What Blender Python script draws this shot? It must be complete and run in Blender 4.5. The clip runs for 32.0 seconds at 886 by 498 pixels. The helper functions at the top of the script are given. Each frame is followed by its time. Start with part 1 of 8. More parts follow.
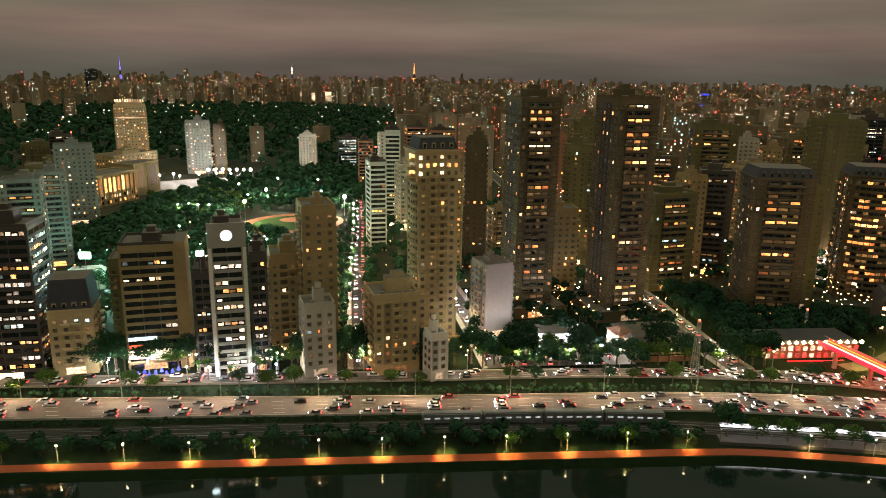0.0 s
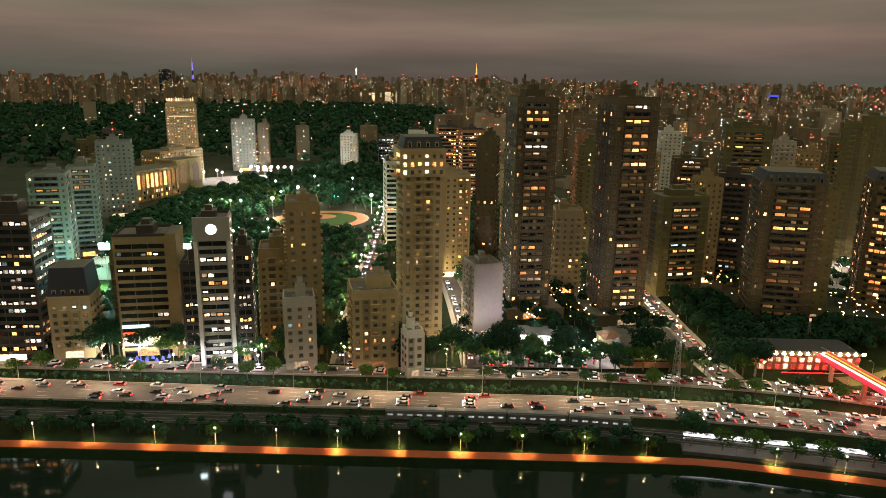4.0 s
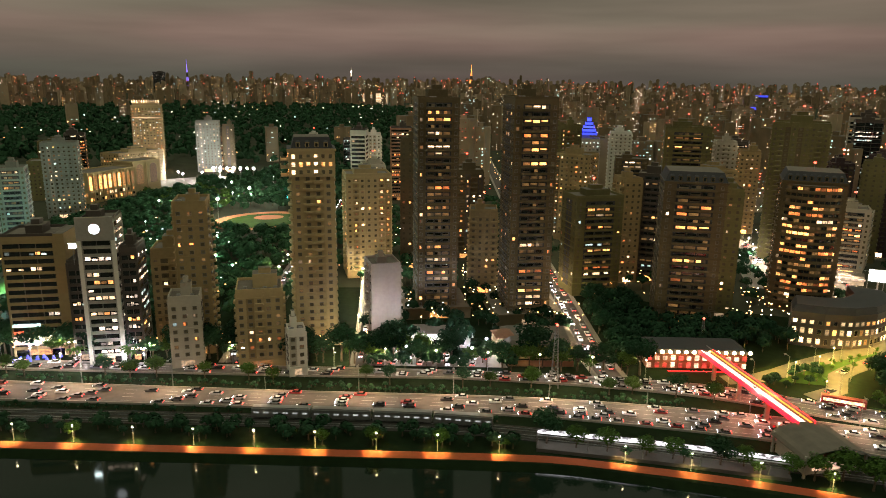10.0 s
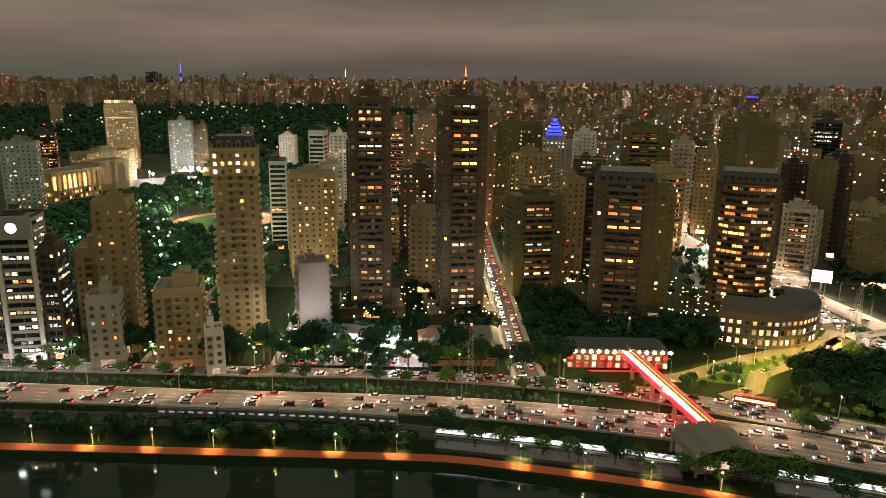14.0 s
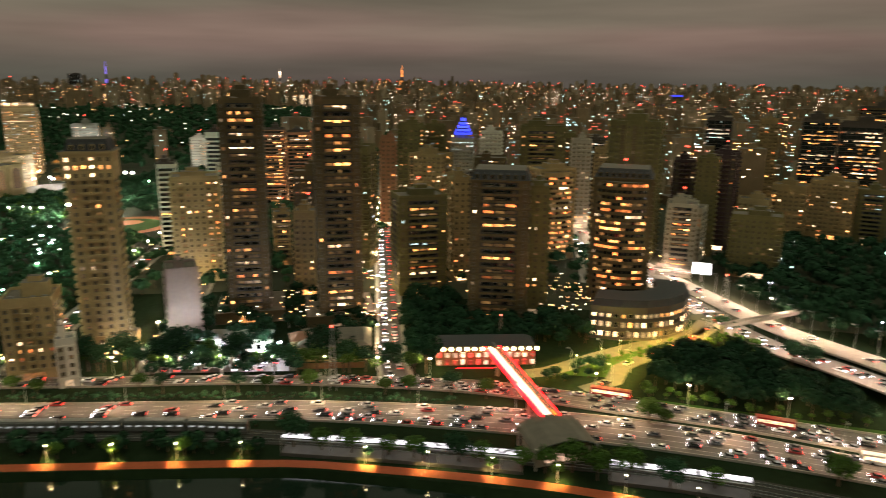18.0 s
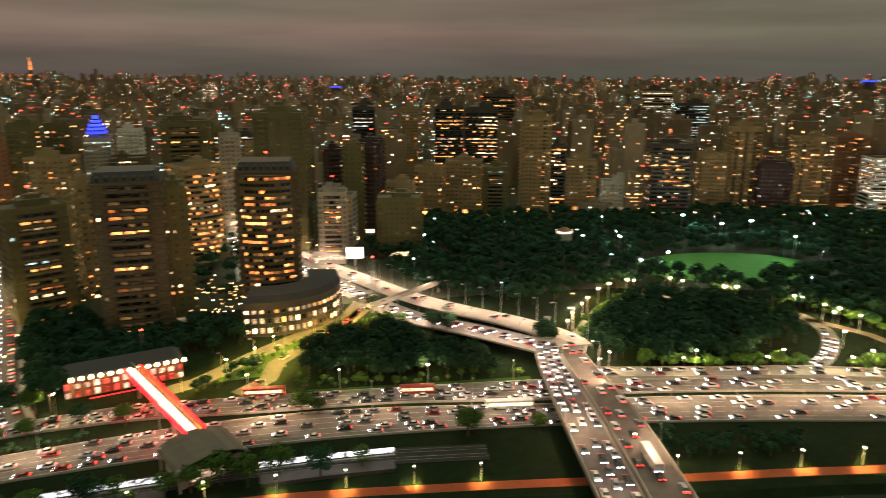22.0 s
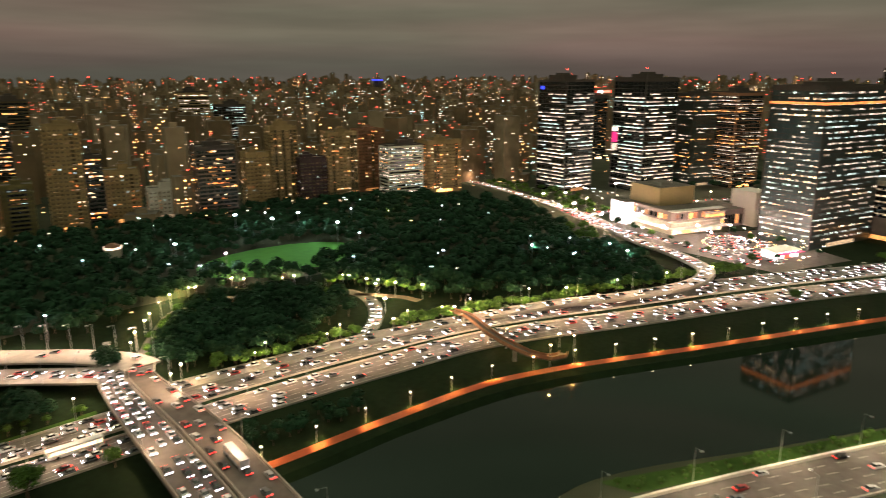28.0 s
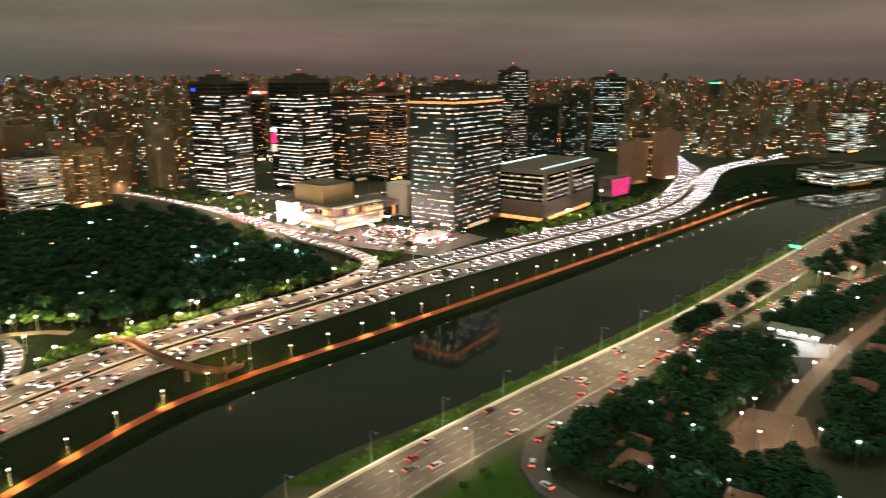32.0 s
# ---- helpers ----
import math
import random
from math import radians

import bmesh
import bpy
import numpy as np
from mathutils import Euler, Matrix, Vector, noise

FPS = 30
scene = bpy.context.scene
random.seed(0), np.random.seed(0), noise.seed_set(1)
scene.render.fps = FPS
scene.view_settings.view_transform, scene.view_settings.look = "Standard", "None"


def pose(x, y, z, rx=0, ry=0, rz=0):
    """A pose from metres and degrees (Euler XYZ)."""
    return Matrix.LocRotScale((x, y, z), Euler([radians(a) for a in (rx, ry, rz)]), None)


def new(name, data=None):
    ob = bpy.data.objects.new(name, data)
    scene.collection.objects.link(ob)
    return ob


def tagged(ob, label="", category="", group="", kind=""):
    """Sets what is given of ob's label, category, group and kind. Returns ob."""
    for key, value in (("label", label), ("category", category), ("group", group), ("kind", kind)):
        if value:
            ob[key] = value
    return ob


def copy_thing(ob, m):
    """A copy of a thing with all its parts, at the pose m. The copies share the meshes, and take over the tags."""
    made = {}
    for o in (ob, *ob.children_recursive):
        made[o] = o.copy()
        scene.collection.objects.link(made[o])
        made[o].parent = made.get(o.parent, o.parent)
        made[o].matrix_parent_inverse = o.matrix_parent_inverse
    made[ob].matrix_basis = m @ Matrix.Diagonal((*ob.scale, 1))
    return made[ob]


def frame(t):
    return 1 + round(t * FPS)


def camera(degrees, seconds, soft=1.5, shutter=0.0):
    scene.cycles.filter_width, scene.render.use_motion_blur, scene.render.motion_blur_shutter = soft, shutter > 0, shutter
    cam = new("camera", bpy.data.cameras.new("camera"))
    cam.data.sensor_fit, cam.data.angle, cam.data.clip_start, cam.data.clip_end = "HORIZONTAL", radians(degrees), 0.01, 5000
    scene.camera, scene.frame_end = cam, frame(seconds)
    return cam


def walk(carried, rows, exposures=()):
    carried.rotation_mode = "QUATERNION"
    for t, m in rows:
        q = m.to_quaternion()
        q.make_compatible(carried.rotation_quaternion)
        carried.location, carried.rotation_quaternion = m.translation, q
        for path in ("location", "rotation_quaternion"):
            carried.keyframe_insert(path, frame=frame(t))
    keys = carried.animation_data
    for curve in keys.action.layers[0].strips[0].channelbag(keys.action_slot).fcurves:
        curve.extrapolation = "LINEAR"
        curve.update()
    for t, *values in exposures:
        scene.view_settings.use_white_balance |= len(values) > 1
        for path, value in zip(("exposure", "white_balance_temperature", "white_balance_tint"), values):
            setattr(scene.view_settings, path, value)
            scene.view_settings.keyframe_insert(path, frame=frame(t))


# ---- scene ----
cam = camera(64.7, 32.0, soft=0.8, shutter=1.25)
METRES, EYE, TILT, LEAN, TURN = 170.57, 110.0, 0.0, 0.0, -4.5
ROWS = [
    (0.0, 0.0, 0.0, 0.0, 0.2, -13.79, -0.83),
    (0.5, 0.0238, -0.0007, 0.0004, 0.2, -13.79, -0.86),
    (1.0, 0.0475, -0.0013, 0.0008, 0.3, -13.78, -0.82),
    (1.5, 0.0708, -0.0018, 0.0011, 0.65, -13.78, -0.8),
    (2.0, 0.0933, -0.0019, 0.001, 1.57, -13.78, -0.8),
    (2.5, 0.1166, -0.0019, 0.001, 3.16, -13.81, -0.77),
    (4.5, 0.2093, -0.0008, 0.0011, 5.79, -13.83, -0.86),
    (5.0, 0.232, 0.0004, 0.001, 5.97, -13.84, -0.83),
    (5.5, 0.2528, 0.0011, 0.001, 6.19, -13.83, -0.97),
    (6.0, 0.2758, 0.0026, 0.0011, 6.21, -13.82, -0.98),
    (6.5, 0.2983, 0.0035, 0.0009, 6.12, -13.8, -0.95),
    (7.0, 0.3202, 0.0057, 0.0016, 5.96, -13.81, -0.85),
    (7.5, 0.3417, 0.007, 0.001, 5.93, -13.79, -0.85),
    (8.0, 0.3634, 0.0091, 0.0011, 5.88, -13.79, -0.82),
    (8.5, 0.385, 0.0101, 0.0013, 5.87, -13.77, -0.82),
    (9.0, 0.407, 0.0118, 0.0016, 5.84, -13.77, -0.78),
    (9.5, 0.4292, 0.0138, 0.0017, 5.82, -13.75, -0.76),
    (10.0, 0.4517, 0.0159, 0.002, 5.8, -13.72, -0.74),
    (10.5, 0.4745, 0.0179, 0.0018, 5.8, -13.69, -0.73),
    (11.0, 0.4972, 0.0204, 0.002, 5.78, -13.68, -0.74),
    (11.5, 0.5201, 0.0228, 0.0021, 5.76, -13.67, -0.72),
    (12.0, 0.5427, 0.0252, 0.002, 5.73, -13.66, -0.71),
    (12.5, 0.5654, 0.0277, 0.0015, 5.83, -13.67, -0.81),
    (13.0, 0.5875, 0.0297, 0.0014, 5.74, -13.65, -0.75),
    (13.5, 0.6096, 0.0316, 0.0016, 5.76, -13.65, -0.77),
    (14.0, 0.6316, 0.0333, 0.0017, 5.77, -13.66, -0.79),
    (14.5, 0.6539, 0.0353, 0.0017, 5.73, -13.65, -0.74),
    (16.5, 0.7424, 0.0442, 0.003, 5.55, -13.65, -0.67),
    (17.0, 0.7667, 0.0466, 0.0026, 5.34, -13.66, -0.64),
    (17.5, 0.7904, 0.0487, 0.0024, 3.57, -13.61, -0.6),
    (18.0, 0.8141, 0.0497, 0.0025, 1.13, -13.58, -0.55),
    (18.5, 0.8374, 0.0515, 0.0027, -1.58, -13.56, -0.55),
    (19.0, 0.8604, 0.0534, 0.0035, -4.34, -13.57, -0.55),
    (19.5, 0.8843, 0.0563, 0.0034, -7.44, -13.57, -0.43),
    (20.0, 0.8964, 0.0582, 0.003, -10.83, -13.71, -0.34),
    (20.5, 0.9057, 0.0603, 0.0021, -14.91, -13.92, -0.3),
    (21.0, 0.9113, 0.0617, 0.0012, -19.03, -14.01, -0.26),
    (21.5, 0.9141, 0.0616, 0.001, -22.15, -14.08, -0.22),
    (22.0, 0.9154, 0.0602, 0.0015, -25.11, -14.02, -0.17),
    (22.5, 0.9161, 0.0581, 0.0023, -28.24, -13.97, -0.09),
    (23.0, 0.9167, 0.0557, 0.0032, -31.3, -13.96, -0.02),
    (23.5, 0.9172, 0.0531, 0.0042, -34.33, -13.96, 0.06),
    (24.0, 0.9177, 0.0504, 0.0052, -37.52, -13.97, 0.06),
    (24.5, 0.918, 0.0476, 0.0063, -40.89, -13.98, 0.08),
    (25.0, 0.9183, 0.0447, 0.0075, -44.43, -14.01, 0.13),
    (25.5, 0.9185, 0.0418, 0.0086, -48.28, -14.01, 0.16),
    (26.0, 0.9188, 0.0394, 0.0095, -51.48, -14.03, 0.2),
    (26.5, 0.9189, 0.0376, 0.0102, -54.1, -14.04, 0.2),
    (28.5, 0.9113, 0.0285, 0.0142, -63.72, -14.02, 0.16),
    (29.0, 0.9115, 0.0259, 0.0153, -67.14, -14.04, 0.18),
    (29.5, 0.9118, 0.0223, 0.0168, -70.72, -14.06, 0.16),
    (30.0, 0.9121, 0.018, 0.0186, -74.22, -14.07, 0.16),
    (30.5, 0.9124, 0.0133, 0.0205, -77.52, -14.09, 0.15),
    (31.0, 0.9126, 0.0089, 0.0222, -80.88, -14.1, 0.14),
    (31.5, 0.9128, 0.0035, 0.0243, -84.25, -14.12, 0.12),
    (32.0, 0.9131, -0.0014, 0.0261, -87.61, -14.14, 0.1),
]
walk(cam, [(t, pose(0, 0, EYE, TILT, LEAN, TURN) @ pose(METRES * x, METRES * y, METRES * z, 90 + pitch, roll, yaw)) for t, x, y, z, yaw, pitch, roll in ROWS])

# ---- night sky: low cloud lit by the city ----
world = bpy.data.worlds.new("night_cloud")
scene.world = world
world.use_nodes = True
wn, wl = world.node_tree.nodes, world.node_tree.links
wn.clear()
w_out, w_bg = wn.new("ShaderNodeOutputWorld"), wn.new("ShaderNodeBackground")
w_co = wn.new("ShaderNodeTexCoord")
w_sep = wn.new("ShaderNodeSeparateXYZ")
wl.new(w_co.outputs["Generated"], w_sep.inputs[0])
w_ramp = wn.new("ShaderNodeValToRGB")
w_ramp.color_ramp.elements[0].position = 0.0
w_ramp.color_ramp.elements[0].color = (0.090, 0.076, 0.064, 1)
for pos, col in ((0.02, (0.108, 0.090, 0.074, 1)), (0.055, (0.190, 0.150, 0.116, 1)), (0.10, (0.150, 0.127, 0.096, 1)), (0.22, (0.135, 0.126, 0.088, 1)), (0.5, (0.20, 0.205, 0.145, 1))):
    e = w_ramp.color_ramp.elements.new(pos)
    e.color = col
w_ramp.color_ramp.elements[-1].position = 1.0
w_ramp.color_ramp.elements[-1].color = (0.74, 0.79, 0.57, 1)
wl.new(w_sep.outputs["Z"], w_ramp.inputs[0])
w_map = wn.new("ShaderNodeMapping")
w_map.inputs["Scale"].default_value = (1.6, 1.6, 16.0)
wl.new(w_co.outputs["Generated"], w_map.inputs[0])
w_noise = wn.new("ShaderNodeTexNoise")
w_noise.inputs["Scale"].default_value, w_noise.inputs["Detail"].default_value = 1.6, 4.0
w_noise.inputs["Roughness"].default_value = 0.5
wl.new(w_map.outputs[0], w_noise.inputs[0])
w_mr = wn.new("ShaderNodeMapRange")
w_mr.inputs["From Min"].default_value, w_mr.inputs["From Max"].default_value = 0.3, 0.7
w_mr.inputs["To Min"].default_value, w_mr.inputs["To Max"].default_value = 0.88, 1.34
wl.new(w_noise.outputs["Fac"], w_mr.inputs[0])
w_mul = wn.new("ShaderNodeVectorMath")
w_mul.operation = "SCALE"
wl.new(w_ramp.outputs[0], w_mul.inputs[0])
wl.new(w_mr.outputs[0], w_mul.inputs["Scale"])
# broad drifts of warmer and greener cloud
w_tint = wn.new("ShaderNodeTexNoise")
w_tint.inputs["Scale"].default_value, w_tint.inputs["Detail"].default_value = 1.1, 1.0
wl.new(w_map.outputs[0], w_tint.inputs[0])
w_tr = wn.new("ShaderNodeValToRGB")
w_tr.color_ramp.elements[0].position, w_tr.color_ramp.elements[0].color = 0.35, (0.90, 1.0, 0.92, 1)
w_tr.color_ramp.elements[1].position, w_tr.color_ramp.elements[1].color = 0.65, (1.14, 0.98, 1.0, 1)
wl.new(w_tint.outputs["Fac"], w_tr.inputs[0])
w_tm = wn.new("ShaderNodeVectorMath")
w_tm.operation = "MULTIPLY"
wl.new(w_mul.outputs[0], w_tm.inputs[0])
wl.new(w_tr.outputs[0], w_tm.inputs[1])
wl.new(w_tm.outputs[0], w_bg.inputs["Color"])
w_bg.inputs["Strength"].default_value = 1.0
wl.new(w_bg.outputs[0], w_out.inputs[0])

# ---- materials ----
MATS = {}


def mat(name, col, rough=0.8, metal=0.0, vary=0.25, grain=0.6, coarse=0.05, bump=0.0, spec=0.5):
    """A surface with grain and larger blotches in its colour, told apart from object to object."""
    if name in MATS:
        return MATS[name]
    m = MATS[name] = bpy.data.materials.new(name)
    m.use_nodes = True
    nt = m.node_tree
    b = nt.nodes["Principled BSDF"]
    b.inputs["Roughness"].default_value, b.inputs["Metallic"].default_value = rough, metal
    b.inputs["Specular IOR Level"].default_value = spec
    co = nt.nodes.new("ShaderNodeTexCoord")
    n1, n2 = nt.nodes.new("ShaderNodeTexNoise"), nt.nodes.new("ShaderNodeTexNoise")
    n1.inputs["Scale"].default_value, n1.inputs["Detail"].default_value = grain, 5
    n2.inputs["Scale"].default_value, n2.inputs["Detail"].default_value = coarse, 3
    for n in (n1, n2):
        nt.links.new(co.outputs["Object"], n.inputs["Vector"])
    add = nt.nodes.new("ShaderNodeMath")
    add.operation = "ADD"
    nt.links.new(n1.outputs["Fac"], add.inputs[0])
    nt.links.new(n2.outputs["Fac"], add.inputs[1])
    info = nt.nodes.new("ShaderNodeObjectInfo")
    geo = nt.nodes.new("ShaderNodeNewGeometry")
    add2 = nt.nodes.new("ShaderNodeMath")
    add2.operation = "MULTIPLY_ADD"
    add2.inputs[1].default_value = 0.5
    nt.links.new(info.outputs["Random"], add2.inputs[0])
    nt.links.new(add.outputs[0], add2.inputs[2])
    add3 = nt.nodes.new("ShaderNodeMath")
    add3.operation = "MULTIPLY_ADD"
    add3.inputs[1].default_value = 0.4
    nt.links.new(geo.outputs["Random Per Island"], add3.inputs[0])
    nt.links.new(add2.outputs[0], add3.inputs[2])
    r = nt.nodes.new("ShaderNodeMapRange")
    r.inputs["From Min"].default_value, r.inputs["From Max"].default_value = 0.8, 2.0
    r.inputs["To Min"].default_value, r.inputs["To Max"].default_value = 1 - vary, 1 + vary
    nt.links.new(add3.outputs[0], r.inputs[0])
    sc = nt.nodes.new("ShaderNodeVectorMath")
    sc.operation = "SCALE"
    sc.inputs[0].default_value = col
    nt.links.new(r.outputs[0], sc.inputs["Scale"])
    nt.links.new(sc.outputs[0], b.inputs["Base Color"])
    if bump:
        bp = nt.nodes.new("ShaderNodeBump")
        bp.inputs["Strength"].default_value, bp.inputs["Distance"].default_value = bump, 0.1
        nt.links.new(n1.outputs["Fac"], bp.inputs["Height"])
        nt.links.new(bp.outputs[0], b.inputs["Normal"])
    return m


def glow(name, col, strength, vary=0.6, sampled=False, patchy=0.0, base=(0.05, 0.05, 0.05), low=0.35, high=1.4, tail=0.0):
    """A thing that gives off light, brighter or weaker from piece to piece."""
    if name in MATS:
        return MATS[name]
    m = MATS[name] = bpy.data.materials.new(name)
    m.use_nodes = True
    nt = m.node_tree
    b = nt.nodes["Principled BSDF"]
    b.inputs["Base Color"].default_value = (*base, 1)
    b.inputs["Roughness"].default_value = 0.4
    b.inputs["Emission Color"].default_value = (*col, 1)
    if sampled:
        b.inputs["Emission Strength"].default_value = strength
        m.cycles.emission_sampling = "FRONT_BACK"
        return m
    info, geo = nt.nodes.new("ShaderNodeObjectInfo"), nt.nodes.new("ShaderNodeNewGeometry")
    add = nt.nodes.new("ShaderNodeMath")
    add.operation = "ADD"
    nt.links.new(info.outputs["Random"], add.inputs[0])
    nt.links.new(geo.outputs["Random Per Island"], add.inputs[1])
    fr = nt.nodes.new("ShaderNodeMath")
    fr.operation = "FRACT"
    nt.links.new(add.outputs[0], fr.inputs[0])
    r = nt.nodes.new("ShaderNodeMapRange")
    r.inputs["To Min"].default_value, r.inputs["To Max"].default_value = strength * (1 - vary), strength * (1 + vary)
    nt.links.new(fr.outputs[0], r.inputs[0])
    last = r.outputs[0]
    if tail:
        pw = nt.nodes.new("ShaderNodeMath")
        pw.operation = "POWER"
        pw.inputs[1].default_value = tail
        nt.links.new(fr.outputs[0], pw.inputs[0])
        nt.links.new(pw.outputs[0], r.inputs[0])
    if patchy:
        co, n = nt.nodes.new("ShaderNodeTexCoord"), nt.nodes.new("ShaderNodeTexNoise")
        n.inputs["Scale"].default_value, n.inputs["Detail"].default_value = patchy, 2
        nt.links.new(co.outputs["Object"], n.inputs["Vector"])
        mr = nt.nodes.new("ShaderNodeMapRange")
        mr.inputs["From Min"].default_value, mr.inputs["From Max"].default_value = 0.35, 0.65
        mr.inputs["To Min"].default_value, mr.inputs["To Max"].default_value = low, high
        nt.links.new(n.outputs["Fac"], mr.inputs[0])
        mm = nt.nodes.new("ShaderNodeMath")
        mm.operation = "MULTIPLY"
        nt.links.new(last, mm.inputs[0])
        nt.links.new(mr.outputs[0], mm.inputs[1])
        last = mm.outputs[0]
    nt.links.new(last, b.inputs["Emission Strength"])
    m.cycles.emission_sampling = "NONE"
    return m


BEIGE = mat("beige_render", (0.43, 0.325, 0.165), 0.85, vary=0.2)
TAN = mat("tan_render", (0.33, 0.235, 0.11), 0.85, vary=0.25)
BROWN = mat("brown_render", (0.115, 0.085, 0.042), 0.85, vary=0.25)
BRICK = mat("red_brown_render", (0.33, 0.16, 0.09), 0.85, vary=0.25)
WHITE = mat("white_paint", (0.70, 0.66, 0.58), 0.75, vary=0.15)
PALE = mat("pale_grey_render", (0.46, 0.41, 0.33), 0.8, vary=0.2)
OLIVE = mat("olive_render", (0.15, 0.13, 0.05), 0.85, vary=0.25)
CONC = mat("concrete", (0.34, 0.31, 0.27), 0.9, vary=0.25, grain=0.9, coarse=0.08, bump=0.2)
DARKWALL = mat("dark_granite", (0.075, 0.06, 0.05), 0.5, vary=0.25)
PURPLE = mat("dark_maroon_wall", (0.055, 0.03, 0.035), 0.6, vary=0.25)
ROOF = mat("roof_membrane", (0.13, 0.11, 0.09), 0.9, vary=0.35, grain=0.4)
SLATE = mat("dark_slate", (0.035, 0.035, 0.04), 0.6, vary=0.3)
TILE = mat("clay_roof", (0.20, 0.095, 0.055), 0.85, vary=0.35, grain=1.2)
GLASS = mat("dark_glass", (0.018, 0.022, 0.022), 0.12, vary=0.4, grain=0.3, spec=0.8)
GREENGLASS = mat("green_glass", (0.02, 0.04, 0.035), 0.28, vary=0.4, grain=0.3, spec=0.8)
PANE = mat("curtained_glass", (0.13, 0.108, 0.07), 0.25, vary=0.5, grain=0.3, spec=0.6)
CURTAIN = mat("drawn_curtain", (0.22, 0.17, 0.11), 0.8, vary=0.4, grain=1.2)
FRAME = mat("window_frame", (0.16, 0.14, 0.12), 0.5, metal=0.3, vary=0.2)
STEEL = mat("galvanised_steel", (0.35, 0.35, 0.35), 0.45, metal=0.8, vary=0.2, grain=2)
ASPHALT = mat("asphalt", (0.085, 0.078, 0.072), 0.8, vary=0.4, grain=0.35, coarse=0.05, bump=0.15, spec=0.25)
ASPHALT2 = mat("worn_asphalt", (0.118, 0.105, 0.093), 0.8, vary=0.45, grain=0.35, coarse=0.06, bump=0.15, spec=0.25)
PALEROAD = mat("pale_concrete_road", (0.22, 0.195, 0.17), 0.8, vary=0.4, grain=0.35, coarse=0.06, bump=0.15, spec=0.25)
HOODBLACK = mat("matt_black_paint", (0.02, 0.02, 0.02), 0.85, vary=0.2, grain=0.6, spec=0.1)
REDPATH = mat("red_path_paint", (0.30, 0.068, 0.027), 0.8, vary=0.35, grain=0.7, spec=0.2)
PAVE = mat("paving", (0.24, 0.22, 0.19), 0.85, vary=0.3, grain=0.6)
BALLAST = mat("ballast", (0.04, 0.038, 0.034), 0.95, vary=0.4, grain=2.5, bump=0.4, spec=0.1)
MARK = mat("road_paint", (0.42, 0.40, 0.36), 0.7, vary=0.2, grain=1.5)
# GRASS colour darkened for unlit banks, LAWN kept brighter for lamp-lit verges
GRASS = mat("rough_unlit_grass", (0.009, 0.017, 0.007), 0.95, vary=0.6, grain=0.35, coarse=0.02, bump=0.5, spec=0.05)
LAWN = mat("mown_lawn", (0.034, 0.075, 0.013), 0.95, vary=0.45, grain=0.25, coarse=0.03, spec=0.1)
EARTH = mat("city_ground", (0.040, 0.045, 0.028), 0.95, vary=0.5, grain=0.05, coarse=0.008, spec=0.1)
# leaf colours graded by lamplight: LEAF lit, LEAF3 half lit, LEAF2 unlit
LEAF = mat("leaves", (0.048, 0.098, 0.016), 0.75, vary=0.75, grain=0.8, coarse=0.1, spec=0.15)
LEAF2 = mat("dark_unlit_leaves", (0.016, 0.046, 0.022), 0.8, vary=0.7, grain=0.8, coarse=0.1, spec=0.1)
LEAF3 = mat("half_lit_leaves", (0.026, 0.070, 0.032), 0.8, vary=0.7, grain=0.8, coarse=0.1, spec=0.1)
BARK = mat("bark", (0.10, 0.07, 0.045), 0.95, vary=0.3, grain=3, bump=0.5)
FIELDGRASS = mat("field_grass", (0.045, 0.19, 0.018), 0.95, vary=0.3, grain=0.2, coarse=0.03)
CLAYCOURT = mat("clay_court", (0.42, 0.15, 0.06), 0.9, vary=0.2)
RUBBER = mat("tyre_rubber", (0.02, 0.02, 0.02), 0.85, vary=0.2)
FARWALL = mat("far_facade", (0.23, 0.165, 0.095), 0.9, vary=0.6, grain=0.05, coarse=0.01)
FARWALL2 = mat("far_facade_pale", (0.36, 0.28, 0.18), 0.9, vary=0.5, grain=0.05, coarse=0.01)

WARM = glow("warm_window", (1.0, 0.40, 0.11), 3.2, vary=0.92, patchy=0.9, tail=1.8)
SOFT = glow("soft_white_window", (1.0, 0.66, 0.38), 3.4, vary=0.9, patchy=0.9, tail=1.8)
ORANGE = glow("orange_window", (1.0, 0.25, 0.06), 2.2, vary=0.9, patchy=0.9, tail=1.5)
COOL = glow("cool_window", (0.70, 0.95, 0.95), 1.6, vary=0.85, patchy=0.9, tail=1.5)
OFFW = glow("office_light_warm", (1.0, 0.76, 0.58), 1.6, vary=0.92, patchy=1.6, low=0.25, high=1.8, tail=1.5)
OFFC = glow("office_light_cool", (0.80, 1.0, 0.90), 1.3, vary=0.92, patchy=1.6, low=0.25, high=1.8, tail=1.6)
DIM = glow("dim_window", (0.9, 0.46, 0.14), 0.2, vary=0.8, patchy=0.9)
TVRED = glow("red_window", (1.0, 0.12, 0.05), 1.2)
BEACON = glow("red_beacon", (1.0, 0.05, 0.03), 14, vary=0.2)
BLUEGLOW = glow("blue_light", (0.04, 0.06, 1.0), 2.2, vary=0.5)
GREENGLOW = glow("green_light", (0.05, 0.9, 0.35), 2.5, vary=0.5)
FARW = glow("far_window_warm", (1.0, 0.44, 0.14), 10.0, vary=0.98, tail=2.8)
FARS = glow("far_window_white", (1.0, 0.70, 0.48), 10.0, vary=0.98, tail=2.8)
FARR = glow("far_window_red", (1.0, 0.12, 0.06), 5.0, vary=0.96, tail=2.2)
FARC = glow("far_window_cool", (0.55, 0.95, 0.92), 8.0, vary=0.98, tail=2.8)
HEAD = glow("headlight_lens", (1.0, 0.86, 0.98), 16.0, vary=0.6)
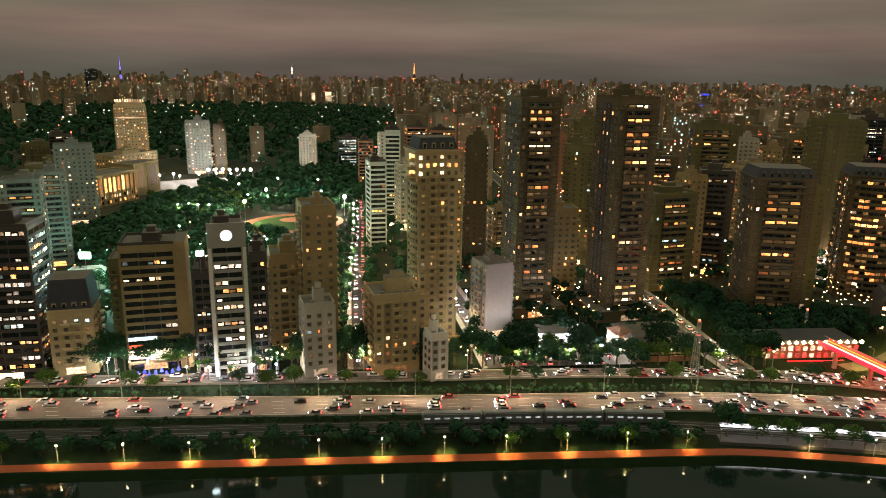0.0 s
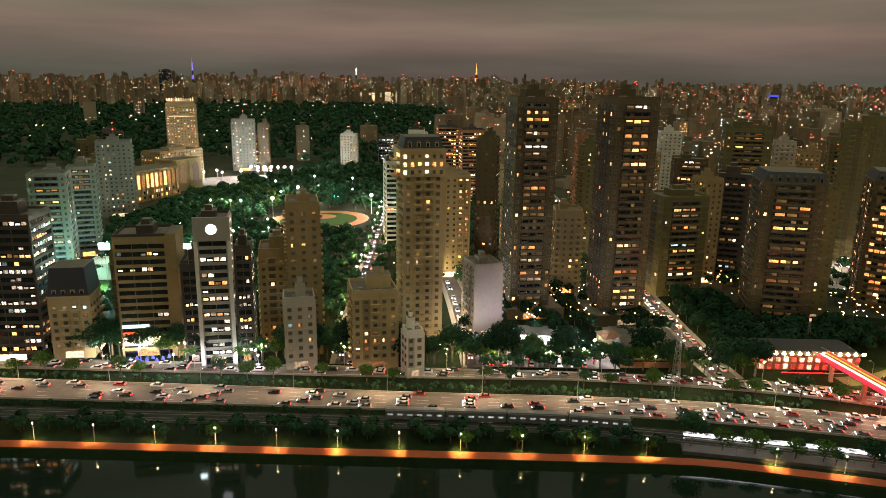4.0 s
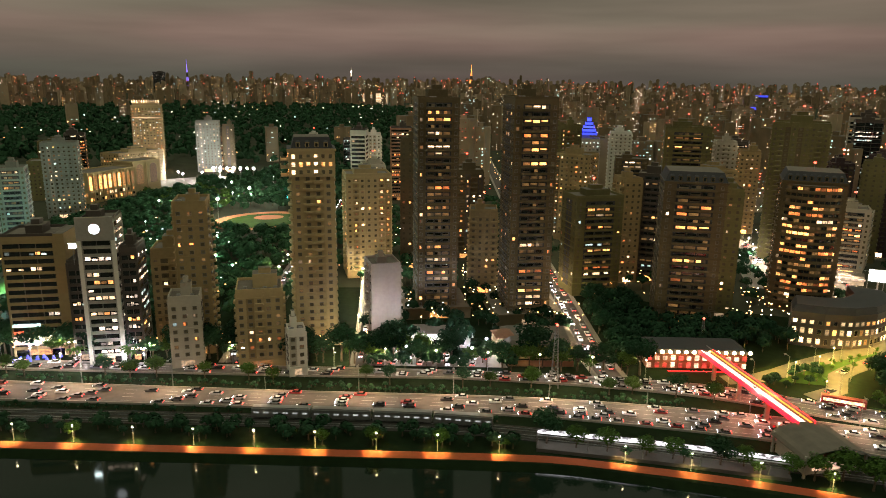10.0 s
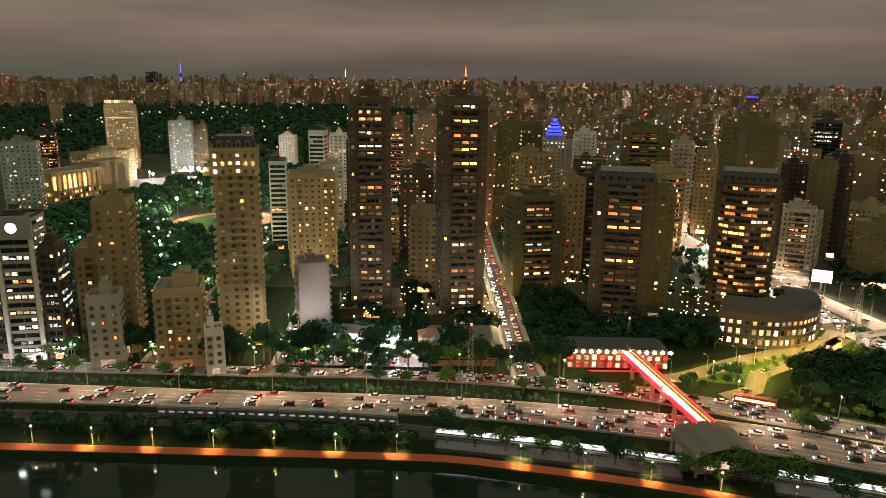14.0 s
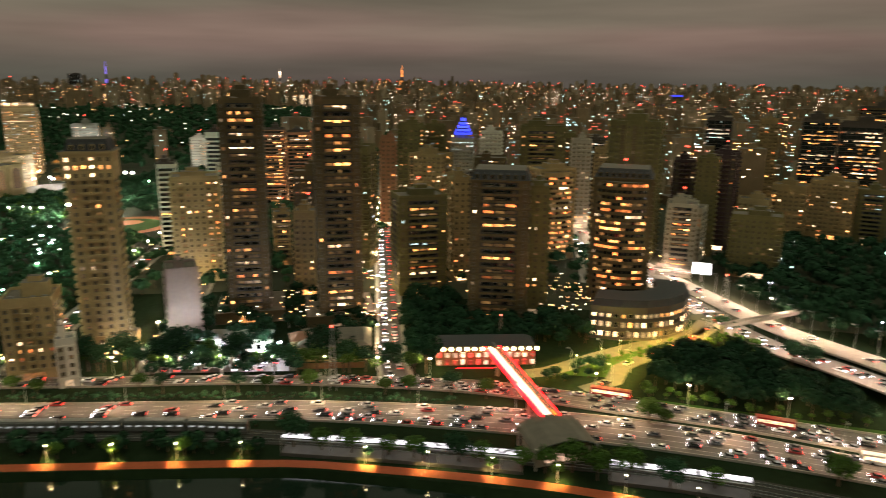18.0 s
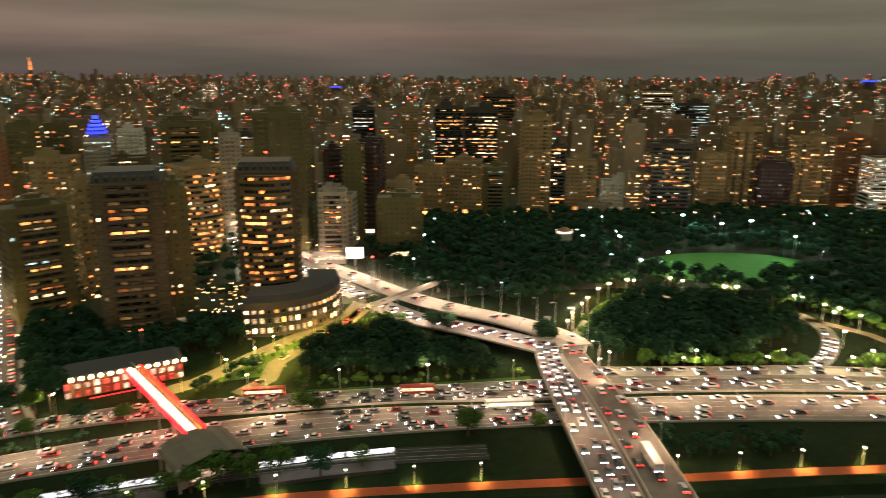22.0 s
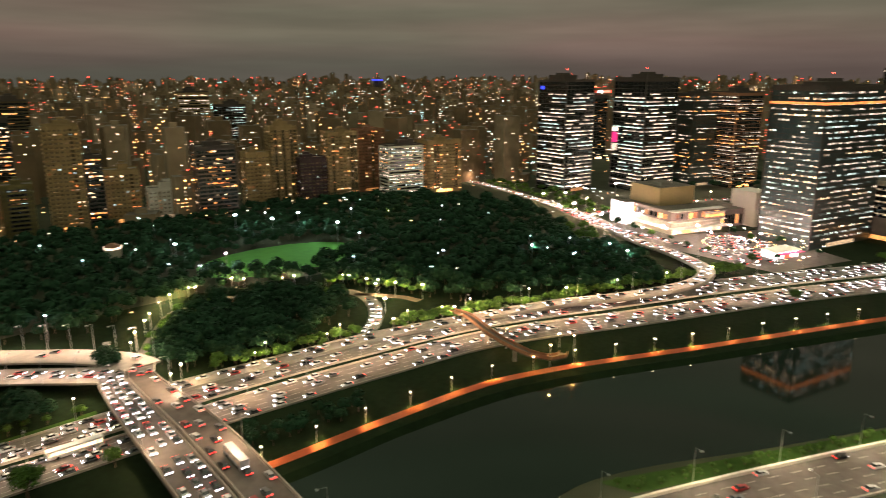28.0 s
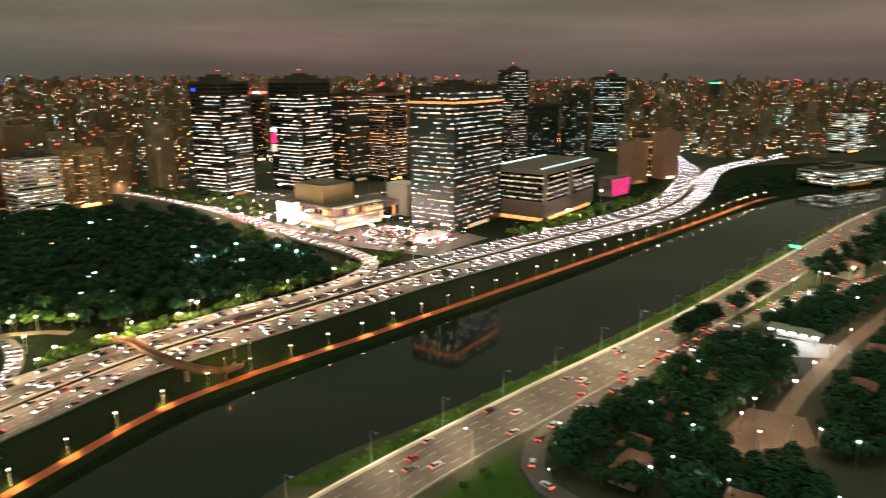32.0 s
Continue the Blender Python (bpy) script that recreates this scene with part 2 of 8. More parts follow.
TAIL = glow("tail_light_lens", (1.0, 0.04, 0.03), 5.0, vary=0.5)
LENS = glow("street_lamp_lens", (1.0, 0.63, 0.39), 8500, sampled=True)
LENSA = glow("avenue_lamp_lens", (1.0, 0.70, 0.52), 5600, sampled=True)
LENSP = glow("path_lamp_lens", (1.0, 0.70, 0.27), 15000, sampled=True)
ROOFFLOOD = glow("rooftop_flood", (0.8, 1.0, 1.0), 25, sampled=True)
LENSG = glow("globe_street_lens", (1.0, 0.74, 0.38), 5200, sampled=True)
LENSW = glow("riverside_lamp_lens", (1.0, 0.74, 0.50), 5000, sampled=True)
LENSC = glow("park_lamp_lens", (0.72, 0.92, 1.0), 420, sampled=True)
LENSY = glow("yellow_lamp_lens", (1.0, 0.76, 0.22), 2200, sampled=True)
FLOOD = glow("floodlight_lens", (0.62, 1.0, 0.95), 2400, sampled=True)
AMBERTUBE = glow("amber_tube", (1.0, 0.16, 0.01), 5, sampled=True)
REDTUBE = glow("red_tube", (1.0, 0.004, 0.010), 9, sampled=True)
WHITETUBE = glow("white_tube", (0.95, 0.97, 1.0), 4, sampled=True)
LANTERN = glow("path_lantern", (1.0, 0.80, 0.45), 55, vary=0.2)
TRAINW = glow("train_window", (0.95, 1.0, 0.95), 0.45, vary=0.5, patchy=0.8)
CYANL = glow("cold_flood_lens", (0.42, 1.0, 0.85), 5200, sampled=True)
APRONL = glow("apron_lamp_lens", (1.0, 0.97, 0.92), 650, sampled=True)
HOTELL = glow("uplight_lens", (1.0, 0.50, 0.18), 600, sampled=True)
SOUTHL = glow("south_lamp_lens", (0.8, 0.95, 1.0), 420, sampled=True)
DECKGLOW = glow("deck_glow", (1.0, 0.62, 0.44), 2.6, sampled=True)
SCREEN = glow("lit_screen", (1.0, 0.95, 0.9), 5, sampled=True)
GLOBE = glow("globe_lamp", (1.0, 0.62, 0.22), 18, sampled=True)
CANOPY = glow("lit_canopy", (1.0, 0.95, 1.0), 1.5, vary=0.1, patchy=0.6, low=0.05, high=1.6)
STALL = glow("stall_light", (1.0, 0.62, 0.42), 1.6, vary=0.6, patchy=0.6)
STALLRED = glow("stall_red", (1.0, 0.07, 0.05), 1.3, vary=0.6, patchy=0.6)
GREYISH = mat("weathered_grey_render", (0.24, 0.25, 0.22), 0.85, vary=0.25)
BROWNPAVE = mat("brown_paving", (0.15, 0.105, 0.075), 0.9, vary=0.4, grain=0.8)
SALMON = mat("salmon_render", (0.50, 0.30, 0.22), 0.85, vary=0.2)
PINKISH = mat("pinkish_render", (0.27, 0.21, 0.19), 0.85, vary=0.2)
SQUAREL = glow("square_lamp_lens", (1.0, 0.66, 0.44), 2600, sampled=True)
COLDL = glow("cold_canopy_lens", (0.75, 0.92, 1.0), 160, sampled=True)
CYANGLOW = glow("cyan_light", (0.05, 0.85, 0.95), 3.0, vary=0.3)
FARLAMP = glow("far_lamp", (1.0, 0.80, 0.60), 9.0, vary=0.8)
FARLAMPO = glow("far_lamp_orange", (1.0, 0.46, 0.16), 8.0, vary=0.8)
FARLAMPC = glow("far_lamp_cold", (0.75, 0.95, 1.0), 8.0, vary=0.8)
# brightness of the mall corner's lit walls put in as emission
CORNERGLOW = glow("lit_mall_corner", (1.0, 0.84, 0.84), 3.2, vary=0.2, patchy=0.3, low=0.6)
LENSS = glow("slip_road_lens", (1.0, 0.62, 0.12), 11000, sampled=True)
LENSO = glow("orange_lamp_lens", (1.0, 0.42, 0.12), 4500, sampled=True)
PINK = glow("pink_led", (1.0, 0.03, 0.22), 1.4, vary=0.2)
WALLGLOW = glow("lit_shopfront", (1.0, 0.74, 0.56), 1.6, vary=0.4, patchy=0.4)
BULB = glow("garden_bulb", (1.0, 0.55, 0.22), 9, vary=0.6)
MAST = glow("mast_light_orange", (1.0, 0.28, 0.05), 2.8, vary=0.3)
MASTV = glow("mast_light_violet", (0.28, 0.18, 1.0), 1.2, vary=0.5)
DIAL = glow("lit_disc", (0.92, 0.97, 1.0), 2.6, vary=0.05)
WATER = bpy.data.materials.new("river_water")
WATER.use_nodes = True
wb = WATER.node_tree.nodes["Principled BSDF"]
wb.inputs["Base Color"].default_value = (0.008, 0.017, 0.011, 1)
wb.inputs["Roughness"].default_value, wb.inputs["IOR"].default_value = 0.055, 1.33
wb.inputs["Specular IOR Level"].default_value = 0.45
wc, wt, wp = (WATER.node_tree.nodes.new(k) for k in ("ShaderNodeTexCoord", "ShaderNodeTexNoise", "ShaderNodeBump"))
wt.inputs["Scale"].default_value, wt.inputs["Detail"].default_value = 0.22, 2
wp.inputs["Strength"].default_value, wp.inputs["Distance"].default_value = 0.05, 0.05
WATER.node_tree.links.new(wc.outputs["Object"], wt.inputs["Vector"])
WATER.node_tree.links.new(wt.outputs["Fac"], wp.inputs["Height"])
WATER.node_tree.links.new(wp.outputs[0], wb.inputs["Normal"])


# ---- mesh helpers ----
class Build:
    """Collects faces with their materials, and makes one mesh of them."""

    def __init__(self, *mats):
        self.v, self.f, self.k, self.mats = [], [], [], list(mats)

    def m(self, material):
        if material not in self.mats:
            self.mats.append(material)
        return self.mats.index(material)

    def face(self, pts, material):
        n = len(self.v)
        self.v.extend(tuple(p) for p in pts)
        self.f.append(tuple(range(n, n + len(pts))))
        self.k.append(self.m(material))

    def box(self, x0, y0, z0, x1, y1, z1, material, top=None, skip=""):
        n = len(self.v)
        self.v.extend(((x0, y0, z0), (x1, y0, z0), (x1, y1, z0), (x0, y1, z0), (x0, y0, z1), (x1, y0, z1), (x1, y1, z1), (x0, y1, z1)))
        k, kt = self.m(material), self.m(top or material)
        for side, q, kk in (("b", (0, 3, 2, 1), k), ("t", (4, 5, 6, 7), kt), ("s", (0, 1, 5, 4), k), ("e", (1, 2, 6, 5), k), ("n", (2, 3, 7, 6), k), ("w", (3, 0, 4, 7), k)):
            if side not in skip:
                self.f.append(tuple(n + i for i in q))
                self.k.append(kk)

    def ring(self, x0, y0, x1, y1, t, z0, z1, material):
        """A closed upstand round a rectangle."""
        n = len(self.v)
        for z in (z0, z1):
            for e in (0, t):
                self.v.extend(((x0 + e, y0 + e, z), (x1 - e, y0 + e, z), (x1 - e, y1 - e, z), (x0 + e, y1 - e, z)))
        k = self.m(material)
        for i in range(4):
            j = (i + 1) % 4
            for q in ((i, j, 8 + j, 8 + i), (8 + i, 8 + j, 12 + j, 12 + i), (12 + i, 12 + j, 4 + j, 4 + i), (4 + i, 4 + j, j, i)):
                self.f.append(tuple(n + a for a in q))
                self.k.append(k)

    def prism(self, poly, z0, z1, material, top=None, shrink=1.0):
        n, c = len(self.v), len(poly)
        cx, cy = sum(p[0] for p in poly) / c, sum(p[1] for p in poly) / c
        self.v.extend((p[0], p[1], z0) for p in poly)
        self.v.extend((cx + (p[0] - cx) * shrink, cy + (p[1] - cy) * shrink, z1) for p in poly)
        k = self.m(material)
        for i in range(c):
            j = (i + 1) % c
            self.f.append((n + i, n + j, n + c + j, n + c + i))
            self.k.append(k)
        self.f.append(tuple(range(n + c, n + 2 * c)))
        self.k.append(self.m(top or material))
        self.f.append(tuple(reversed(range(n, n + c))))
        self.k.append(k)

    def tube(self, a, b, r0, r1, material, sides=6):
        a, b = Vector(a), Vector(b)
        d = (b - a).normalized()
        u = d.orthogonal().normalized()
        w = d.cross(u)
        n = len(self.v)
        for p, r in ((a, r0), (b, r1)):
            for i in range(sides):
                t = 2 * math.pi * i / sides
                self.v.append(tuple(p + u * (r * math.cos(t)) + w * (r * math.sin(t))))
        k = self.m(material)
        for i in range(sides):
            j = (i + 1) % sides
            self.f.append((n + i, n + j, n + sides + j, n + sides + i))
            self.k.append(k)
        self.f.append(tuple(range(n + sides, n + 2 * sides)))
        self.k.append(k)
        self.f.append(tuple(reversed(range(n, n + sides))))
        self.k.append(k)

    def mesh(self, name):
        me = bpy.data.meshes.new(name)
        me.from_pydata(self.v, [], self.f)
        for m in self.mats:
            me.materials.append(m)
        me.polygons.foreach_set("material_index", self.k)
        me.update()
        return me


def part(name, b, parent=None, label="", kind=""):
    """One mesh object from a Build, or from a ready mesh, under its thing."""
    ob = new(name, b.mesh(name) if isinstance(b, Build) else b)
    if parent is not None:
        ob.parent = parent
    return tagged(ob, label=label, kind=kind)


def thing(name, m, label, category, group="", kind=""):
    ob = new(name)
    ob.matrix_basis = m
    return tagged(ob, label, category, group, kind)


def smooth_line(pts, step=8.0):
    """A smooth line through the points, in steps of about so many metres."""
    out = []
    for i in range(len(pts) - 1):
        p0, p1, p2, p3 = (Vector(pts[max(0, min(len(pts) - 1, i + k))]) for k in (-1, 0, 1, 2))
        n = max(1, min(40, int((p2 - p1).length / step)))
        d = (p2 - p1).length
        m1 = (p2 - p0) * (d / max(1e-6, (p1 - p0).length + d))
        m2 = (p3 - p1) * (d / max(1e-6, (p3 - p2).length + d))
        for s in range(n):
            t = s / n
            out.append(p1 * (2 * t**3 - 3 * t**2 + 1) + m1 * (t**3 - 2 * t**2 + t) + p2 * (3 * t**2 - 2 * t**3) + m2 * (t**3 - t**2))
    out.append(Vector(pts[-1]))
    return out


def offset_line(line, d):
    """The line moved to its left by d metres."""
    out = []
    for i, p in enumerate(line):
        q = line[min(i + 1, len(line) - 1)] - line[max(i - 1, 0)]
        n = Vector((-q.y, q.x, 0)).normalized() if len(q) == 3 else Vector((-q.y, q.x)).normalized()
        out.append(p + n * d)
    return out


def resample(line, n):
    L = [0.0]
    for a, b in zip(line, line[1:]):
        L.append(L[-1] + (b - a).length)
    out, j = [], 0
    for i in range(n):
        s = L[-1] * i / (n - 1)
        while j < len(L) - 2 and L[j + 1] < s:
            j += 1
        t = (s - L[j]) / max(1e-9, L[j + 1] - L[j])
        out.append(line[j].lerp(line[j + 1], min(1, t)))
    return out


def z_of(p):
    return p[2] if len(p) > 2 else 0.0


def strip(b, left, right, z, material, thick=0.3):
    """A slab between two lines of as many points."""
    n, c = len(b.v), len(left)
    for p, q in zip(left, right):
        za, zb = z_of(p) + z, z_of(q) + z
        b.v.extend(((p[0], p[1], za), (q[0], q[1], zb), (q[0], q[1], zb - thick), (p[0], p[1], za - thick)))
    k = b.m(material)
    for i in range(c - 1):
        a, d = n + 4 * i, n + 4 * i + 4
        for q in ((a, a + 1, d + 1, d), (a + 1, a + 2, d + 2, d + 1), (a + 2, a + 3, d + 3, d + 2), (a + 3, a, d, d + 3)):
            b.f.append(q[::-1])
            b.k.append(k)
    for q in ((n, n + 1, n + 2, n + 3), (n + 4 * c - 1, n + 4 * c - 2, n + 4 * c - 3, n + 4 * c - 4)):
        b.f.append(q)
        b.k.append(k)


def ribbon(b, line, w, z, material, thick=0.3, off=0.0):
    strip(b, offset_line(line, off + w / 2), offset_line(line, off - w / 2), z, material, thick)


def road_thing(name, label, line, w, material, z=0.06, category="road", kind="structure", thick=0.3):
    b = Build()
    ribbon(b, line, w, z, material, thick)
    ob = part(name, b)
    return tagged(ob, label, category, kind=kind)

# ---- ground and river ----
BANK_N = [(-4870, 184), (-2500, 184), (-1000, 184.2), (-400, 184.3), (-110, 184.2), (18, 184), (95, 183.4), (115, 181.5), (186, 164), (250, 136), (305, 108), (341, 92), (386, 66), (449, 2), (552, -106), (782, -340), (868, -505), (960, -800), (1500, -2600)]
BANK_S = [(-4870, 105), (-2500, 105), (-1000, 105), (-400, 105), (-110, 106), (18, 106), (95, 105), (115, 104), (186, 92), (250, 66), (300, 43), (335, 28), (377, -20.5), (447, -99.5), (546, -199.5), (706, -370), (774, -490), (860, -780), (1350, -2700)]
FAN_N = (180, 165, 150, 135, 125, 115, 110, 105, 100, 95, 88, 80, 70, 55, 40, 20, 0, -25, -45)


def land(x, y):
    """The height of the ground: level by the river, rising to a ridge far off."""
    r = math.hypot(x - 200, y)
    t = min(1, max(0, (r - 1800) / 3000))
    return 46 * t * t * (3 - 2 * t) if y > -900 + 0.2 * x else 30 * t * t


def ground_rows():
    rows = []
    for side in (1, -1):
        bank = [Vector(p) for p in (BANK_N if side > 0 else BANK_S)]
        for s in (1.0, 0.8, 0.62, 0.46, 0.32, 0.2, 0.1, 0.04):
            row = []
            for p, a in zip(bank, FAN_N):
                a = a if side > 0 else (360 - a if a >= 0 else 360 + a)
                if side < 0:
                    a = 180 + (180 - FAN_N[bank.index(p)]) * 0.6
                o = Vector((200 + 4850 * math.cos(radians(a)), 4850 * math.sin(radians(a))))
                q = p.lerp(o, s)
                row.append((q.x, q.y, land(q.x, q.y)))
            rows.append(row)
        top = [(p.x, p.y, 0) for p in bank]
        other = [Vector(p) for p in (BANK_S if side > 0 else BANK_N)]
        toe = [(*p.lerp(q, (0.06 if p.x < 120 else 0.13) if side > 0 else 0.08), -4.6) for p, q in zip(bank, other)]
        if side > 0:
            rows += [top, toe]
        else:
            tail = rows[-8:]
            rows = rows[:-8] + [toe, top] + tail[::-1]
    return rows


def station_rows():
    base = ground_rows()
    out = []
    for row in base:
        pts = [Vector(p) for p in row]
        fine = []
        for i in range(len(pts) - 1):
            p0, p1, p2, p3 = (pts[max(0, min(len(pts) - 1, i + k))] for k in (-1, 0, 1, 2))
            for s in range(6):
                t = s / 6
                d, d0, d2 = (p2 - p1).length, max(1e-6, (p1 - p0).length), max(1e-6, (p3 - p2).length)
                m1, m2 = (p2 - p0) * (d / (d0 + d)), (p3 - p1) * (d / (d2 + d))
                fine.append(p1 * (2 * t**3 - 3 * t**2 + 1) + m1 * (t**3 - 2 * t**2 + t) + p2 * (3 * t**2 - 2 * t**3) + m2 * (t**3 - t**2))
        fine.append(pts[-1])
        out.append(fine)
    return out


g = Build(EARTH, GRASS)
g_rows = station_rows()
cols = len(g_rows[0])
for row in g_rows:
    g.v.extend(tuple(p) for p in row)
for r in range(len(g_rows) - 1):
    for c in range(cols - 1):
        a = r * cols + c
        g.f.append((a, a + cols, a + cols + 1, a + 1))
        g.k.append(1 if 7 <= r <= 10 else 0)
tagged(part("ground", g), "dark city ground rising to a far ridge", "ground", kind="structure")

wtr = Build()
n_line, s_line = g_rows[8], g_rows[11]
strip(wtr, [Vector((p.x, p.y)).lerp(Vector((q.x, q.y)), 0.03) for p, q in zip(n_line, s_line)], [Vector((q.x, q.y)).lerp(Vector((p.x, p.y)), 0.03) for p, q in zip(n_line, s_line)], -1.6, WATER, 0.2)
tagged(part("water", wtr), "still dark river water between grass banks", "river", kind="structure")

# ---- roads ----
EXP_N = [(-4700, 222), (-400, 221), (-126, 216.6), (20, 214.4), (100, 212.5), (154, 204.5), (202, 193), (246, 178), (292, 158), (317, 146), (369, 118), (418, 88), (470, 36), (538, -32), (607, -111), (706, -222), (797, -284), (976, -381), (1059, -466), (1174, -608), (1248, -751)]
EXP_F = [(-4700, 236), (-400, 235), (-134, 231.5), (20, 227.5), (104, 226), (162, 219.5), (209, 210), (248, 195.5), (296, 172), (327, 160), (386, 129), (435, 97), (487, 45), (553, -20), (622, -99), (720, -208), (800, -268), (978, -358), (1075, -450), (1190, -596), (1262, -740)]
LOC_N = [(-4700, 244), (-400, 243), (-130, 241.5), (23, 241), (89, 241), (163, 231), (212, 213), (250, 199), (299, 175), (330, 163.5), (389, 132), (438, 100), (491, 50), (557, -15), (626, -94), (724, -204), (802, -262), (980, -351), (1084, -372), (1260, -420), (1400, -460)]
LOC_F = [(-4700, 254), (-400, 252), (-130, 250), (24, 249), (89, 248), (166, 241), (200, 230), (243, 214), (305, 189), (331, 175), (400, 139), (450, 105), (505, 60), (572, -2), (641, -82), (739, -190), (808, -244), (984, -326), (1086, -351), (1262, -400), (1402, -440)]
SOUTH_N = [(-4700, 97), (-400, 98), (-110, 98), (95, 97), (186, 84), (250, 58), (300, 37), (328, 16.6), (387, -44.6), (471, -138), (600, -268), (722, -396), (790, -500), (850, -640), (910, -850)]
SOUTH_F = [(-4700, 73), (-400, 74), (-110, 74), (95, 73), (180, 62), (240, 36), (285, 14), (320, -4), (374, -60), (455, -149), (583, -282), (706, -414), (772, -512), (832, -650), (892, -856)]


def vecs(pts, step=10):
    return smooth_line([Vector((*p[:2], p[2] if len(p) > 2 else 0)) for p in pts], step)


def twin(name, label, near, far, material, z):
    a, b = resample(vecs(near), 240), resample(vecs(far), 240)
    bd = Build()
    strip(bd, b, a, z, material)
    tagged(part(name, bd), label, "road", kind="structure")
    return [p.lerp(q, 0.5) for p, q in zip(a, b)], a, b


def stations(pts, per=10):
    """The same count of points between each two stations, so that two edges pair up."""
    out = []
    P = [Vector((p[0], p[1], 0)) for p in pts]
    for i in range(len(P) - 1):
        p0, p1, p2, p3 = (P[max(0, min(len(P) - 1, i + k))] for k in (-1, 0, 1, 2))
        d, d0, d2 = (p2 - p1).length, max(1e-6, (p1 - p0).length), max(1e-6, (p3 - p2).length)
        m1, m2 = (p2 - p0) * (d / (d0 + d)), (p3 - p1) * (d / (d2 + d))
        for s in range(per):
            t = s / per
            out.append(p1 * (2 * t**3 - 3 * t**2 + 1) + m1 * (t**3 - 2 * t**2 + t) + p2 * (3 * t**2 - 2 * t**3) + m2 * (t**3 - t**2))
    out.append(P[-1])
    return out


def highway(name, label, near, far, material, lanes):
    a, b = stations(near), stations(far)
    bd = Build()
    strip(bd, b, a, 0.08, material)
    ob = tagged(part(name, bd), label, "road", kind="structure")
    k = Build()
    for side, line, s in (("near", a, 1), ("far", b, -1)):
        strip(k, [p.lerp(q, 0.012) for p, q in zip(line, b if s > 0 else a)], [p.lerp(q, -0.012) for p, q in zip(line, b if s > 0 else a)], 0.75, CONC, 0.75)
    part("barrier", k, ob, "low concrete barrier")
    mk = Build()
    for i in range(1, lanes):
        mid = [p.lerp(q, i / lanes) for p, q in zip(a, b)]
        s = 0.0
        for p, q in zip(mid, mid[1:]):
            if abs(p.x) > 1100:
                continue
            d, n = (q - p).normalized(), max(1, round((q - p).length / 11))
            w = Vector((-d.y, d.x, 0)) * 0.09
            for j in range(n):
                u = p.lerp(q, j / n)
                v = u + d * 4
                mk.face([(*(u - w)[:2], 0.092), (*(v - w)[:2], 0.092), (*(v + w)[:2], 0.092), (*(u + w)[:2], 0.092)], MARK)
    part("lane_markings", mk, ob, "dashed white lane lines", kind="stuff")
    return a, b


EXP = highway("road_express", "wide grey asphalt expressway crowded with evening traffic", EXP_N, EXP_F, ASPHALT2, 5)
LOC = highway("road_local", "grey asphalt local carriageway beside the expressway", LOC_N, LOC_F, ASPHALT2, 4)
SOU = highway("road_south", "asphalt riverside road lined by a pale barrier", SOUTH_N, SOUTH_F, ASPHALT2, 5)

rb = Build()
strip(rb, offset_line(SOU[0], 0.5), offset_line(SOU[0], -0.4), 1.05, WHITE, 1.0)
tagged(part("river_barrier", rb), "continuous pale concrete barrier along the riverside road", "barrier", kind="structure")

CYCLE = vecs([(-900, 188), (-400, 188), (-110, 187), (18, 186.5), (95, 186), (115, 184.5), (186, 168.5), (250, 142), (305, 116), (341, 99.5), (390, 73), (455, 7), (559, -101), (700, -246), (776, -322), (798, -352)])
road_thing("cycle_path", "narrow red-painted cycle path under orange lamps", CYCLE, 3.9, REDPATH, 0.06, "path")
RAIL = vecs([(-1200, 207), (-400, 207), (-100, 206), (60, 205), (100, 201), (147, 192), (200, 180), (230, 170), (262, 156)])
b = Build()
ribbon(b, RAIL, 9, 0.2, BALLAST, 0.4)
rail_bed = tagged(part("railway_bed", b), "dark ballast railway bed with two tracks", "railway", kind="structure")
for o in (-2.9, -1.3, 1.3, 2.9):
    b = Build()
    ribbon(b, RAIL, 0.12, 0.42, STEEL, 0.2, o)
    part("rail", b, rail_bed)

# streets of the quarter
STREETS = []


def street(name, label, pts, w, material=ASPHALT, walk=2.2, lamps=True):
    line = vecs(pts, 8)
    ob = road_thing(name, label, line, w, material, 0.05)
    if walk:
        for s in (1, -1):
            b = Build()
            ribbon(b, line, walk, 0.17, PAVE, 0.25, s * (w / 2 + walk / 2 + 0.02))
            part("pavement", b, ob, "pale paved footway with a raised kerb")
    if lamps:
        STREETS.append((line, w))
    return line


ST1 = street("road_side_1", "narrow asphalt street lined with trees", [(-10, 253), (-13, 300), (-17, 380), (-24, 560), (-40, 800)], 8)
ST2 = street("road_side_2", "narrow asphalt street between towers", [(42, 252), (39, 290), (33, 349), (24, 420), (16, 540)], 8)
ST3 = street("road_side_3", "busy straight street running from the expressway", [(137, 246), (135, 261), (132, 352), (128, 454), (124, 640), (119, 900), (110, 1300)], 9)
AVE_L = vecs([(319, 202, 6.55), (315, 215, 5.6), (308, 240, 3.4), (298, 268, 1), (292, 296, 0.0), (287, 336, 0), (276, 400, 0), (262, 480, 0), (255, 620, 0)], 6)
AVE_R = vecs([(330, 197, 6.55), (333, 209, 5.7), (330, 236, 3.8), (320, 272, 1), (311, 300, 0.0), (303, 336, 0), (290, 400, 0), (276, 480, 0), (268, 620, 0)], 6)
road_thing("avenue_west", "broad pale lit avenue carriageway", AVE_L, 14, PALEROAD, 0.07, thick=0.8)
road_thing("avenue_east", "broad pale lit avenue carriageway leading to the bridge", AVE_R, 14, PALEROAD, 0.09, thick=0.8)
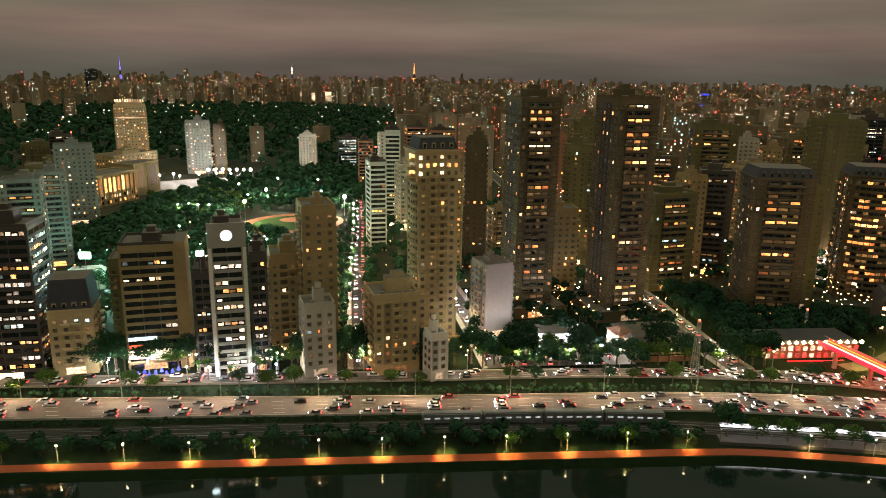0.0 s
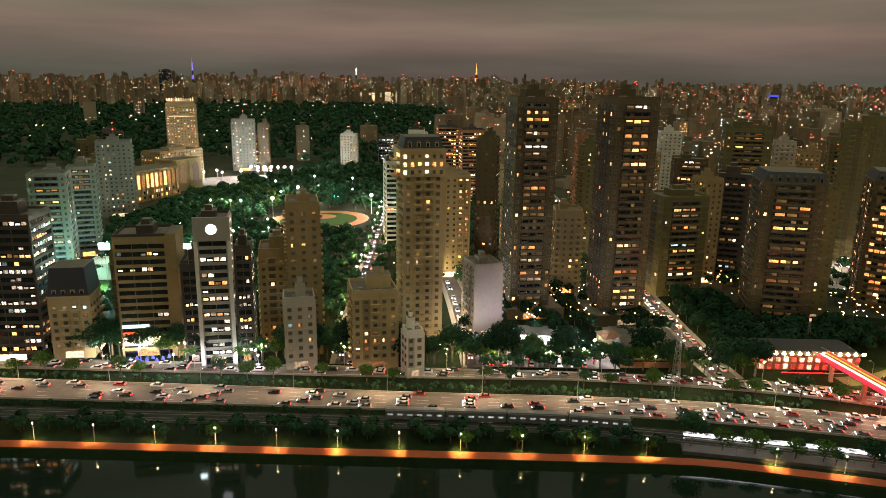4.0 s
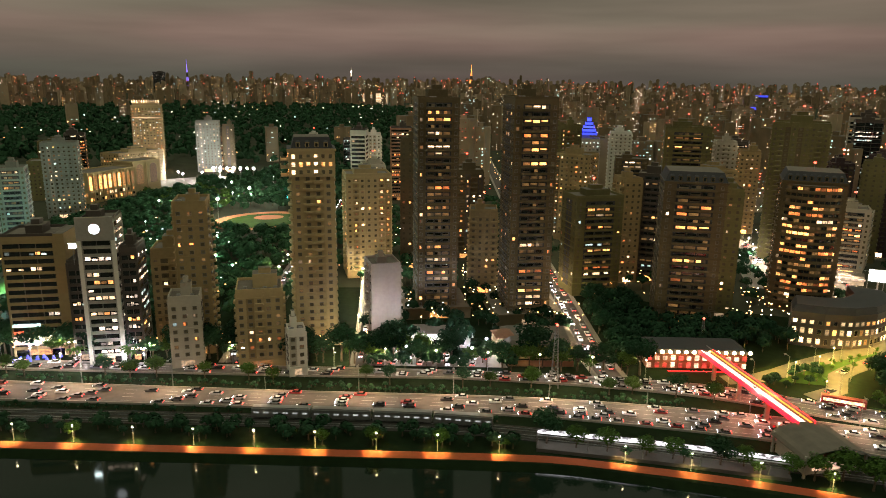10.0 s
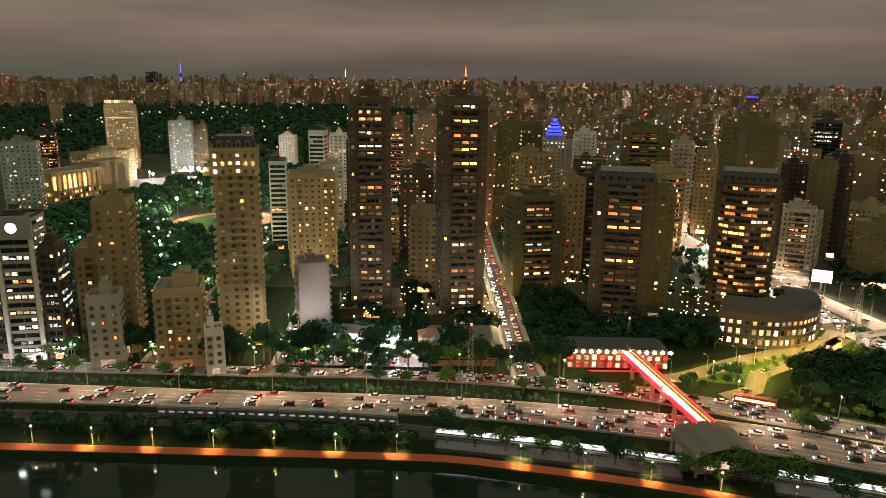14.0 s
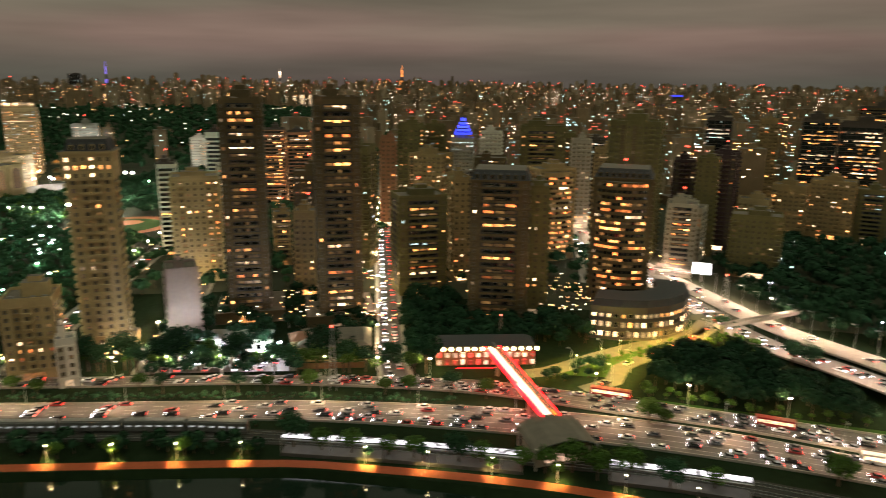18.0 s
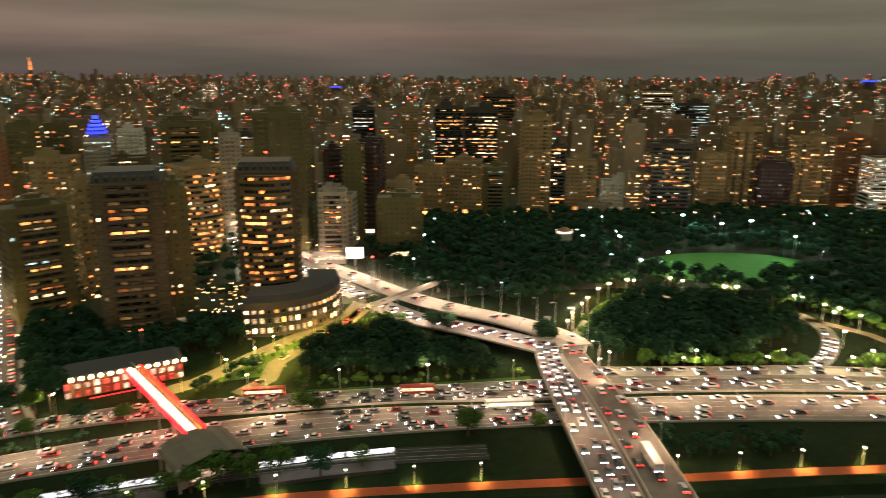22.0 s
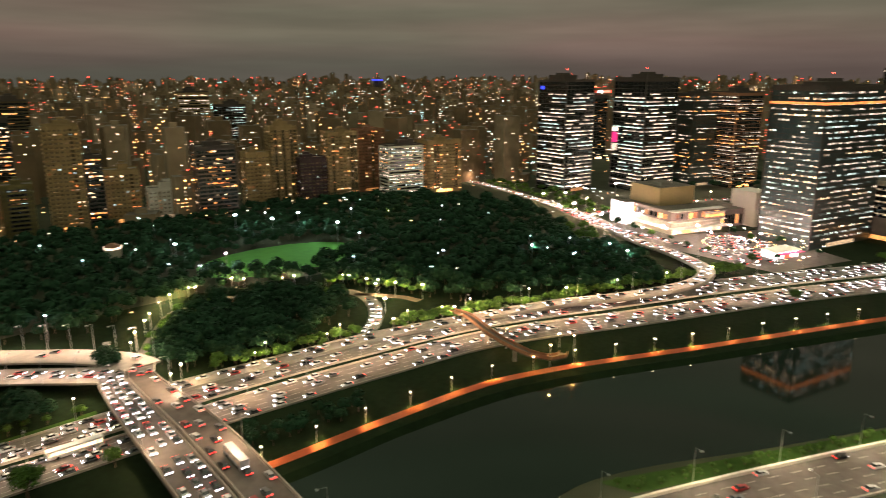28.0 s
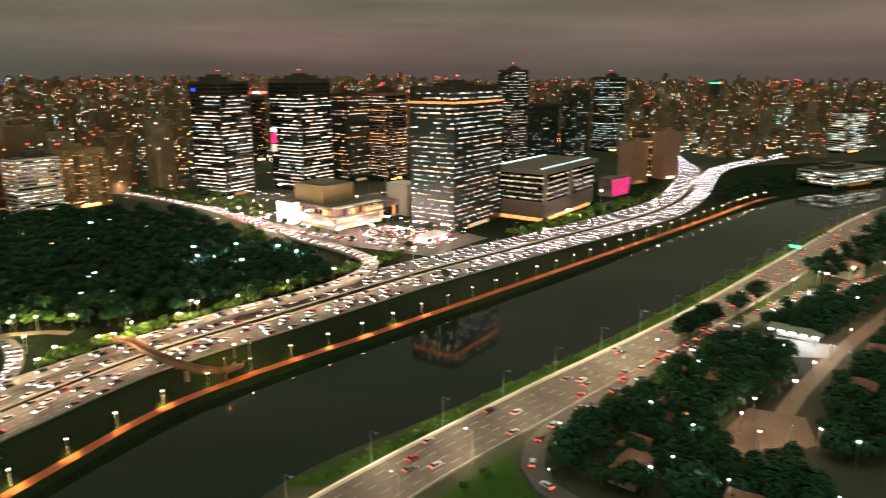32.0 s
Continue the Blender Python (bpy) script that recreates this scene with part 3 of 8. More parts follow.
PARKWAY = street("road_park", "curving park road under yellow lamps", [(336, 207), (352, 219), (372, 233), (397, 246), (425, 240), (447, 212), (459, 187), (450, 169), (435, 157), (419, 149.5), (405, 146)], 7, ASPHALT2, 0)
street("road_park_lane", "short brown park lane under orange lamps", [(456, 183), (460, 169), (462, 156), (460, 146)], 5, BROWNPAVE, 0)
RAMP = street("road_ramp", "curving slip road from the expressway", [(206, 232), (219, 239), (226, 252), (240, 262), (262, 277), (282, 296)], 7, ASPHALT, 0, lamps=False)
YELLOW = street("road_slope", "sloping lamp-lit slip road beside a grass bank", [(180, 246), (195, 249), (220, 264), (245, 277), (268, 287), (284, 305)], 8, ASPHALT, 0, lamps=False)
LOOP = vecs([(330, 182, 0.3), (371, 160, 0.3), (402, 143, 0.4), (440, 114, 0.8), (474, 82, 2.2), (498, 50, 3.8), (515, 30, 5.4), (532, 18, 6.3), (545, 15.5, 6.5), (560, 17.5, 6.1), (582, 29, 5), (604, 44, 3.8), (625, 62, 2.4), (658, 83, 0.8), (700, 110, 0.1), (740, 150, 0), (790, 203, 0), (835, 257, 0), (880, 330, 0)], 4)
road_thing("road_flyover", "curving concrete flyover ramp beside the park", LOOP, 8.5, PALEROAD, 0.1, thick=1.0)
b = Build()
for s in (-1, 1):
    ribbon(b, LOOP, 0.3, 0.95, CONC, 1.2, s * 4.25)
tagged(part("flyover_parapet", b), "pale concrete parapet along the flyover ramp", "parapet", kind="structure")
SIDE_S = street("road_south_side", "asphalt side street with parked cars", [(392, -86), (412, -106), (434, -132), (452, -152), (474, -181), (490, -200), (501, -216), (508, -232), (527, -272), (545, -340), (580, -440)], 8, ASPHALT2, 0)
SIDE_S2 = street("road_south_lane", "curving lane leaving the riverside road", [(391, -85), (378, -70), (366, -57), (354, -49), (342, -46), (331, -48), (321, -55), (311, -70)], 7, ASPHALT2, 0, lamps=False)
SIDE_S3 = street("road_south_square", "brown paved lane through dark trees", [(358, -128), (372, -139), (388, -153), (404, -169), (421, -186), (442, -209), (463, -233), (490, -262)], 6, BROWNPAVE, 0, lamps=False)

# ---- the road bridge over river and expressway ----
BR_L = vecs([(316, 204, 6.6), (309, 195, 7.6), (291, 162, 8), (267, 114, 8), (243, 66, 8), (215, 10, 8), (195, -30, 6), (170, -80, 1)], 8)
BR_R = vecs([(333, 194, 6.6), (325, 186, 7.6), (307, 140, 8), (284, 94, 8), (259, 48, 8), (231, -8, 8), (211, -48, 6), (186, -98, 1)], 8)
bridge = thing("road_bridge", pose(0, 0, 0), "long concrete road bridge full of cars crossing the river", "bridge")
DECKS = []
for name, lab, t0, t1 in (("west_deck", "deck crowded with headlights", 0.0, 0.47), ("east_deck", "brown deck with red tail lights", 0.53, 1.0)):
    nL, nR = resample(BR_L, 60), resample(BR_R, 60)
    A, B2 = [p.lerp(q, t0) for p, q in zip(nL, nR)], [p.lerp(q, t1) for p, q in zip(nL, nR)]
    b = Build()
    strip(b, B2, A, 0.0, ASPHALT2, 1.4)
    deck = part(name, b, bridge, lab)
    for ln in (A, B2):
        b = Build()
        strip(b, offset_line(ln, 0.15), offset_line(ln, -0.15), 0.95, CONC, 1.4)
        part("parapet", b, deck, "concrete parapet")
    DECKS.append((A, B2))
for i in (14, 20, 27, 33, 39):
    p, q = resample(BR_L, 60)[i], resample(BR_R, 60)[i]
    b = Build()
    for s in (0.2, 0.8):
        c = p.lerp(q, s)
        b.prism([(c.x + 1.2 * math.cos(a), c.y + 1.2 * math.sin(a)) for a in [k * math.pi / 5 for k in range(10)]], -5, c.z - 2.4, CONC)
    c, d = p.lerp(q, 0.04), p.lerp(q, 0.96)
    strip(b, offset_line([c, d], 1.0), offset_line([c, d], -1.0), -1.4, CONC, 1.2)
    part("pier", b, bridge, "concrete pier with crosshead")

# ---- people's footbridge over the eastern expressway ----
fb = thing("footbridge", pose(0, 0, 0), "concrete footbridge over the expressway with curling ramp, orange light in its colours", "footbridge")
line = vecs([(446, 122, 2.5), (433, 108, 6), (413, 87, 6.4), (403, 69, 5.6), (405, 62, 4.4), (412, 59, 3), (420, 60, 1.2)], 4)
b = Build()
# brown deck and red-brown rails carry the orange lamplight in their colour
ribbon(b, line, 3.4, 0, BROWNPAVE, 0.7)
part("deck", b, fb)
for s in (-1, 1):
    b = Build()
    ribbon(b, line, 0.15, 1.1, BRICK, 1.3, s * 1.7)
    part("railing", b, fb)
for p in (line[3], line[9], line[14]):
    b = Build()
    b.box(p.x - 0.6, p.y - 0.6, 0, p.x + 0.6, p.y + 0.6, p.z - 0.6, CONC)
    part("pier", b, fb)

# ---- buildings ----
RND = random.Random(7)
PALETTES = {"home": (WARM, WARM, WARM, SOFT, SOFT, SOFT, ORANGE, ORANGE, COOL), "office": (OFFW, OFFW, OFFW, OFFW, OFFC, SOFT, WARM), "cool": (OFFC, OFFW, OFFC), "amber": (ORANGE, WARM, WARM, WARM, SOFT, SOFT), "dusk": (OFFW, WARM, OFFW), "glow": (WARM, WARM, ORANGE, ORANGE, SOFT), "white": (OFFW, OFFW, OFFW, OFFW, OFFC), "cells": (OFFC, OFFW, OFFC, OFFW, SOFT), "red": (ORANGE, TVRED, WARM)}


def face_point(side, w, d, u, v, out):
    """A point on a facade: u along it from its middle, v up, out from the wall; the front looks to -y."""
    if side == "s":
        return (u, -out, v)
    if side == "e":
        return (w / 2 + out, d / 2 + u, v)
    if side == "w":
        return (-w / 2 - out, d / 2 - u, v)
    return (-u, d + out, v)


def face_box(b, side, w, d, u0, u1, v0, v1, o0, o1, material, top=None):
    p, q = face_point(side, w, d, u0, v0, o0), face_point(side, w, d, u1, v1, o1)
    b.box(*(min(i, j) for i, j in zip(p, q)), *(max(i, j) for i, j in zip(p, q)), material, top)


def face_quad(b, side, w, d, u0, u1, v0, v1, o, material):
    b.face([face_point(side, w, d, u, v, o) for u, v in ((u0, v0), (u1, v0), (u1, v1), (u0, v1))], material)


WINDOW_MESHES = {}


def window_mesh(ww, wh, pane, drawn=0):
    """A window: a proud frame with sill, a mullion and its panes set back in it, in the plane y = 0 looking to -y. drawn: how its curtain hangs."""
    key = (round(ww, 2), round(wh, 2), pane.name, drawn)
    if key not in WINDOW_MESHES:
        b, t, r = Build(), 0.13, ww / 2
        half, low_ = {0: (pane, 0.0), 1: (DIM, 0.0), 2: (pane, wh * 0.45), 3: (CURTAIN, 0.0)}[drawn]
        rim = [(-r - t, -0.26, -t), (r + t, -0.26, -t), (r + t, -0.14, wh + t), (-r - t, -0.14, wh + t)]
        lip = [(-r, -0.14, 0), (r, -0.14, 0), (r, -0.14, wh), (-r, -0.14, wh)]
        b.v += rim + lip + [(x, 0.01, z) for x, _, z in rim] + [(x, -0.04, z) for x, _, z in lip]
        b.v += [(0, -0.04, 0), (0, -0.04, wh)]
        for k in range(4):
            q = (k + 1) % 4
            for f, m in (((k, q, 4 + q, 4 + k), FRAME), ((8 + k, 8 + q, q, k), FRAME), ((4 + k, 4 + q, 12 + q, 12 + k), FRAME)):
                b.f.append(f)
                b.k.append(b.m(m))
        faces = [((12, 16, 17, 15), pane), ((16, 13, 14, 17), half)]
        if low_:
            b.v += [(-r, -0.04, low_), (0, -0.04, low_), (r, -0.04, low_)]
            faces = [((12, 16, 19, 18), CURTAIN), ((16, 13, 20, 19), CURTAIN), ((18, 19, 17, 15), pane), ((19, 20, 14, 17), half)]
        for f, m in faces:
            b.f.append(f)
            b.k.append(b.m(m))
        WINDOW_MESHES[key] = b.mesh("window")
    return WINDOW_MESHES[key]


SIDE_TURN = {"s": 0, "e": 90, "n": 180, "w": -90}


def roof_part(root, w, d, h, wall, rnd, style, beacon, units=False, rise=4.4):
    b = Build()
    if style == "mansard":
        b.prism([(-w / 2 - 0.4, -0.4), (w / 2 + 0.4, -0.4), (w / 2 + 0.4, d + 0.4), (-w / 2 - 0.4, d + 0.4)], h, h + 0.8, wall, SLATE)
        b.prism([(-w / 2, 0), (w / 2, 0), (w / 2, d), (-w / 2, d)], h + 0.8, h + 0.8 + rise, SLATE, ROOF, 0.86)
        roof = part("roof", b, root, "dark slate mansard roof")
        n = max(3, int(w / 3.4))
        for i in range(n):
            x = (i + 0.5) / n * w * 0.9 - w * 0.45
            q = Build()
            q.box(x - 0.8, 0.1, h + 1.0, x + 0.8, 2.2, h + 3.2, wall, SLATE)
            q.prism([(x - 0.9, 0.0), (x + 0.9, 0.0), (x + 0.9, 2.3), (x - 0.9, 2.3)], h + 3.2, h + 3.9, SLATE, None, 0.5)
            q.face([(x - 0.5, 0.06, h + 1.3), (x + 0.5, 0.06, h + 1.3), (x + 0.5, 0.06, h + 2.8), (x - 0.5, 0.06, h + 2.8)], GLASS)
            part("dormer", q, root, "small round-topped dormer")
        top = h + 0.8 + rise
    else:
        b.ring(-w / 2, 0, w / 2, d, 0.3, h, h + 1.1, wall)
        part("parapet", b, root)
        mw, md = w * rnd.uniform(0.3, 0.55), d * rnd.uniform(0.3, 0.5)
        mx, my = rnd.uniform(-0.15, 0.15) * w, d / 2
        mh = rnd.uniform(2.8, 5.5)
        q = Build()
        q.box(mx - mw / 2, my - md / 2, h, mx + mw / 2, my + md / 2, h + mh, wall, ROOF)
        part("plant_room", q, root, "rooftop plant room")
        q = Build()
        q.box(mx - mw / 4, my - md / 4, h + mh, mx + mw / 4, my + md / 4, h + mh + 2, wall, ROOF)
        part("water_tank", q, root)
        if units:
            for k in range(3):
                ax, ay = rnd.uniform(-0.4, 0.4) * w, rnd.uniform(0.1, 0.2) * d
                q = Build()
                q.box(ax - 0.7, ay - 0.5, h, ax + 0.7, ay + 0.5, h + 1.4, STEEL)
                part("air_conditioner", q, root)
        top = h + mh + 2
    if beacon:
        q = Build()
        q.tube((0, d / 2, top - 0.2), (0, d / 2, top + 3), 0.12, 0.06, STEEL)
        mast = part("mast", q, root, "thin roof mast")
        q = Build()
        q.prism([(0.5 * math.cos(a * math.pi / 4), d / 2 + 0.5 * math.sin(a * math.pi / 4)) for a in range(8)], top + 3, top + 3.8, BEACON)
        part("beacon", q, mast, "red warning light")
    return top


ACCENT = {"beige_render": TAN, "tan_render": BROWN, "brown_render": DARKWALL, "red_brown_render": BROWN, "white_paint": PALE, "pale_grey_render": CONC, "olive_render": BROWN, "dark_granite": SLATE, "dark_maroon_wall": DARKWALL, "pinkish_render": BRICK, "salmon_render": PINKISH, "weathered_grey_render": CONC, "concrete": DARKWALL}


def tower(label, fl, fr, d, h, style="punched", wall=BEIGE, lit=0.15, pal="home", hero=False, roof="flat", beacon=False, fh=3.1, seed=0, band=None, faces="sew", name="apartment_tower", podium=0.0, group="", rise=4.4, stack=""):
    """A tower by its front's two ends, depth and height. Styles: punched, balcony, bands, glass."""
    rnd = random.Random(seed + int(fl[0] * 7 + fr[1] * 3))
    w = math.hypot(fr[0] - fl[0], fr[1] - fl[1])
    rz = math.degrees(math.atan2(fr[1] - fl[1], fr[0] - fl[0]))
    base = land((fl[0] + fr[0]) / 2, (fl[1] + fr[1]) / 2)
    root = thing(name, pose((fl[0] + fr[0]) / 2, (fl[1] + fr[1]) / 2, base, 0, 0, rz), label, "building", group)
    cols = PALETTES[pal]
    nf = max(2, int((h - 4.0) / fh))
    z0 = 4.0
    b = Build()
    core = wall if style in ("punched", "balcony") else (band or GLASS)
    b.box(-w / 2, 0, 0, w / 2, d, h, core, ROOF)
    part("shell", b, root)
    if hero:
        q = Build()
        q.ring(-w / 2 - 0.15, -0.15, w / 2 + 0.15, d + 0.15, 0.16, 0, 0.3, wall)
        lm = q.mesh("ledge")
        for k in range(0, nf + 1, 4):
            part("ledge", lm, root).location = (0, 0, z0 + k * fh - 0.35)
    pods = Build()
    if podium:
        pods.box(-w / 2 - podium, -podium, 0, w / 2 + podium, d + podium, 4.6, wall, ROOF)
        pods.box(-w / 2 - podium - 0.2, -podium - 0.2, 4.6, w / 2 + podium + 0.2, -podium, 5.5, wall)
        part("podium", pods, root, "low podium")
    wins = Build()
    plain = "wn" if (fl[0] + fr[0]) / 2 < -15 else ("en" if (fl[0] + fr[0]) / 2 > 165 else "n")

    def put(side, u, v, ww, wh, m):
        if hero and side not in plain:
            x, y, z = face_point(side, w, d, u, v, 0.0)
            o = new("window", window_mesh(ww, wh, m, 0 if m is PANE else rnd.choice((0, 0, 1, 2, 3))))
            o.parent = root
            o.matrix_basis = pose(x, y, z, 0, 0, SIDE_TURN[side])
        else:
            face_box(wins, side, w, d, u - ww / 2 - 0.1, u + ww / 2 + 0.1, v - 0.1, v, -0.02, 0.16, wall)
            k0, k1, kv = (-0.5, 0.5, 1.0) if m is PANE else rnd.choice(((-0.5, 0.5, 1.0), (-0.5, 0.5, 0.6), (-0.5, 0.05, 1.0), (-0.1, 0.5, 0.85), (-0.5, 0.5, 0.75)))
            face_quad(wins, side, w, d, u + ww * k0, u + ww * k1, v + wh * (1 - kv), v + wh, 0.05, m)

    if style == "punched":
        for side in faces:
            L = w if side in "sn" else d
            n = max(2, int(L / 3.3))
            hot = [rnd.random() < 0.22 for _ in range(n)]
            bal = rnd.randrange(n) if n > 3 else -1
            for i in range(n):
                u = (i + 0.5) / n * L - L / 2
                if hot[i]:
                    face_quad(wins, side, w, d, u - L / n * 0.42, u + L / n * 0.42, z0 + 0.2, z0 + nf * fh - 0.4, 0.03, ACCENT[wall.name])
                if i % 3 == 0:
                    face_box(wins, side, w, d, u - L / n / 2 - 0.16, u - L / n / 2 + 0.16, 0.3, h - 0.3, 0.0, 0.4, wall)
                if i in (bal, n - 1 - bal):
                    for f in range(nf):
                        face_box(wins, side, w, d, u - L / n * 0.46, u + L / n * 0.46, z0 + f * fh - 0.12, z0 + f * fh + 0.85, 0.0, 1.2, wall)
            if not hero:
                for f in range(1, nf + 1):
                    face_box(wins, side, w, d, -L / 2 - 0.1, L / 2 + 0.1, z0 + f * fh - 0.22, z0 + f * fh, 0.0, 0.14, wall)
            for f in range(nf):
                run = 0
                for i in range(n):
                    if run == 0 and rnd.random() < lit * (2.2 if hot[i] else 0.45):
                        run = rnd.choice((1, 1, 2, 2))
                    m = rnd.choice(cols) if run > 0 else (DIM if rnd.random() < 0.12 else PANE)
                    run = max(0, run - 1)
                    u = (i + 0.5) / n * L - L / 2
                    put(side, u, z0 + f * fh + 0.9, min(1.3, L / n * 0.45), 1.25, m)
    elif style == "balcony":
        for side in faces:
            L = w if side in "sn" else d
            if side == "s":
                bay = L * 0.30
                bb = Build()
                bb.box(-bay * 1.05, -1.7, -0.2, bay * 1.05, 0.0, 0, wall)
                bb.box(-bay * 1.05, -1.7, 0, bay * 1.05, -1.55, 0.95, wall)
                for e in (-1, 1):
                    bb.box(e * bay * 1.05 - (0.15 if e > 0 else 0), -1.55, 0, e * bay * 1.05 + (0 if e > 0 else 0.15), 0, 0.95, wall)
                bm_ = bb.mesh("balcony")
                for f in range(nf):
                    on = rnd.random() < lit * 1.2
                    z = z0 + f * fh
                    m = rnd.choice(cols) if on else (DIM if rnd.random() < 0.2 else GLASS)
                    # flat dark quad paints the shade of a recess behind the balcony
                    face_quad(wins, side, w, d, -bay * 1.02, bay * 1.02, z + 0.1, z + fh - 0.3, 0.02, SLATE)
                    n3 = 3 if bay > 4.5 else 2
                    for j in range(n3):
                        mm = m if rnd.random() < 0.66 else (DIM if on else GLASS)
                        put(side, (j - (n3 - 1) / 2) * 1.9 * bay / n3, z + 1.0, 1.5 * bay / n3, 1.2, mm)
                    for u in (-L * 0.42, L * 0.42):
                        put(side, u, z + 0.8, 1.1, 1.4, rnd.choice(cols) if rnd.random() < lit * 0.35 else PANE)
                    for e in (-1, 1):
                        face_box(wins, side, w, d, min(e * bay * 1.12, e * L * 0.5), max(e * bay * 1.12, e * L * 0.5), z - 0.25, z, 0.0, 0.3, wall)
                    if hero:
                        part("balcony", bm_, root).location = (0, 0, z)
                    else:
                        wins.box(-bay * 1.05, -1.7, z - 0.2, bay * 1.05, 0.0, z, wall)
                        wins.box(-bay * 1.05, -1.7, z, bay * 1.05, -1.5, z + 0.95, wall)
            else:
                n = max(2, int(L / 4.0))
                for f in range(nf):
                    face_box(wins, side, w, d, -L / 2, L / 2, z0 + f * fh - 0.3, z0 + f * fh, 0.0, 0.5 if f % 2 else 0.25, wall)
                    # shaded side recess painted as a dark quad on the flat wall
                    face_quad(wins, side, w, d, -L * 0.2, L * 0.2, z0 + f * fh + 0.1, z0 + f * fh + fh - 0.4, 0.02, SLATE)
                    for i in range(n):
                        put(side, (i + 0.5) / n * L - L / 2, z0 + f * fh + 0.8, 1.3, 1.4, rnd.choice(cols) if rnd.random() < lit * 0.4 else PANE)
    else:
        t = 1.25 if style == "bands" else 0.45
        ends = [(x, y) for x in (-w / 2 - 0.3, w / 2 - 0.5) for y in (-0.3, d - 0.5)]
        top_z = z0 + nf * fh
        if math.hypot(fl[0] - 150, fl[1]) > 520:
            for f in range(nf + 1):
                wins.ring(-w / 2 - 0.22, -0.22, w / 2 + 0.22, d + 0.22, 0.3, z0 + f * fh - t, z0 + f * fh, wall)
            for x, y in ends:
                wins.box(x, y, 0, x + 0.8, y + 0.8, h, wall)
        else:
            sp = Build()
            sp.ring(-w / 2 - 0.22, -0.22, w / 2 + 0.22, d + 0.22, 0.3, 0, t, wall)
            bm_ = sp.mesh("floor_band")
            for f in range(nf + 1):
                part("floor_band", bm_, root).location = (0, 0, z0 + f * fh - t)
            for x, y in ends:
                sp = Build()
                sp.box(x, y, 0, x + 0.8, y + 0.8, h, wall)
                part("corner_pier", sp, root)
        if top_z < h:
            sp = Build()
            sp.box(-w / 2 - 0.22, -0.22, top_z, w / 2 + 0.22, d + 0.22, h + 0.02, wall, ROOF)
            part("attic", sp, root)
        for side in faces:
            L = (w if side in "sn" else d) - 1.2
            full = lit > 0.9
            n = max(3, int(L / (2.9 if pal == "cells" else (1.7 if style == "glass" else 2.0))))
            gap = 0.1 if full else (0.62 if pal == "cells" else 0.28)
            cw = L / n
            v0, v1 = (1.2, 2.4) if style == "glass" else (0.35, fh - 1.45)
            zone = [rnd.uniform(0.5, 1.4) for _ in range(n // 6 + 1)]
            for f in range(nf):
                lv, mm = rnd.random(), rnd.choice(cols)
                p = min(0.94, lit * 0.84) * (1.0 if f < nf * 0.55 else 0.8) if full else (lit if pal == "cells" else lit * (1.7 if lv < 0.35 else (0.9 if lv < 0.75 else 0.15)))
                if style == "glass" and f >= nf - 3 and full:
                    continue
                i, on = 0, False
                while i < n:
                    if rnd.random() < (0.36 if full else 0.62):
                        on = rnd.random() < p * (1 if full or pal == "cells" else zone[i // 6])
                    run = min(n - i, rnd.choice((1, 2, 3)) if full else 1)
                    if on:
                        z = z0 + f * fh + 0.05
                        face_quad(wins, side, w, d, i * cw - L / 2 + gap, (i + run) * cw - L / 2 - gap, z + v0, z + v1 - rnd.choice((0, 0, 0.3, 0.6)) * (not full), 0.06, mm if rnd.random() < 0.8 else rnd.choice(cols))
                    i += run
            mull = max(2, int(L / 5))
            for i in range(1, mull):
                u = i / mull * L - L / 2
                face_box(wins, side, w, d, u - 0.1, u + 0.1, 4.0, h - 0.5, 0.0, 0.16, FRAME)
    if wins.f:
        part("glazing", wins, root, "rows of lit and dark windows", kind="stuff")
    if stack:
        q = Build()
        q.prism([(-w / 2 - 2.0 * math.sin(k * math.pi / 6), d * 0.22 - 3.2 * math.cos(k * math.pi / 6)) for k in range(7)], -0.2, 0, wall)
        q.prism([(-w / 2 - 2.0 * math.sin(k * math.pi / 6), d * 0.22 - 3.2 * math.cos(k * math.pi / 6)) for k in range(7)], 0.05, 0.9, wall)
        bm_ = q.mesh("balcony")
        for f in range(nf):
            part("balcony", bm_, root, "rounded side balcony").location = (0, 0, z0 + f * fh)
    # entrance glow at street level
    en = Build()
    face_box(en, "s", w + 2 * podium, d, -w * 0.22, w * 0.22, 0.4, 3.0, podium, podium + 0.12, SOFT if rnd.random() < 0.5 else WARM)
    part("entrance", en, root, "lit entrance hall")
    roof_part(root, w, d, h, wall if style in ("punched", "balcony") else DARKWALL, rnd, roof, beacon, hero, rise)
    return root


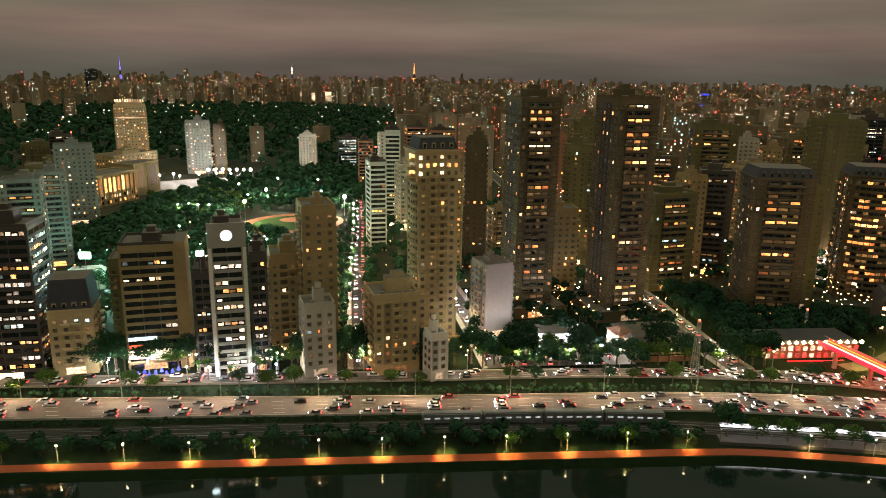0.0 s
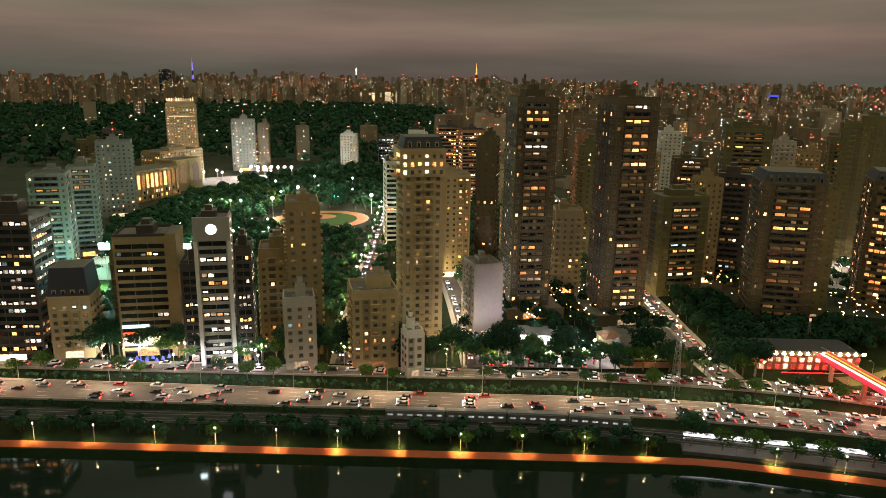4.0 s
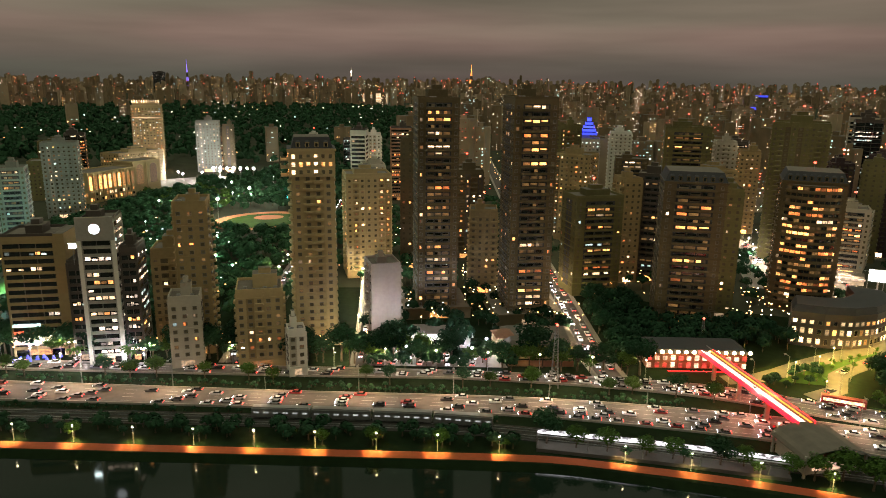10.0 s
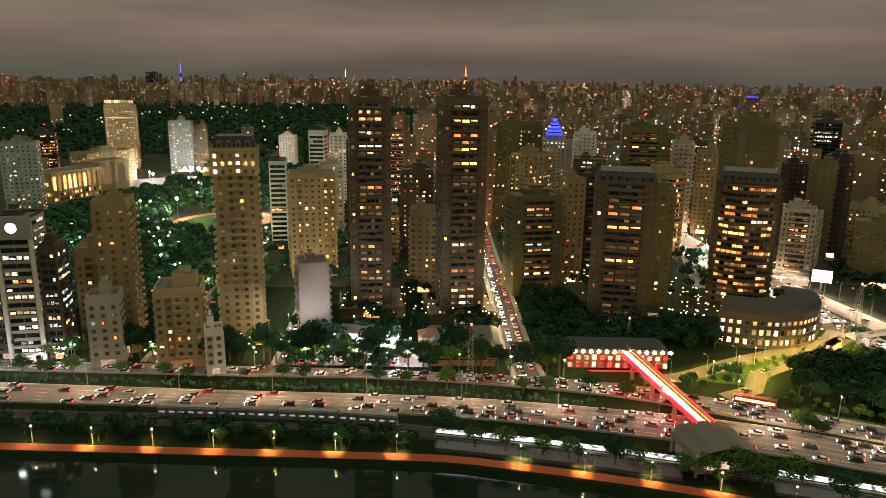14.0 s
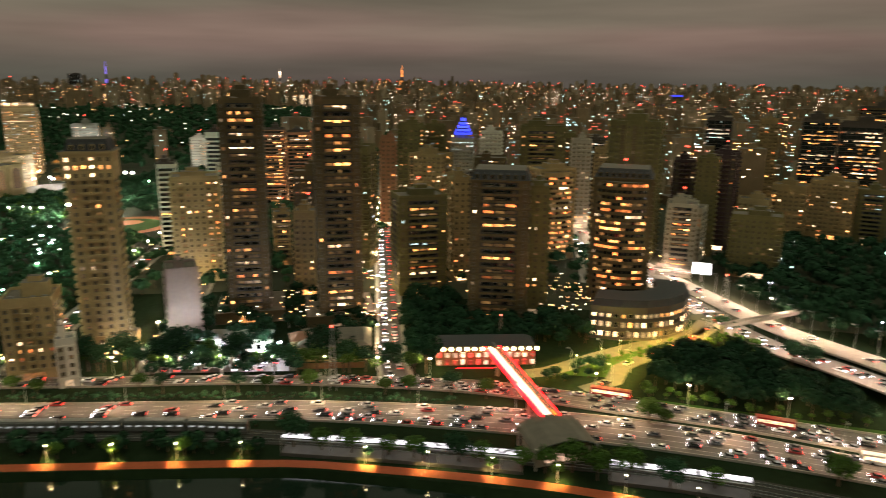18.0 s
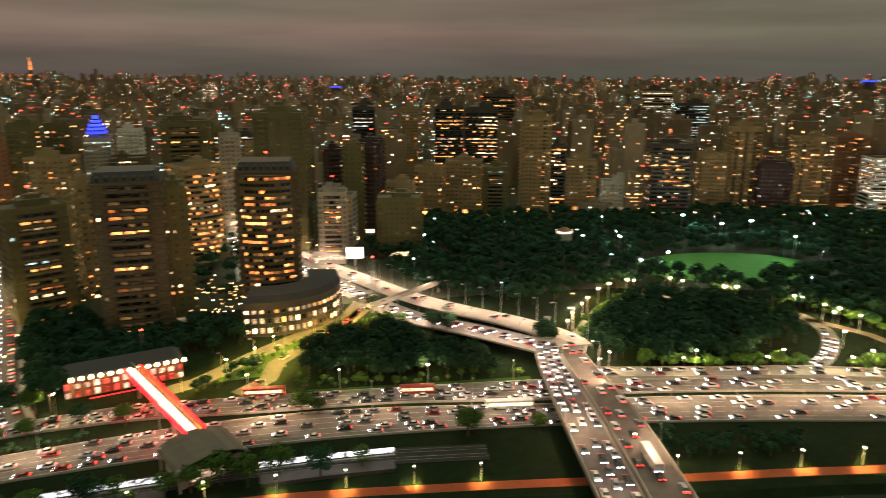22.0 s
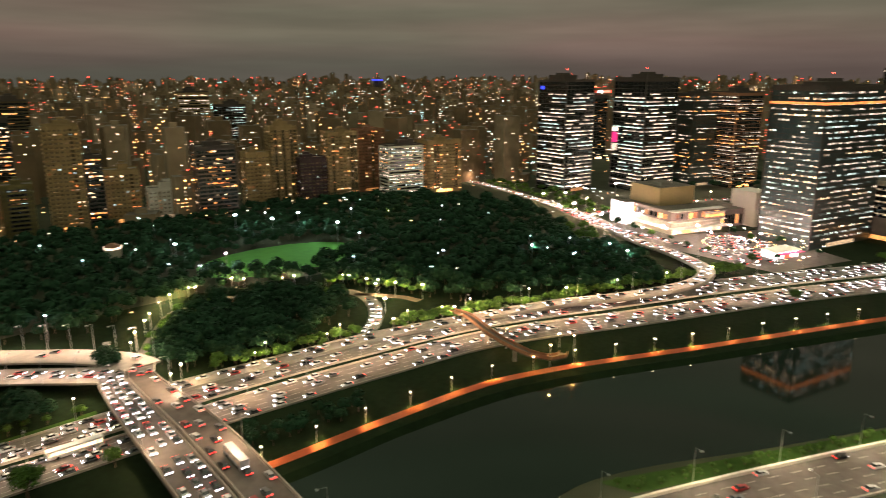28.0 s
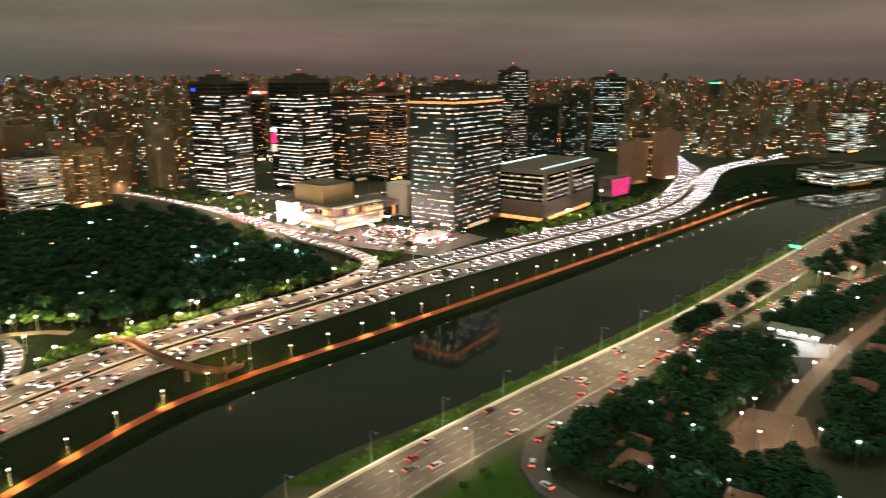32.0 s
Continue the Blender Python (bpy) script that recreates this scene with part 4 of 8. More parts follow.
def bow(root, w, h, wall, lit, pal, seed, reach=3.4, fh=3.1):
    """A bowed front of curved balcony bands with lit flats between them."""
    rnd = random.Random(seed)
    cols, n = PALETTES[pal], 10
    arc = [(x, -reach * (1 - (x / (w * 0.47)) ** 2)) for x in [(-0.44 + 0.88 * k / n) * w for k in range(n + 1)]]
    ins = [(x, y + 0.9) for x, y in arc]
    core = Build()
    core.prism(ins + [(w * 0.44, 0.3), (-w * 0.44, 0.3)], 0.0, h - 1, wall, ROOF)
    part("bow_front", core, root, "bowed front bay")
    slab = Build()
    slab.prism(arc + [(w * 0.44, 0.2), (-w * 0.44, 0.2)], -0.3, 0.0, wall)
    strip(slab, [Vector((x, y, 0.95)) for x, y in arc], [Vector((x, y + 0.15, 0.95)) for x, y in arc], 0, wall, 0.95)
    sm = slab.mesh("balcony")
    wins = Build()
    for f in range(int((h - 5) / fh)):
        z = 4.0 + f * fh
        part("balcony", sm, root, "curved balcony band").location = (0, 0, z)
        on, m = rnd.random() < lit, rnd.choice(cols)
        for k in range(n):
            (x0, y0), (x1, y1) = ins[k], ins[k + 1]
            t = Vector((x1 - x0, y1 - y0))
            o = Vector((t.y, -t.x)).normalized() * 0.05
            mm = m if rnd.random() < (0.55 if on else 0.08) else (DIM if rnd.random() < 0.2 else GLASS)
            a, c = Vector((x0, y0)) + t * 0.08 + o, Vector((x1, y1)) - t * 0.08 + o
            wins.face([(a.x, a.y, z + 1.0), (c.x, c.y, z + 1.0), (c.x, c.y, z + 2.35), (a.x, a.y, z + 2.35)], mm)
    part("glazing", wins, root, "curved rows of lit and dark windows", kind="stuff")


# first row along the local road, west to east
tower("dark office block with lit floors behind grey columns", (-152, 247), (-127, 250), 18, 57, "bands", DARKWALL, 0.4, "office", seed=1, name="office_tower")
tower("beige stepped apartment block with small windows", (-124, 251), (-109.5, 253.8), 15, 25, "punched", BEIGE, 0.2, "home", hero=True, roof="mansard", seed=2, rise=11)
tower("plain olive apartment slab with blank side wall", (-110, 274), (-97, 277), 18, 38, "punched", OLIVE, 0.04, "home", seed=3)
dk = tower("dark glass office block with horizontal bands and red-lit floor", (-98, 254), (-79.5, 257.8), 18, 49, "bands", TAN, 0.55, "office", seed=4, name="office_tower")
b = Build()
b.box(9.5, -0.6, 0, 13.4, 16, 50, TAN, ROOF)
part("stair_tower", b, dk, "plain tan stair tower")
b = Build()
b.box(-9.2, -1.0, 5.2, 9.3, -0.5, 8.6, WALLGLOW)
part("sign_panel", b, dk, "long warm lit sign panel")
b = Build()
b.box(-9.0, -0.5, 12.4, 1.0, -0.28, 13.6, COOL)
b.box(-8.8, -0.5, 9.6, -3.5, -0.28, 10.6, TVRED)
part("light_strip", b, dk, "cold and red light strips")
for i in range(9):
    b = Build()
    x = -8 + i * 2
    b.prism([(x + 0.7 * math.cos(k * 1.05), -6 + (i % 3) * 1.6 + 0.7 * math.sin(k * 1.05)) for k in range(6)], 0.2, 1.6, BLUEGLOW, None, 0.3)
    part("blue_lantern", b, dk, "blue terrace light")
ck = tower("grey office tower with white pillars and a lit round disc", (-63.8, 248.9), (-53.2, 251.1), 16, 57, "bands", CONC, 0.5, "office", seed=5, name="office_tower")
for x in (-6.6, 5.4):
    b = Build()
    b.box(x, -1.0, 0, x + 1.3, 0.4, 57, WHITE)
    part("pillar", b, ck, "broad white pillar")
b = Build()
b.box(-6.6, -1.1, 49.5, 6.7, -0.35, 58.5, CONC)
part("head_panel", b, ck, "plain concrete panel")
b = Build()
disc = [(2.0 * math.cos(k * math.pi / 12), 54.0 + 2.0 * math.sin(k * math.pi / 12)) for k in range(24)]
b.face([(x, -1.35, z) for x, z in disc], DIAL)
for k in range(24):
    (x0, z0), (x1, z1) = disc[k], disc[(k + 1) % 24]
    b.face([(x0, -1.35, z0), (x0, -1.1, z0), (x1, -1.1, z1), (x1, -1.35, z1)], STEEL)
part("lit_disc", b, ck, "glowing white disc")
wing = tower("lower office wing with ribbon windows", (-71.5, 251), (-65.6, 252.2), 15, 40, "bands", DARKWALL, 0.4, "office", seed=6, name="office_wing")
for nm_, x0_, y0_, z0_, x1_, y1_, z1_, m_ in (("pole", -0.1, -0.3, 39.5, 0.1, -0.1, 45.8, STEEL), ("housing", -1.4, -0.4, 45.8, 1.4, 0.1, 47.9, STEEL), ("lens", -1.3, -0.5, 45.9, 1.3, -0.42, 47.8, ROOFFLOOD)):
    b = Build()
    b.box(x0_, y0_, z0_, x1_, y1_, z1_, m_)
    part(nm_, b, wing, "cold rooftop floodlight")
tower("lower office wing with lit corner floors", (-51.2, 252.4), (-45.5, 253.6), 14, 46, "bands", DARKWALL, 0.5, "office", seed=7, name="office_wing")
tower("tan apartment block with scattered orange windows", (-46.5, 268), (-33.5, 271), 16, 41, "punched", TAN, 0.14, "amber", seed=8)
tower("tall brown apartment tower with plain walls and stepped top", (-32.6, 259), (-20.5, 262), 17, 62, "punched", TAN, 0.06, "home", hero=True, seed=9)
tower("pale apartment block with vertical white ribs", (-31.4, 245.6), (-20.4, 248.6), 11, 28, "punched", PALE, 0.10, "home", hero=True, seed=10)
tower("beige apartment block with regular small windows", (-5.7, 246.2), (10.8, 250.4), 17, 31, "punched", BEIGE, 0.08, "home", hero=True, seed=11)
tower("small white tower house with garage below", (15.2, 240.2), (21.2, 242.4), 7, 18, "punched", WHITE, 0.05, "home", hero=True, seed=12, name="tower_house")
tall = tower("tall beige apartment tower with dark mansard roof", (11.3, 272), (27, 275.8), 15, 82, "punched", BEIGE, 0.05, "home", hero=True, roof="mansard", seed=13, podium=2, stack="w")
b = Build()
b.box(-9.3, -1.0, 71.5, 8.9, 15.9, 81.6, BEIGE, ROOF)
b.box(-9.8, -1.5, 81.6, 9.4, 16.4, 82.6, BEIGE, SLATE)
pent = part("penthouse", b, tall, "projecting upper floors with lit flats")
for f in range(3):
    for k in range(6):
        b = Build()
        x = -7.4 + k * 2.9
        b.box(x - 0.62, -1.08, 72.6 + f * 3.1, x + 0.62, -1.02, 74.2 + f * 3.1, (SOFT, WARM, PANE, SOFT, PANE, WARM)[(k * 2 + f * 3) % 6])
        part("window", b, pent)
    b = Build()
    b.box(-12.4, 0.5, 71.6 + f * 3.1, -9.3, 9.0, 71.9 + f * 3.1, BEIGE)
    b.box(-12.4, 0.5, 71.9 + f * 3.1, -12.2, 9.0, 72.8 + f * 3.1, BEIGE)
    part("terrace", b, pent, "side terrace")
    b = Build()
    b.box(-9.38, 1.2, 72.2 + f * 3.1, -9.32, 8.4, 74.3 + f * 3.1, WARM if f != 1 else SOFT)
    part("terrace_window", b, pent, "warm lit terrace window")
tower("plain white blank-walled apartment block", (41, 283.6), (53, 287.6), 15, 32, "punched", PINKISH, 0.04, "home", seed=14, faces="ew")
# towers behind
tower("beige apartment block with lit upper rows", (16.3, 374.6), (40.3, 381), 20, 58, "punched", BEIGE, 0.2, "amber", seed=15)
tower("very tall brown tower with stacked lit balconies", (59, 314), (77.5, 317), 22, 101, "balcony", BROWN, 0.34, "amber", hero=True, seed=16, podium=6)
tower("very tall dark brown tower with balconies", (101.5, 308), (121, 311), 24, 102, "balcony", BROWN, 0.26, "amber", hero=True, seed=17, podium=6)
tower("olive apartment block with balcony bays", (138, 349), (163, 355), 20, 52, "balcony", OLIVE, 0.25, "home", seed=18, beacon=True)
tower("slim tan apartment tower", (168, 376), (178, 378), 15, 58, "punched", TAN, 0.25, "amber", seed=19)
tower("broad brown tower with mansard dormers and bright flats", (170.5, 312), (197, 307), 24, 66, "balcony", BROWN, 0.4, "home", hero=True, roof="mansard", seed=20)
tower("dark olive wing behind the broad brown tower", (197.5, 318), (208, 316), 18, 62, "punched", OLIVE, 0.3, "amber", seed=21)
bow(tower("rounded beige tower with curved balcony bands", (224, 420), (248, 427), 22, 57, "punched", TAN, 0.2, "amber", seed=22), 25, 57, TAN, 0.6, "glow", 220)
bow(tower("dark tower with lit ring of windows and red beacon", (234.5, 337), (260.5, 327), 24, 64, "punched", BROWN, 0.16, "amber", roof="mansard", seed=23, beacon=True), 27.8, 64, BROWN, 0.6, "glow", 230, 4.6)
tower("massive dark olive tower with few lights", (270, 436), (298, 422), 26, 86, "punched", OLIVE, 0.006, "home", seed=24, beacon=True)
tower("office block with tall arched bays near its top", (145, 486), (166, 474), 20, 60, "punched", TAN, 0.25, "home", seed=25)
blue_t = tower("pale tower crowned by blue floodlit steps", (185, 640), (205, 637), 20, 58, "punched", PALE, 0.15, "cool", seed=26)
b = Build()
for r_, za, zb in ((7.5, 62, 64), (6.2, 65, 67), (4.8, 68, 70), (3.4, 71, 73), (1.8, 74, 77)):
    b.box(-r_, 10 - r_, za, r_, 10 + r_, zb, BLUEGLOW)
    b.box(-r_ * 0.85, 10 - r_ * 0.85, zb, r_ * 0.85, 10 + r_ * 0.85, zb + 1, SLATE)
part("crown", b, blue_t, "stepped blue-lit pyramid")

MID = [
    ((137, 518), (156, 517), 18, 78, "punched", OLIVE, 0.25, "home"), ((158, 557), (174, 556), 18, 75, "punched", OLIVE, 0.2, "home"), ((124, 530), (135, 530), 14, 68, "punched", BRICK, 0.15, "home"),
    ((74, 424), (93, 426), 18, 55, "punched", BROWN, 0.25, "home"), ((38, 631), (59, 634), 18, 64, "bands", BRICK, 0.6, "amber"), ((25, 649), (37, 651), 14, 59, "punched", WHITE, 0.1, "home"),
    ((63, 412), (73, 414), 14, 32, "balcony", TAN, 0.5, "amber"), ((209, 613), (227, 610), 16, 66, "punched", WHITE, 0.15, "cool"), ((193, 514), (216, 510), 20, 54, "balcony", BROWN, 0.35, "amber"),
    ((226, 509), (257, 502), 22, 78, "balcony", OLIVE, 0.35, "home"), ((268, 522), (282, 519), 16, 67, "punched", PALE, 0.35, "home"), ((284, 516), (297, 512), 16, 61, "punched", TAN, 0.4, "home"),
    ((331, 478), (344, 473), 16, 57, "punched", PURPLE, 0.05, "amber"), ((346, 450), (358, 444), 16, 63, "punched", PURPLE, 0.04, "amber"), ((329, 436), (340, 430), 14, 63, "punched", OLIVE, 0.2, "home"),
    ((299, 404), (315, 397), 18, 39, "balcony", PALE, 0.3, "home"), ((395, 581), (413, 572), 18, 84, "bands", PALE, 0.35, "office"), ((330, 384), (354, 372), 18, 36, "punched", OLIVE, 0.06, "home"),
    ((8, 503), (24, 507), 16, 48, "punched", PALE, 0.2, "home"), ((-190, 353), (-173, 359), 18, 57, "balcony", GREYISH, 0.35, "amber"), ((-198, 405), (-184, 411), 16, 54, "balcony", GREYISH, 0.25, "home"),
    ((-240, 523), (-217, 532), 18, 58, "punched", GREYISH, 0.25, "home"), ((-300, 600), (-262, 615), 26, 34, "punched", OLIVE, 0.05, "home"), ((-360, 718), (-337, 728), 20, 40, "punched", OLIVE, 0.1, "home"),
    ((-337, 728), (-319, 736), 18, 48, "glass", DARKWALL, 0.7, "amber"), ((-59, 828), (-38, 829), 18, 39, "glass", DARKWALL, 0.4, "cool"), ((-30, 699), (-16, 700), 16, 48, "bands", BRICK, 0.2, "home"),
    ((-12, 440), (-2, 442), 16, 58, "bands", WHITE, 0.05, "home"), ((-3, 520), (8, 520), 16, 72, "bands", WHITE, 0.05, "home"), ((16, 634), (35, 636), 18, 66, "bands", BRICK, 0.5, "amber"),
    ((-8, 632), (7, 634), 16, 60, "punched", WHITE, 0.15, "home"), ((44, 400), (55, 398), 16, 76, "punched", BROWN, 0.08, "home"), ((104, 408), (120, 404), 18, 72, "punched", OLIVE, 0.15, "home"),
    ((84, 352), (98, 352), 14, 44, "punched", TAN, 0.15, "amber"), ((177, 384), (194, 378), 16, 60, "balcony", DARKWALL, 0.3, "home"), ((284, 560), (303, 551), 18, 64, "glass", DARKWALL, 0.5, "office"),
    ((-226, 806), (-201, 812), 18, 58, "punched", GREYISH, 0.5, "office"), ((-214, 826), (-192, 830), 14, 40, "bands", BRICK, 0.5, "home"), ((-196, 808), (-184, 811), 14, 54, "punched", BROWN, 0.15, "amber"),
    ((-104, 828), (-86, 828), 16, 42, "punched", WHITE, 0.4, "home"),
    # east of the avenue, beyond the park
    ((309, 424), (325, 413), 16, 34, "balcony", PALE, 0.35, "home"), ((340, 502), (350, 495), 14, 55, "punched", PURPLE, 0.1, "amber"), ((366, 497), (379, 487), 16, 61, "punched", PURPLE, 0.06, "amber"),
    ((385, 490), (403, 478), 16, 28, "punched", BEIGE, 0.1, "home"), ((411, 492), (429, 478), 18, 38, "punched", TAN, 0.2, "home"), ((437, 487), (460, 470), 18, 42, "punched", TAN, 0.25, "amber"),
    ((464, 473), (481, 462), 18, 37, "balcony", OLIVE, 0.3, "home"), ((493, 462), (512, 448), 18, 77, "punched", TAN, 0.12, "home"), ((514, 449), (524, 442), 14, 54, "bands", DARKWALL, 0.4, "amber"),
    ((531, 450), (551, 436), 18, 41, "punched", TAN, 0.15, "home"), ((557, 434), (578, 418), 16, 24, "punched", WHITE, 0.2, "home"), ((566, 390), (591, 373), 22, 58, "bands", DARKWALL, 0.3, "amber"),
    ((629, 396), (646, 384), 16, 47, "punched", TAN, 0.2, "home"), ((648, 384), (667, 369), 16, 68, "punched", TAN, 0.12, "amber"), ((658, 361), (677, 346), 16, 41, "punched", PURPLE, 0.05, "cool"),
    ((680, 346), (702, 329), 18, 62, "punched", TAN, 0.25, "amber"), ((741, 352), (764, 336), 18, 60, "punched", BRICK, 0.2, "amber"), ((722, 308), (751, 287), 20, 48, "bands", WHITE, 0.9, "office"),
    ((761, 287), (791, 265), 20, 50, "punched", TAN, 0.25, "amber"), ((456, 540), (478, 527), 26, 82, "glass", DARKWALL, 0.45, "amber"), ((479, 527), (503, 511), 26, 81, "glass", DARKWALL, 0.45, "amber"),
    ((589, 672), (620, 651), 26, 88, "bands", BROWN, 0.6, "amber"), ((385, 554), (402, 546), 18, 82, "glass", DARKWALL, 0.5, "cool"), ((466, 625), (480, 618), 18, 78, "punched", TAN, 0.3, "home"),
    ((262, 567), (280, 562), 18, 69, "punched", OLIVE, 0.3, "home"), ((318, 541), (337, 535), 18, 68, "balcony", OLIVE, 0.25, "home"), ((796, 633), (820, 607), 20, 92, "bands", TAN, 0.4, "office"),
    ((823, 605), (848, 576), 20, 76, "glass", DARKWALL, 0.5, "cool"),
]
TONES = {"beige_render": "beige", "tan_render": "tan", "brown_render": "brown", "red_brown_render": "red-brown", "white_paint": "white", "pale_grey_render": "pale grey", "weathered_grey_render": "weathered grey", "olive_render": "olive", "dark_maroon_wall": "dark maroon", "dark_granite": "dark glazed"}
for i, (fl, fr, d, h, st, wl_, li, pa) in enumerate(MID):
    tone = TONES[wl_.name]
    what = {"punched": "apartment tower with small windows", "balcony": "apartment tower with stacked balconies", "bands": "block with bands of windows", "glass": "office tower with lit glass floors"}[st]
    much = "few lights on" if li < 0.12 else ("some flats lit" if li < 0.4 else "most floors lit")
    tower(f"{tone} {what}, {much}", fl, fr, d, h, st, wl_, li, pa, seed=100 + i, group="towers of the quarter", name="office_tower" if st in ("glass", "bands") else "apartment_tower", beacon=(i % 3 == 0))

# floodlit hotel tower behind the club gardens
hotel = tower("floodlit beige hotel tower with crown of lights", (-307, 822), (-276, 833), 28, 74, "punched", BEIGE, 0.5, "home", seed=60, name="hotel_tower")
b = Build()
b.box(-14, 1.5, 75, 14, 26, 80, BEIGE, ROOF)
for k in range(12):
    b.box(-14.8 + k * 2.6, 0.4, 78, -13.8 + k * 2.6, 1.4, 81, SOFT)
b.box(-15.6, -0.5, 60, 15.6, -0.2, 61, SOFT)
part("crown", b, hotel, "set-back crown ringed by warm lamps")


def arcade(name, label, fl, fr, d, h, arches, wide, tall_, m_, cornice=True):
    """A hall whose front is a row of round-headed glowing arches."""
    w = math.hypot(fr[0] - fl[0], fr[1] - fl[1])
    root = thing(name, pose((fl[0] + fr[0]) / 2, (fl[1] + fr[1]) / 2, 0, 0, 0, math.degrees(math.atan2(fr[1] - fl[1], fr[0] - fl[0]))), label, "building")
    b = Build()
    b.box(-w / 2, 0, 0, w / 2, d, h, BEIGE, ROOF)
    part("shell", b, root)
    b = Build()
    b.ring(-w / 2 - 0.6, -0.6, w / 2 + 0.6, d + 0.6, 0.9, h - 0.4, h + 1.0, BEIGE)
    part("cornice", b, root)
    for k in range(arches):
        x, r = (k + 0.5) / arches * w - w / 2, wide / 2
        z = h - tall_ - 2.5
        prof = [(x - r, z), (x + r, z)] + [(x + r * math.cos(a), z + tall_ - r + r * math.sin(a)) for a in [q * math.pi / 8 for q in range(9)]]
        b = Build()
        b.face([(p, -0.06, q) for p, q in prof], m_)
        part("arch", b, root, "glowing round-headed arch")
        b = Build()
        b.box(x - w / arches / 2 - 0.35, -0.9, 0, x - w / arches / 2 + 0.35, 0, h - 1.5, BEIGE)
        part("pilaster", b, root)
    b = Build()
    for f in range(2 if cornice else 0):
        for k in range(int(w / 3)):
            if RND.random() < 0.6:
                x = -w / 2 + 1.5 + k * 3
                b.face([(x, -0.06, 2 + f * 4.4), (x + 1.8, -0.06, 2 + f * 4.4), (x + 1.8, -0.06, 4.4 + f * 4.4), (x, -0.06, 4.4 + f * 4.4)], RND.choice((WARM, SOFT, GLASS)))
        for k in range(int(d / 3)):
            if RND.random() < 0.6:
                y = 1.5 + k * 3
                b.face([(-w / 2 - 0.06, y + 1.8, 6 + f * 9), (-w / 2 - 0.06, y, 6 + f * 9), (-w / 2 - 0.06, y, 9 + f * 9), (-w / 2 - 0.06, y + 1.8, 9 + f * 9)], RND.choice((WARM, SOFT)))
    if cornice:
        part("glazing", b, root, "lit lower windows", kind="stuff")
    return root


arcade("arcade_hall", "long beige arcaded hall with glowing arches", (-242, 590), (-224, 640), 26, 26, 10, 2.8, 12, WARM)
arcade("portal_block", "beige block with one great arch", (-231, 652), (-219, 684), 24, 29, 2, 9, 19, DIM, False)
tower("long beige wing beside the hotel tower", (-262, 690), (-238, 742), 26, 32, "punched", BEIGE, 0.3, "home", seed=62, name="hotel_wing")

# office towers by the mall
def skyscraper(label, c, turn, right, left, h, lit, wall, band, pal, seed, crown=None):
    """An office tower by the corner nearest the river, the heading of its right face and the lengths of both faces."""
    r = (c[0] + right * math.cos(radians(turn)), c[1] + right * math.sin(radians(turn)))
    t = tower(label, c, r, left, h, "glass", wall, lit, pal, seed=seed, band=band, name="office_tower", fh=3.5, beacon=True, faces="sw")
    if crown:
        b = Build()
        b.ring(-right / 2 - 0.4, -0.4, right / 2 + 0.4, left + 0.4, 0.3, h - 11, h - 9.4, crown)
        part("crown_light", b, t, "glowing band below the crown")
    return t


t1 = skyscraper("white-lit office tower with full glowing floors", (817, 168), -30, 38, 38, 106, 1.1, DARKWALL, GLASS, "white", 71)
t2 = skyscraper("wide office tower with bright striped floors", (848, 100), -36, 43, 43, 108, 1.0, DARKWALL, GLASS, "white", 72)
skyscraper("dark office tower with amber floors", (905, 62), -42, 36, 36, 92, 0.4, DARKWALL, GREENGLASS, "dusk", 73)
skyscraper("slim office tower with pink and amber floors", (912, 22), -42, 34, 34, 94, 0.7, BRICK, GLASS, "dusk", 74)
skyscraper("broad dark glass office tower with rows of lit cells", (656, -39), -36, 68, 39, 104, 0.74, DARKWALL, GREENGLASS, "cells", 75, ORANGE)
skyscraper("slim tall office tower with orange top floors", (1020, -130), -50, 26, 26, 117, 0.5, DARKWALL, GLASS, "white", 76)
skyscraper("dark office tower with sparse lights", (1105, -178), -55, 36, 30, 72, 0.15, DARKWALL, GREENGLASS, "cool", 77)
skyscraper("black slab tower with a few cool floors", (1105, -226), -55, 26, 26, 90, 0.2, DARKWALL, GREENGLASS, "cool", 78)
skyscraper("banded tower with blue and white floors", (1190, -292), -60, 34, 30, 107, 0.6, BROWN, GLASS, "cool", 79)
t3 = skyscraper("dark tower between the bright ones", (1100, 205), -35, 24, 24, 84, 0.2, DARKWALL, GLASS, "amber", 80)
b = Build()
face_box(b, "w", 38, 38, -15, -11.5, 98, 101, 0.3, 0.6, BLUEGLOW)
part("sign", b, t1, "small blue sign")
for v0_, v1_, m_ in ((38, 45, OFFW), (46, 56, PINK), (57, 61, OFFW)):
    b = Build()
    face_box(b, "w", 43, 43, -20.5, -13.5, v0_, v1_, 0.3, 0.7, m_)
    part("screen", b, t2, "glowing pink and white screen")
for u0_, u1_, m_ in ((-20, -6, TVRED), (-4, 4, DIAL), (6, 18, BEACON)):
    b = Build()
    face_box(b, "s", 24, 24, u0_, u1_, 88, 91, -3, -2, m_)
    part("roof_sign", b, t3, "coloured roof sign")
tower("reddish blank-sided slab tower", (878, -236), (892, -258), 18, 42, "punched", SALMON, 0.03, "amber", seed=81, faces="n")
tower("tall reddish blank slab tower", (912, -282), (923, -303), 18, 50, "punched", SALMON, 0.03, "amber", seed=82, faces="n")
tower("pale slab with lit bands", (930, -262), (945, -290), 18, 44, "bands", TAN, 0.5, "home", seed=83)
tower("white-lit office block by the far riverside", (1150, -628), (1178, -676), 24, 57, "bands", WHITE, 1.0, "cool", seed=84, name="office_tower")
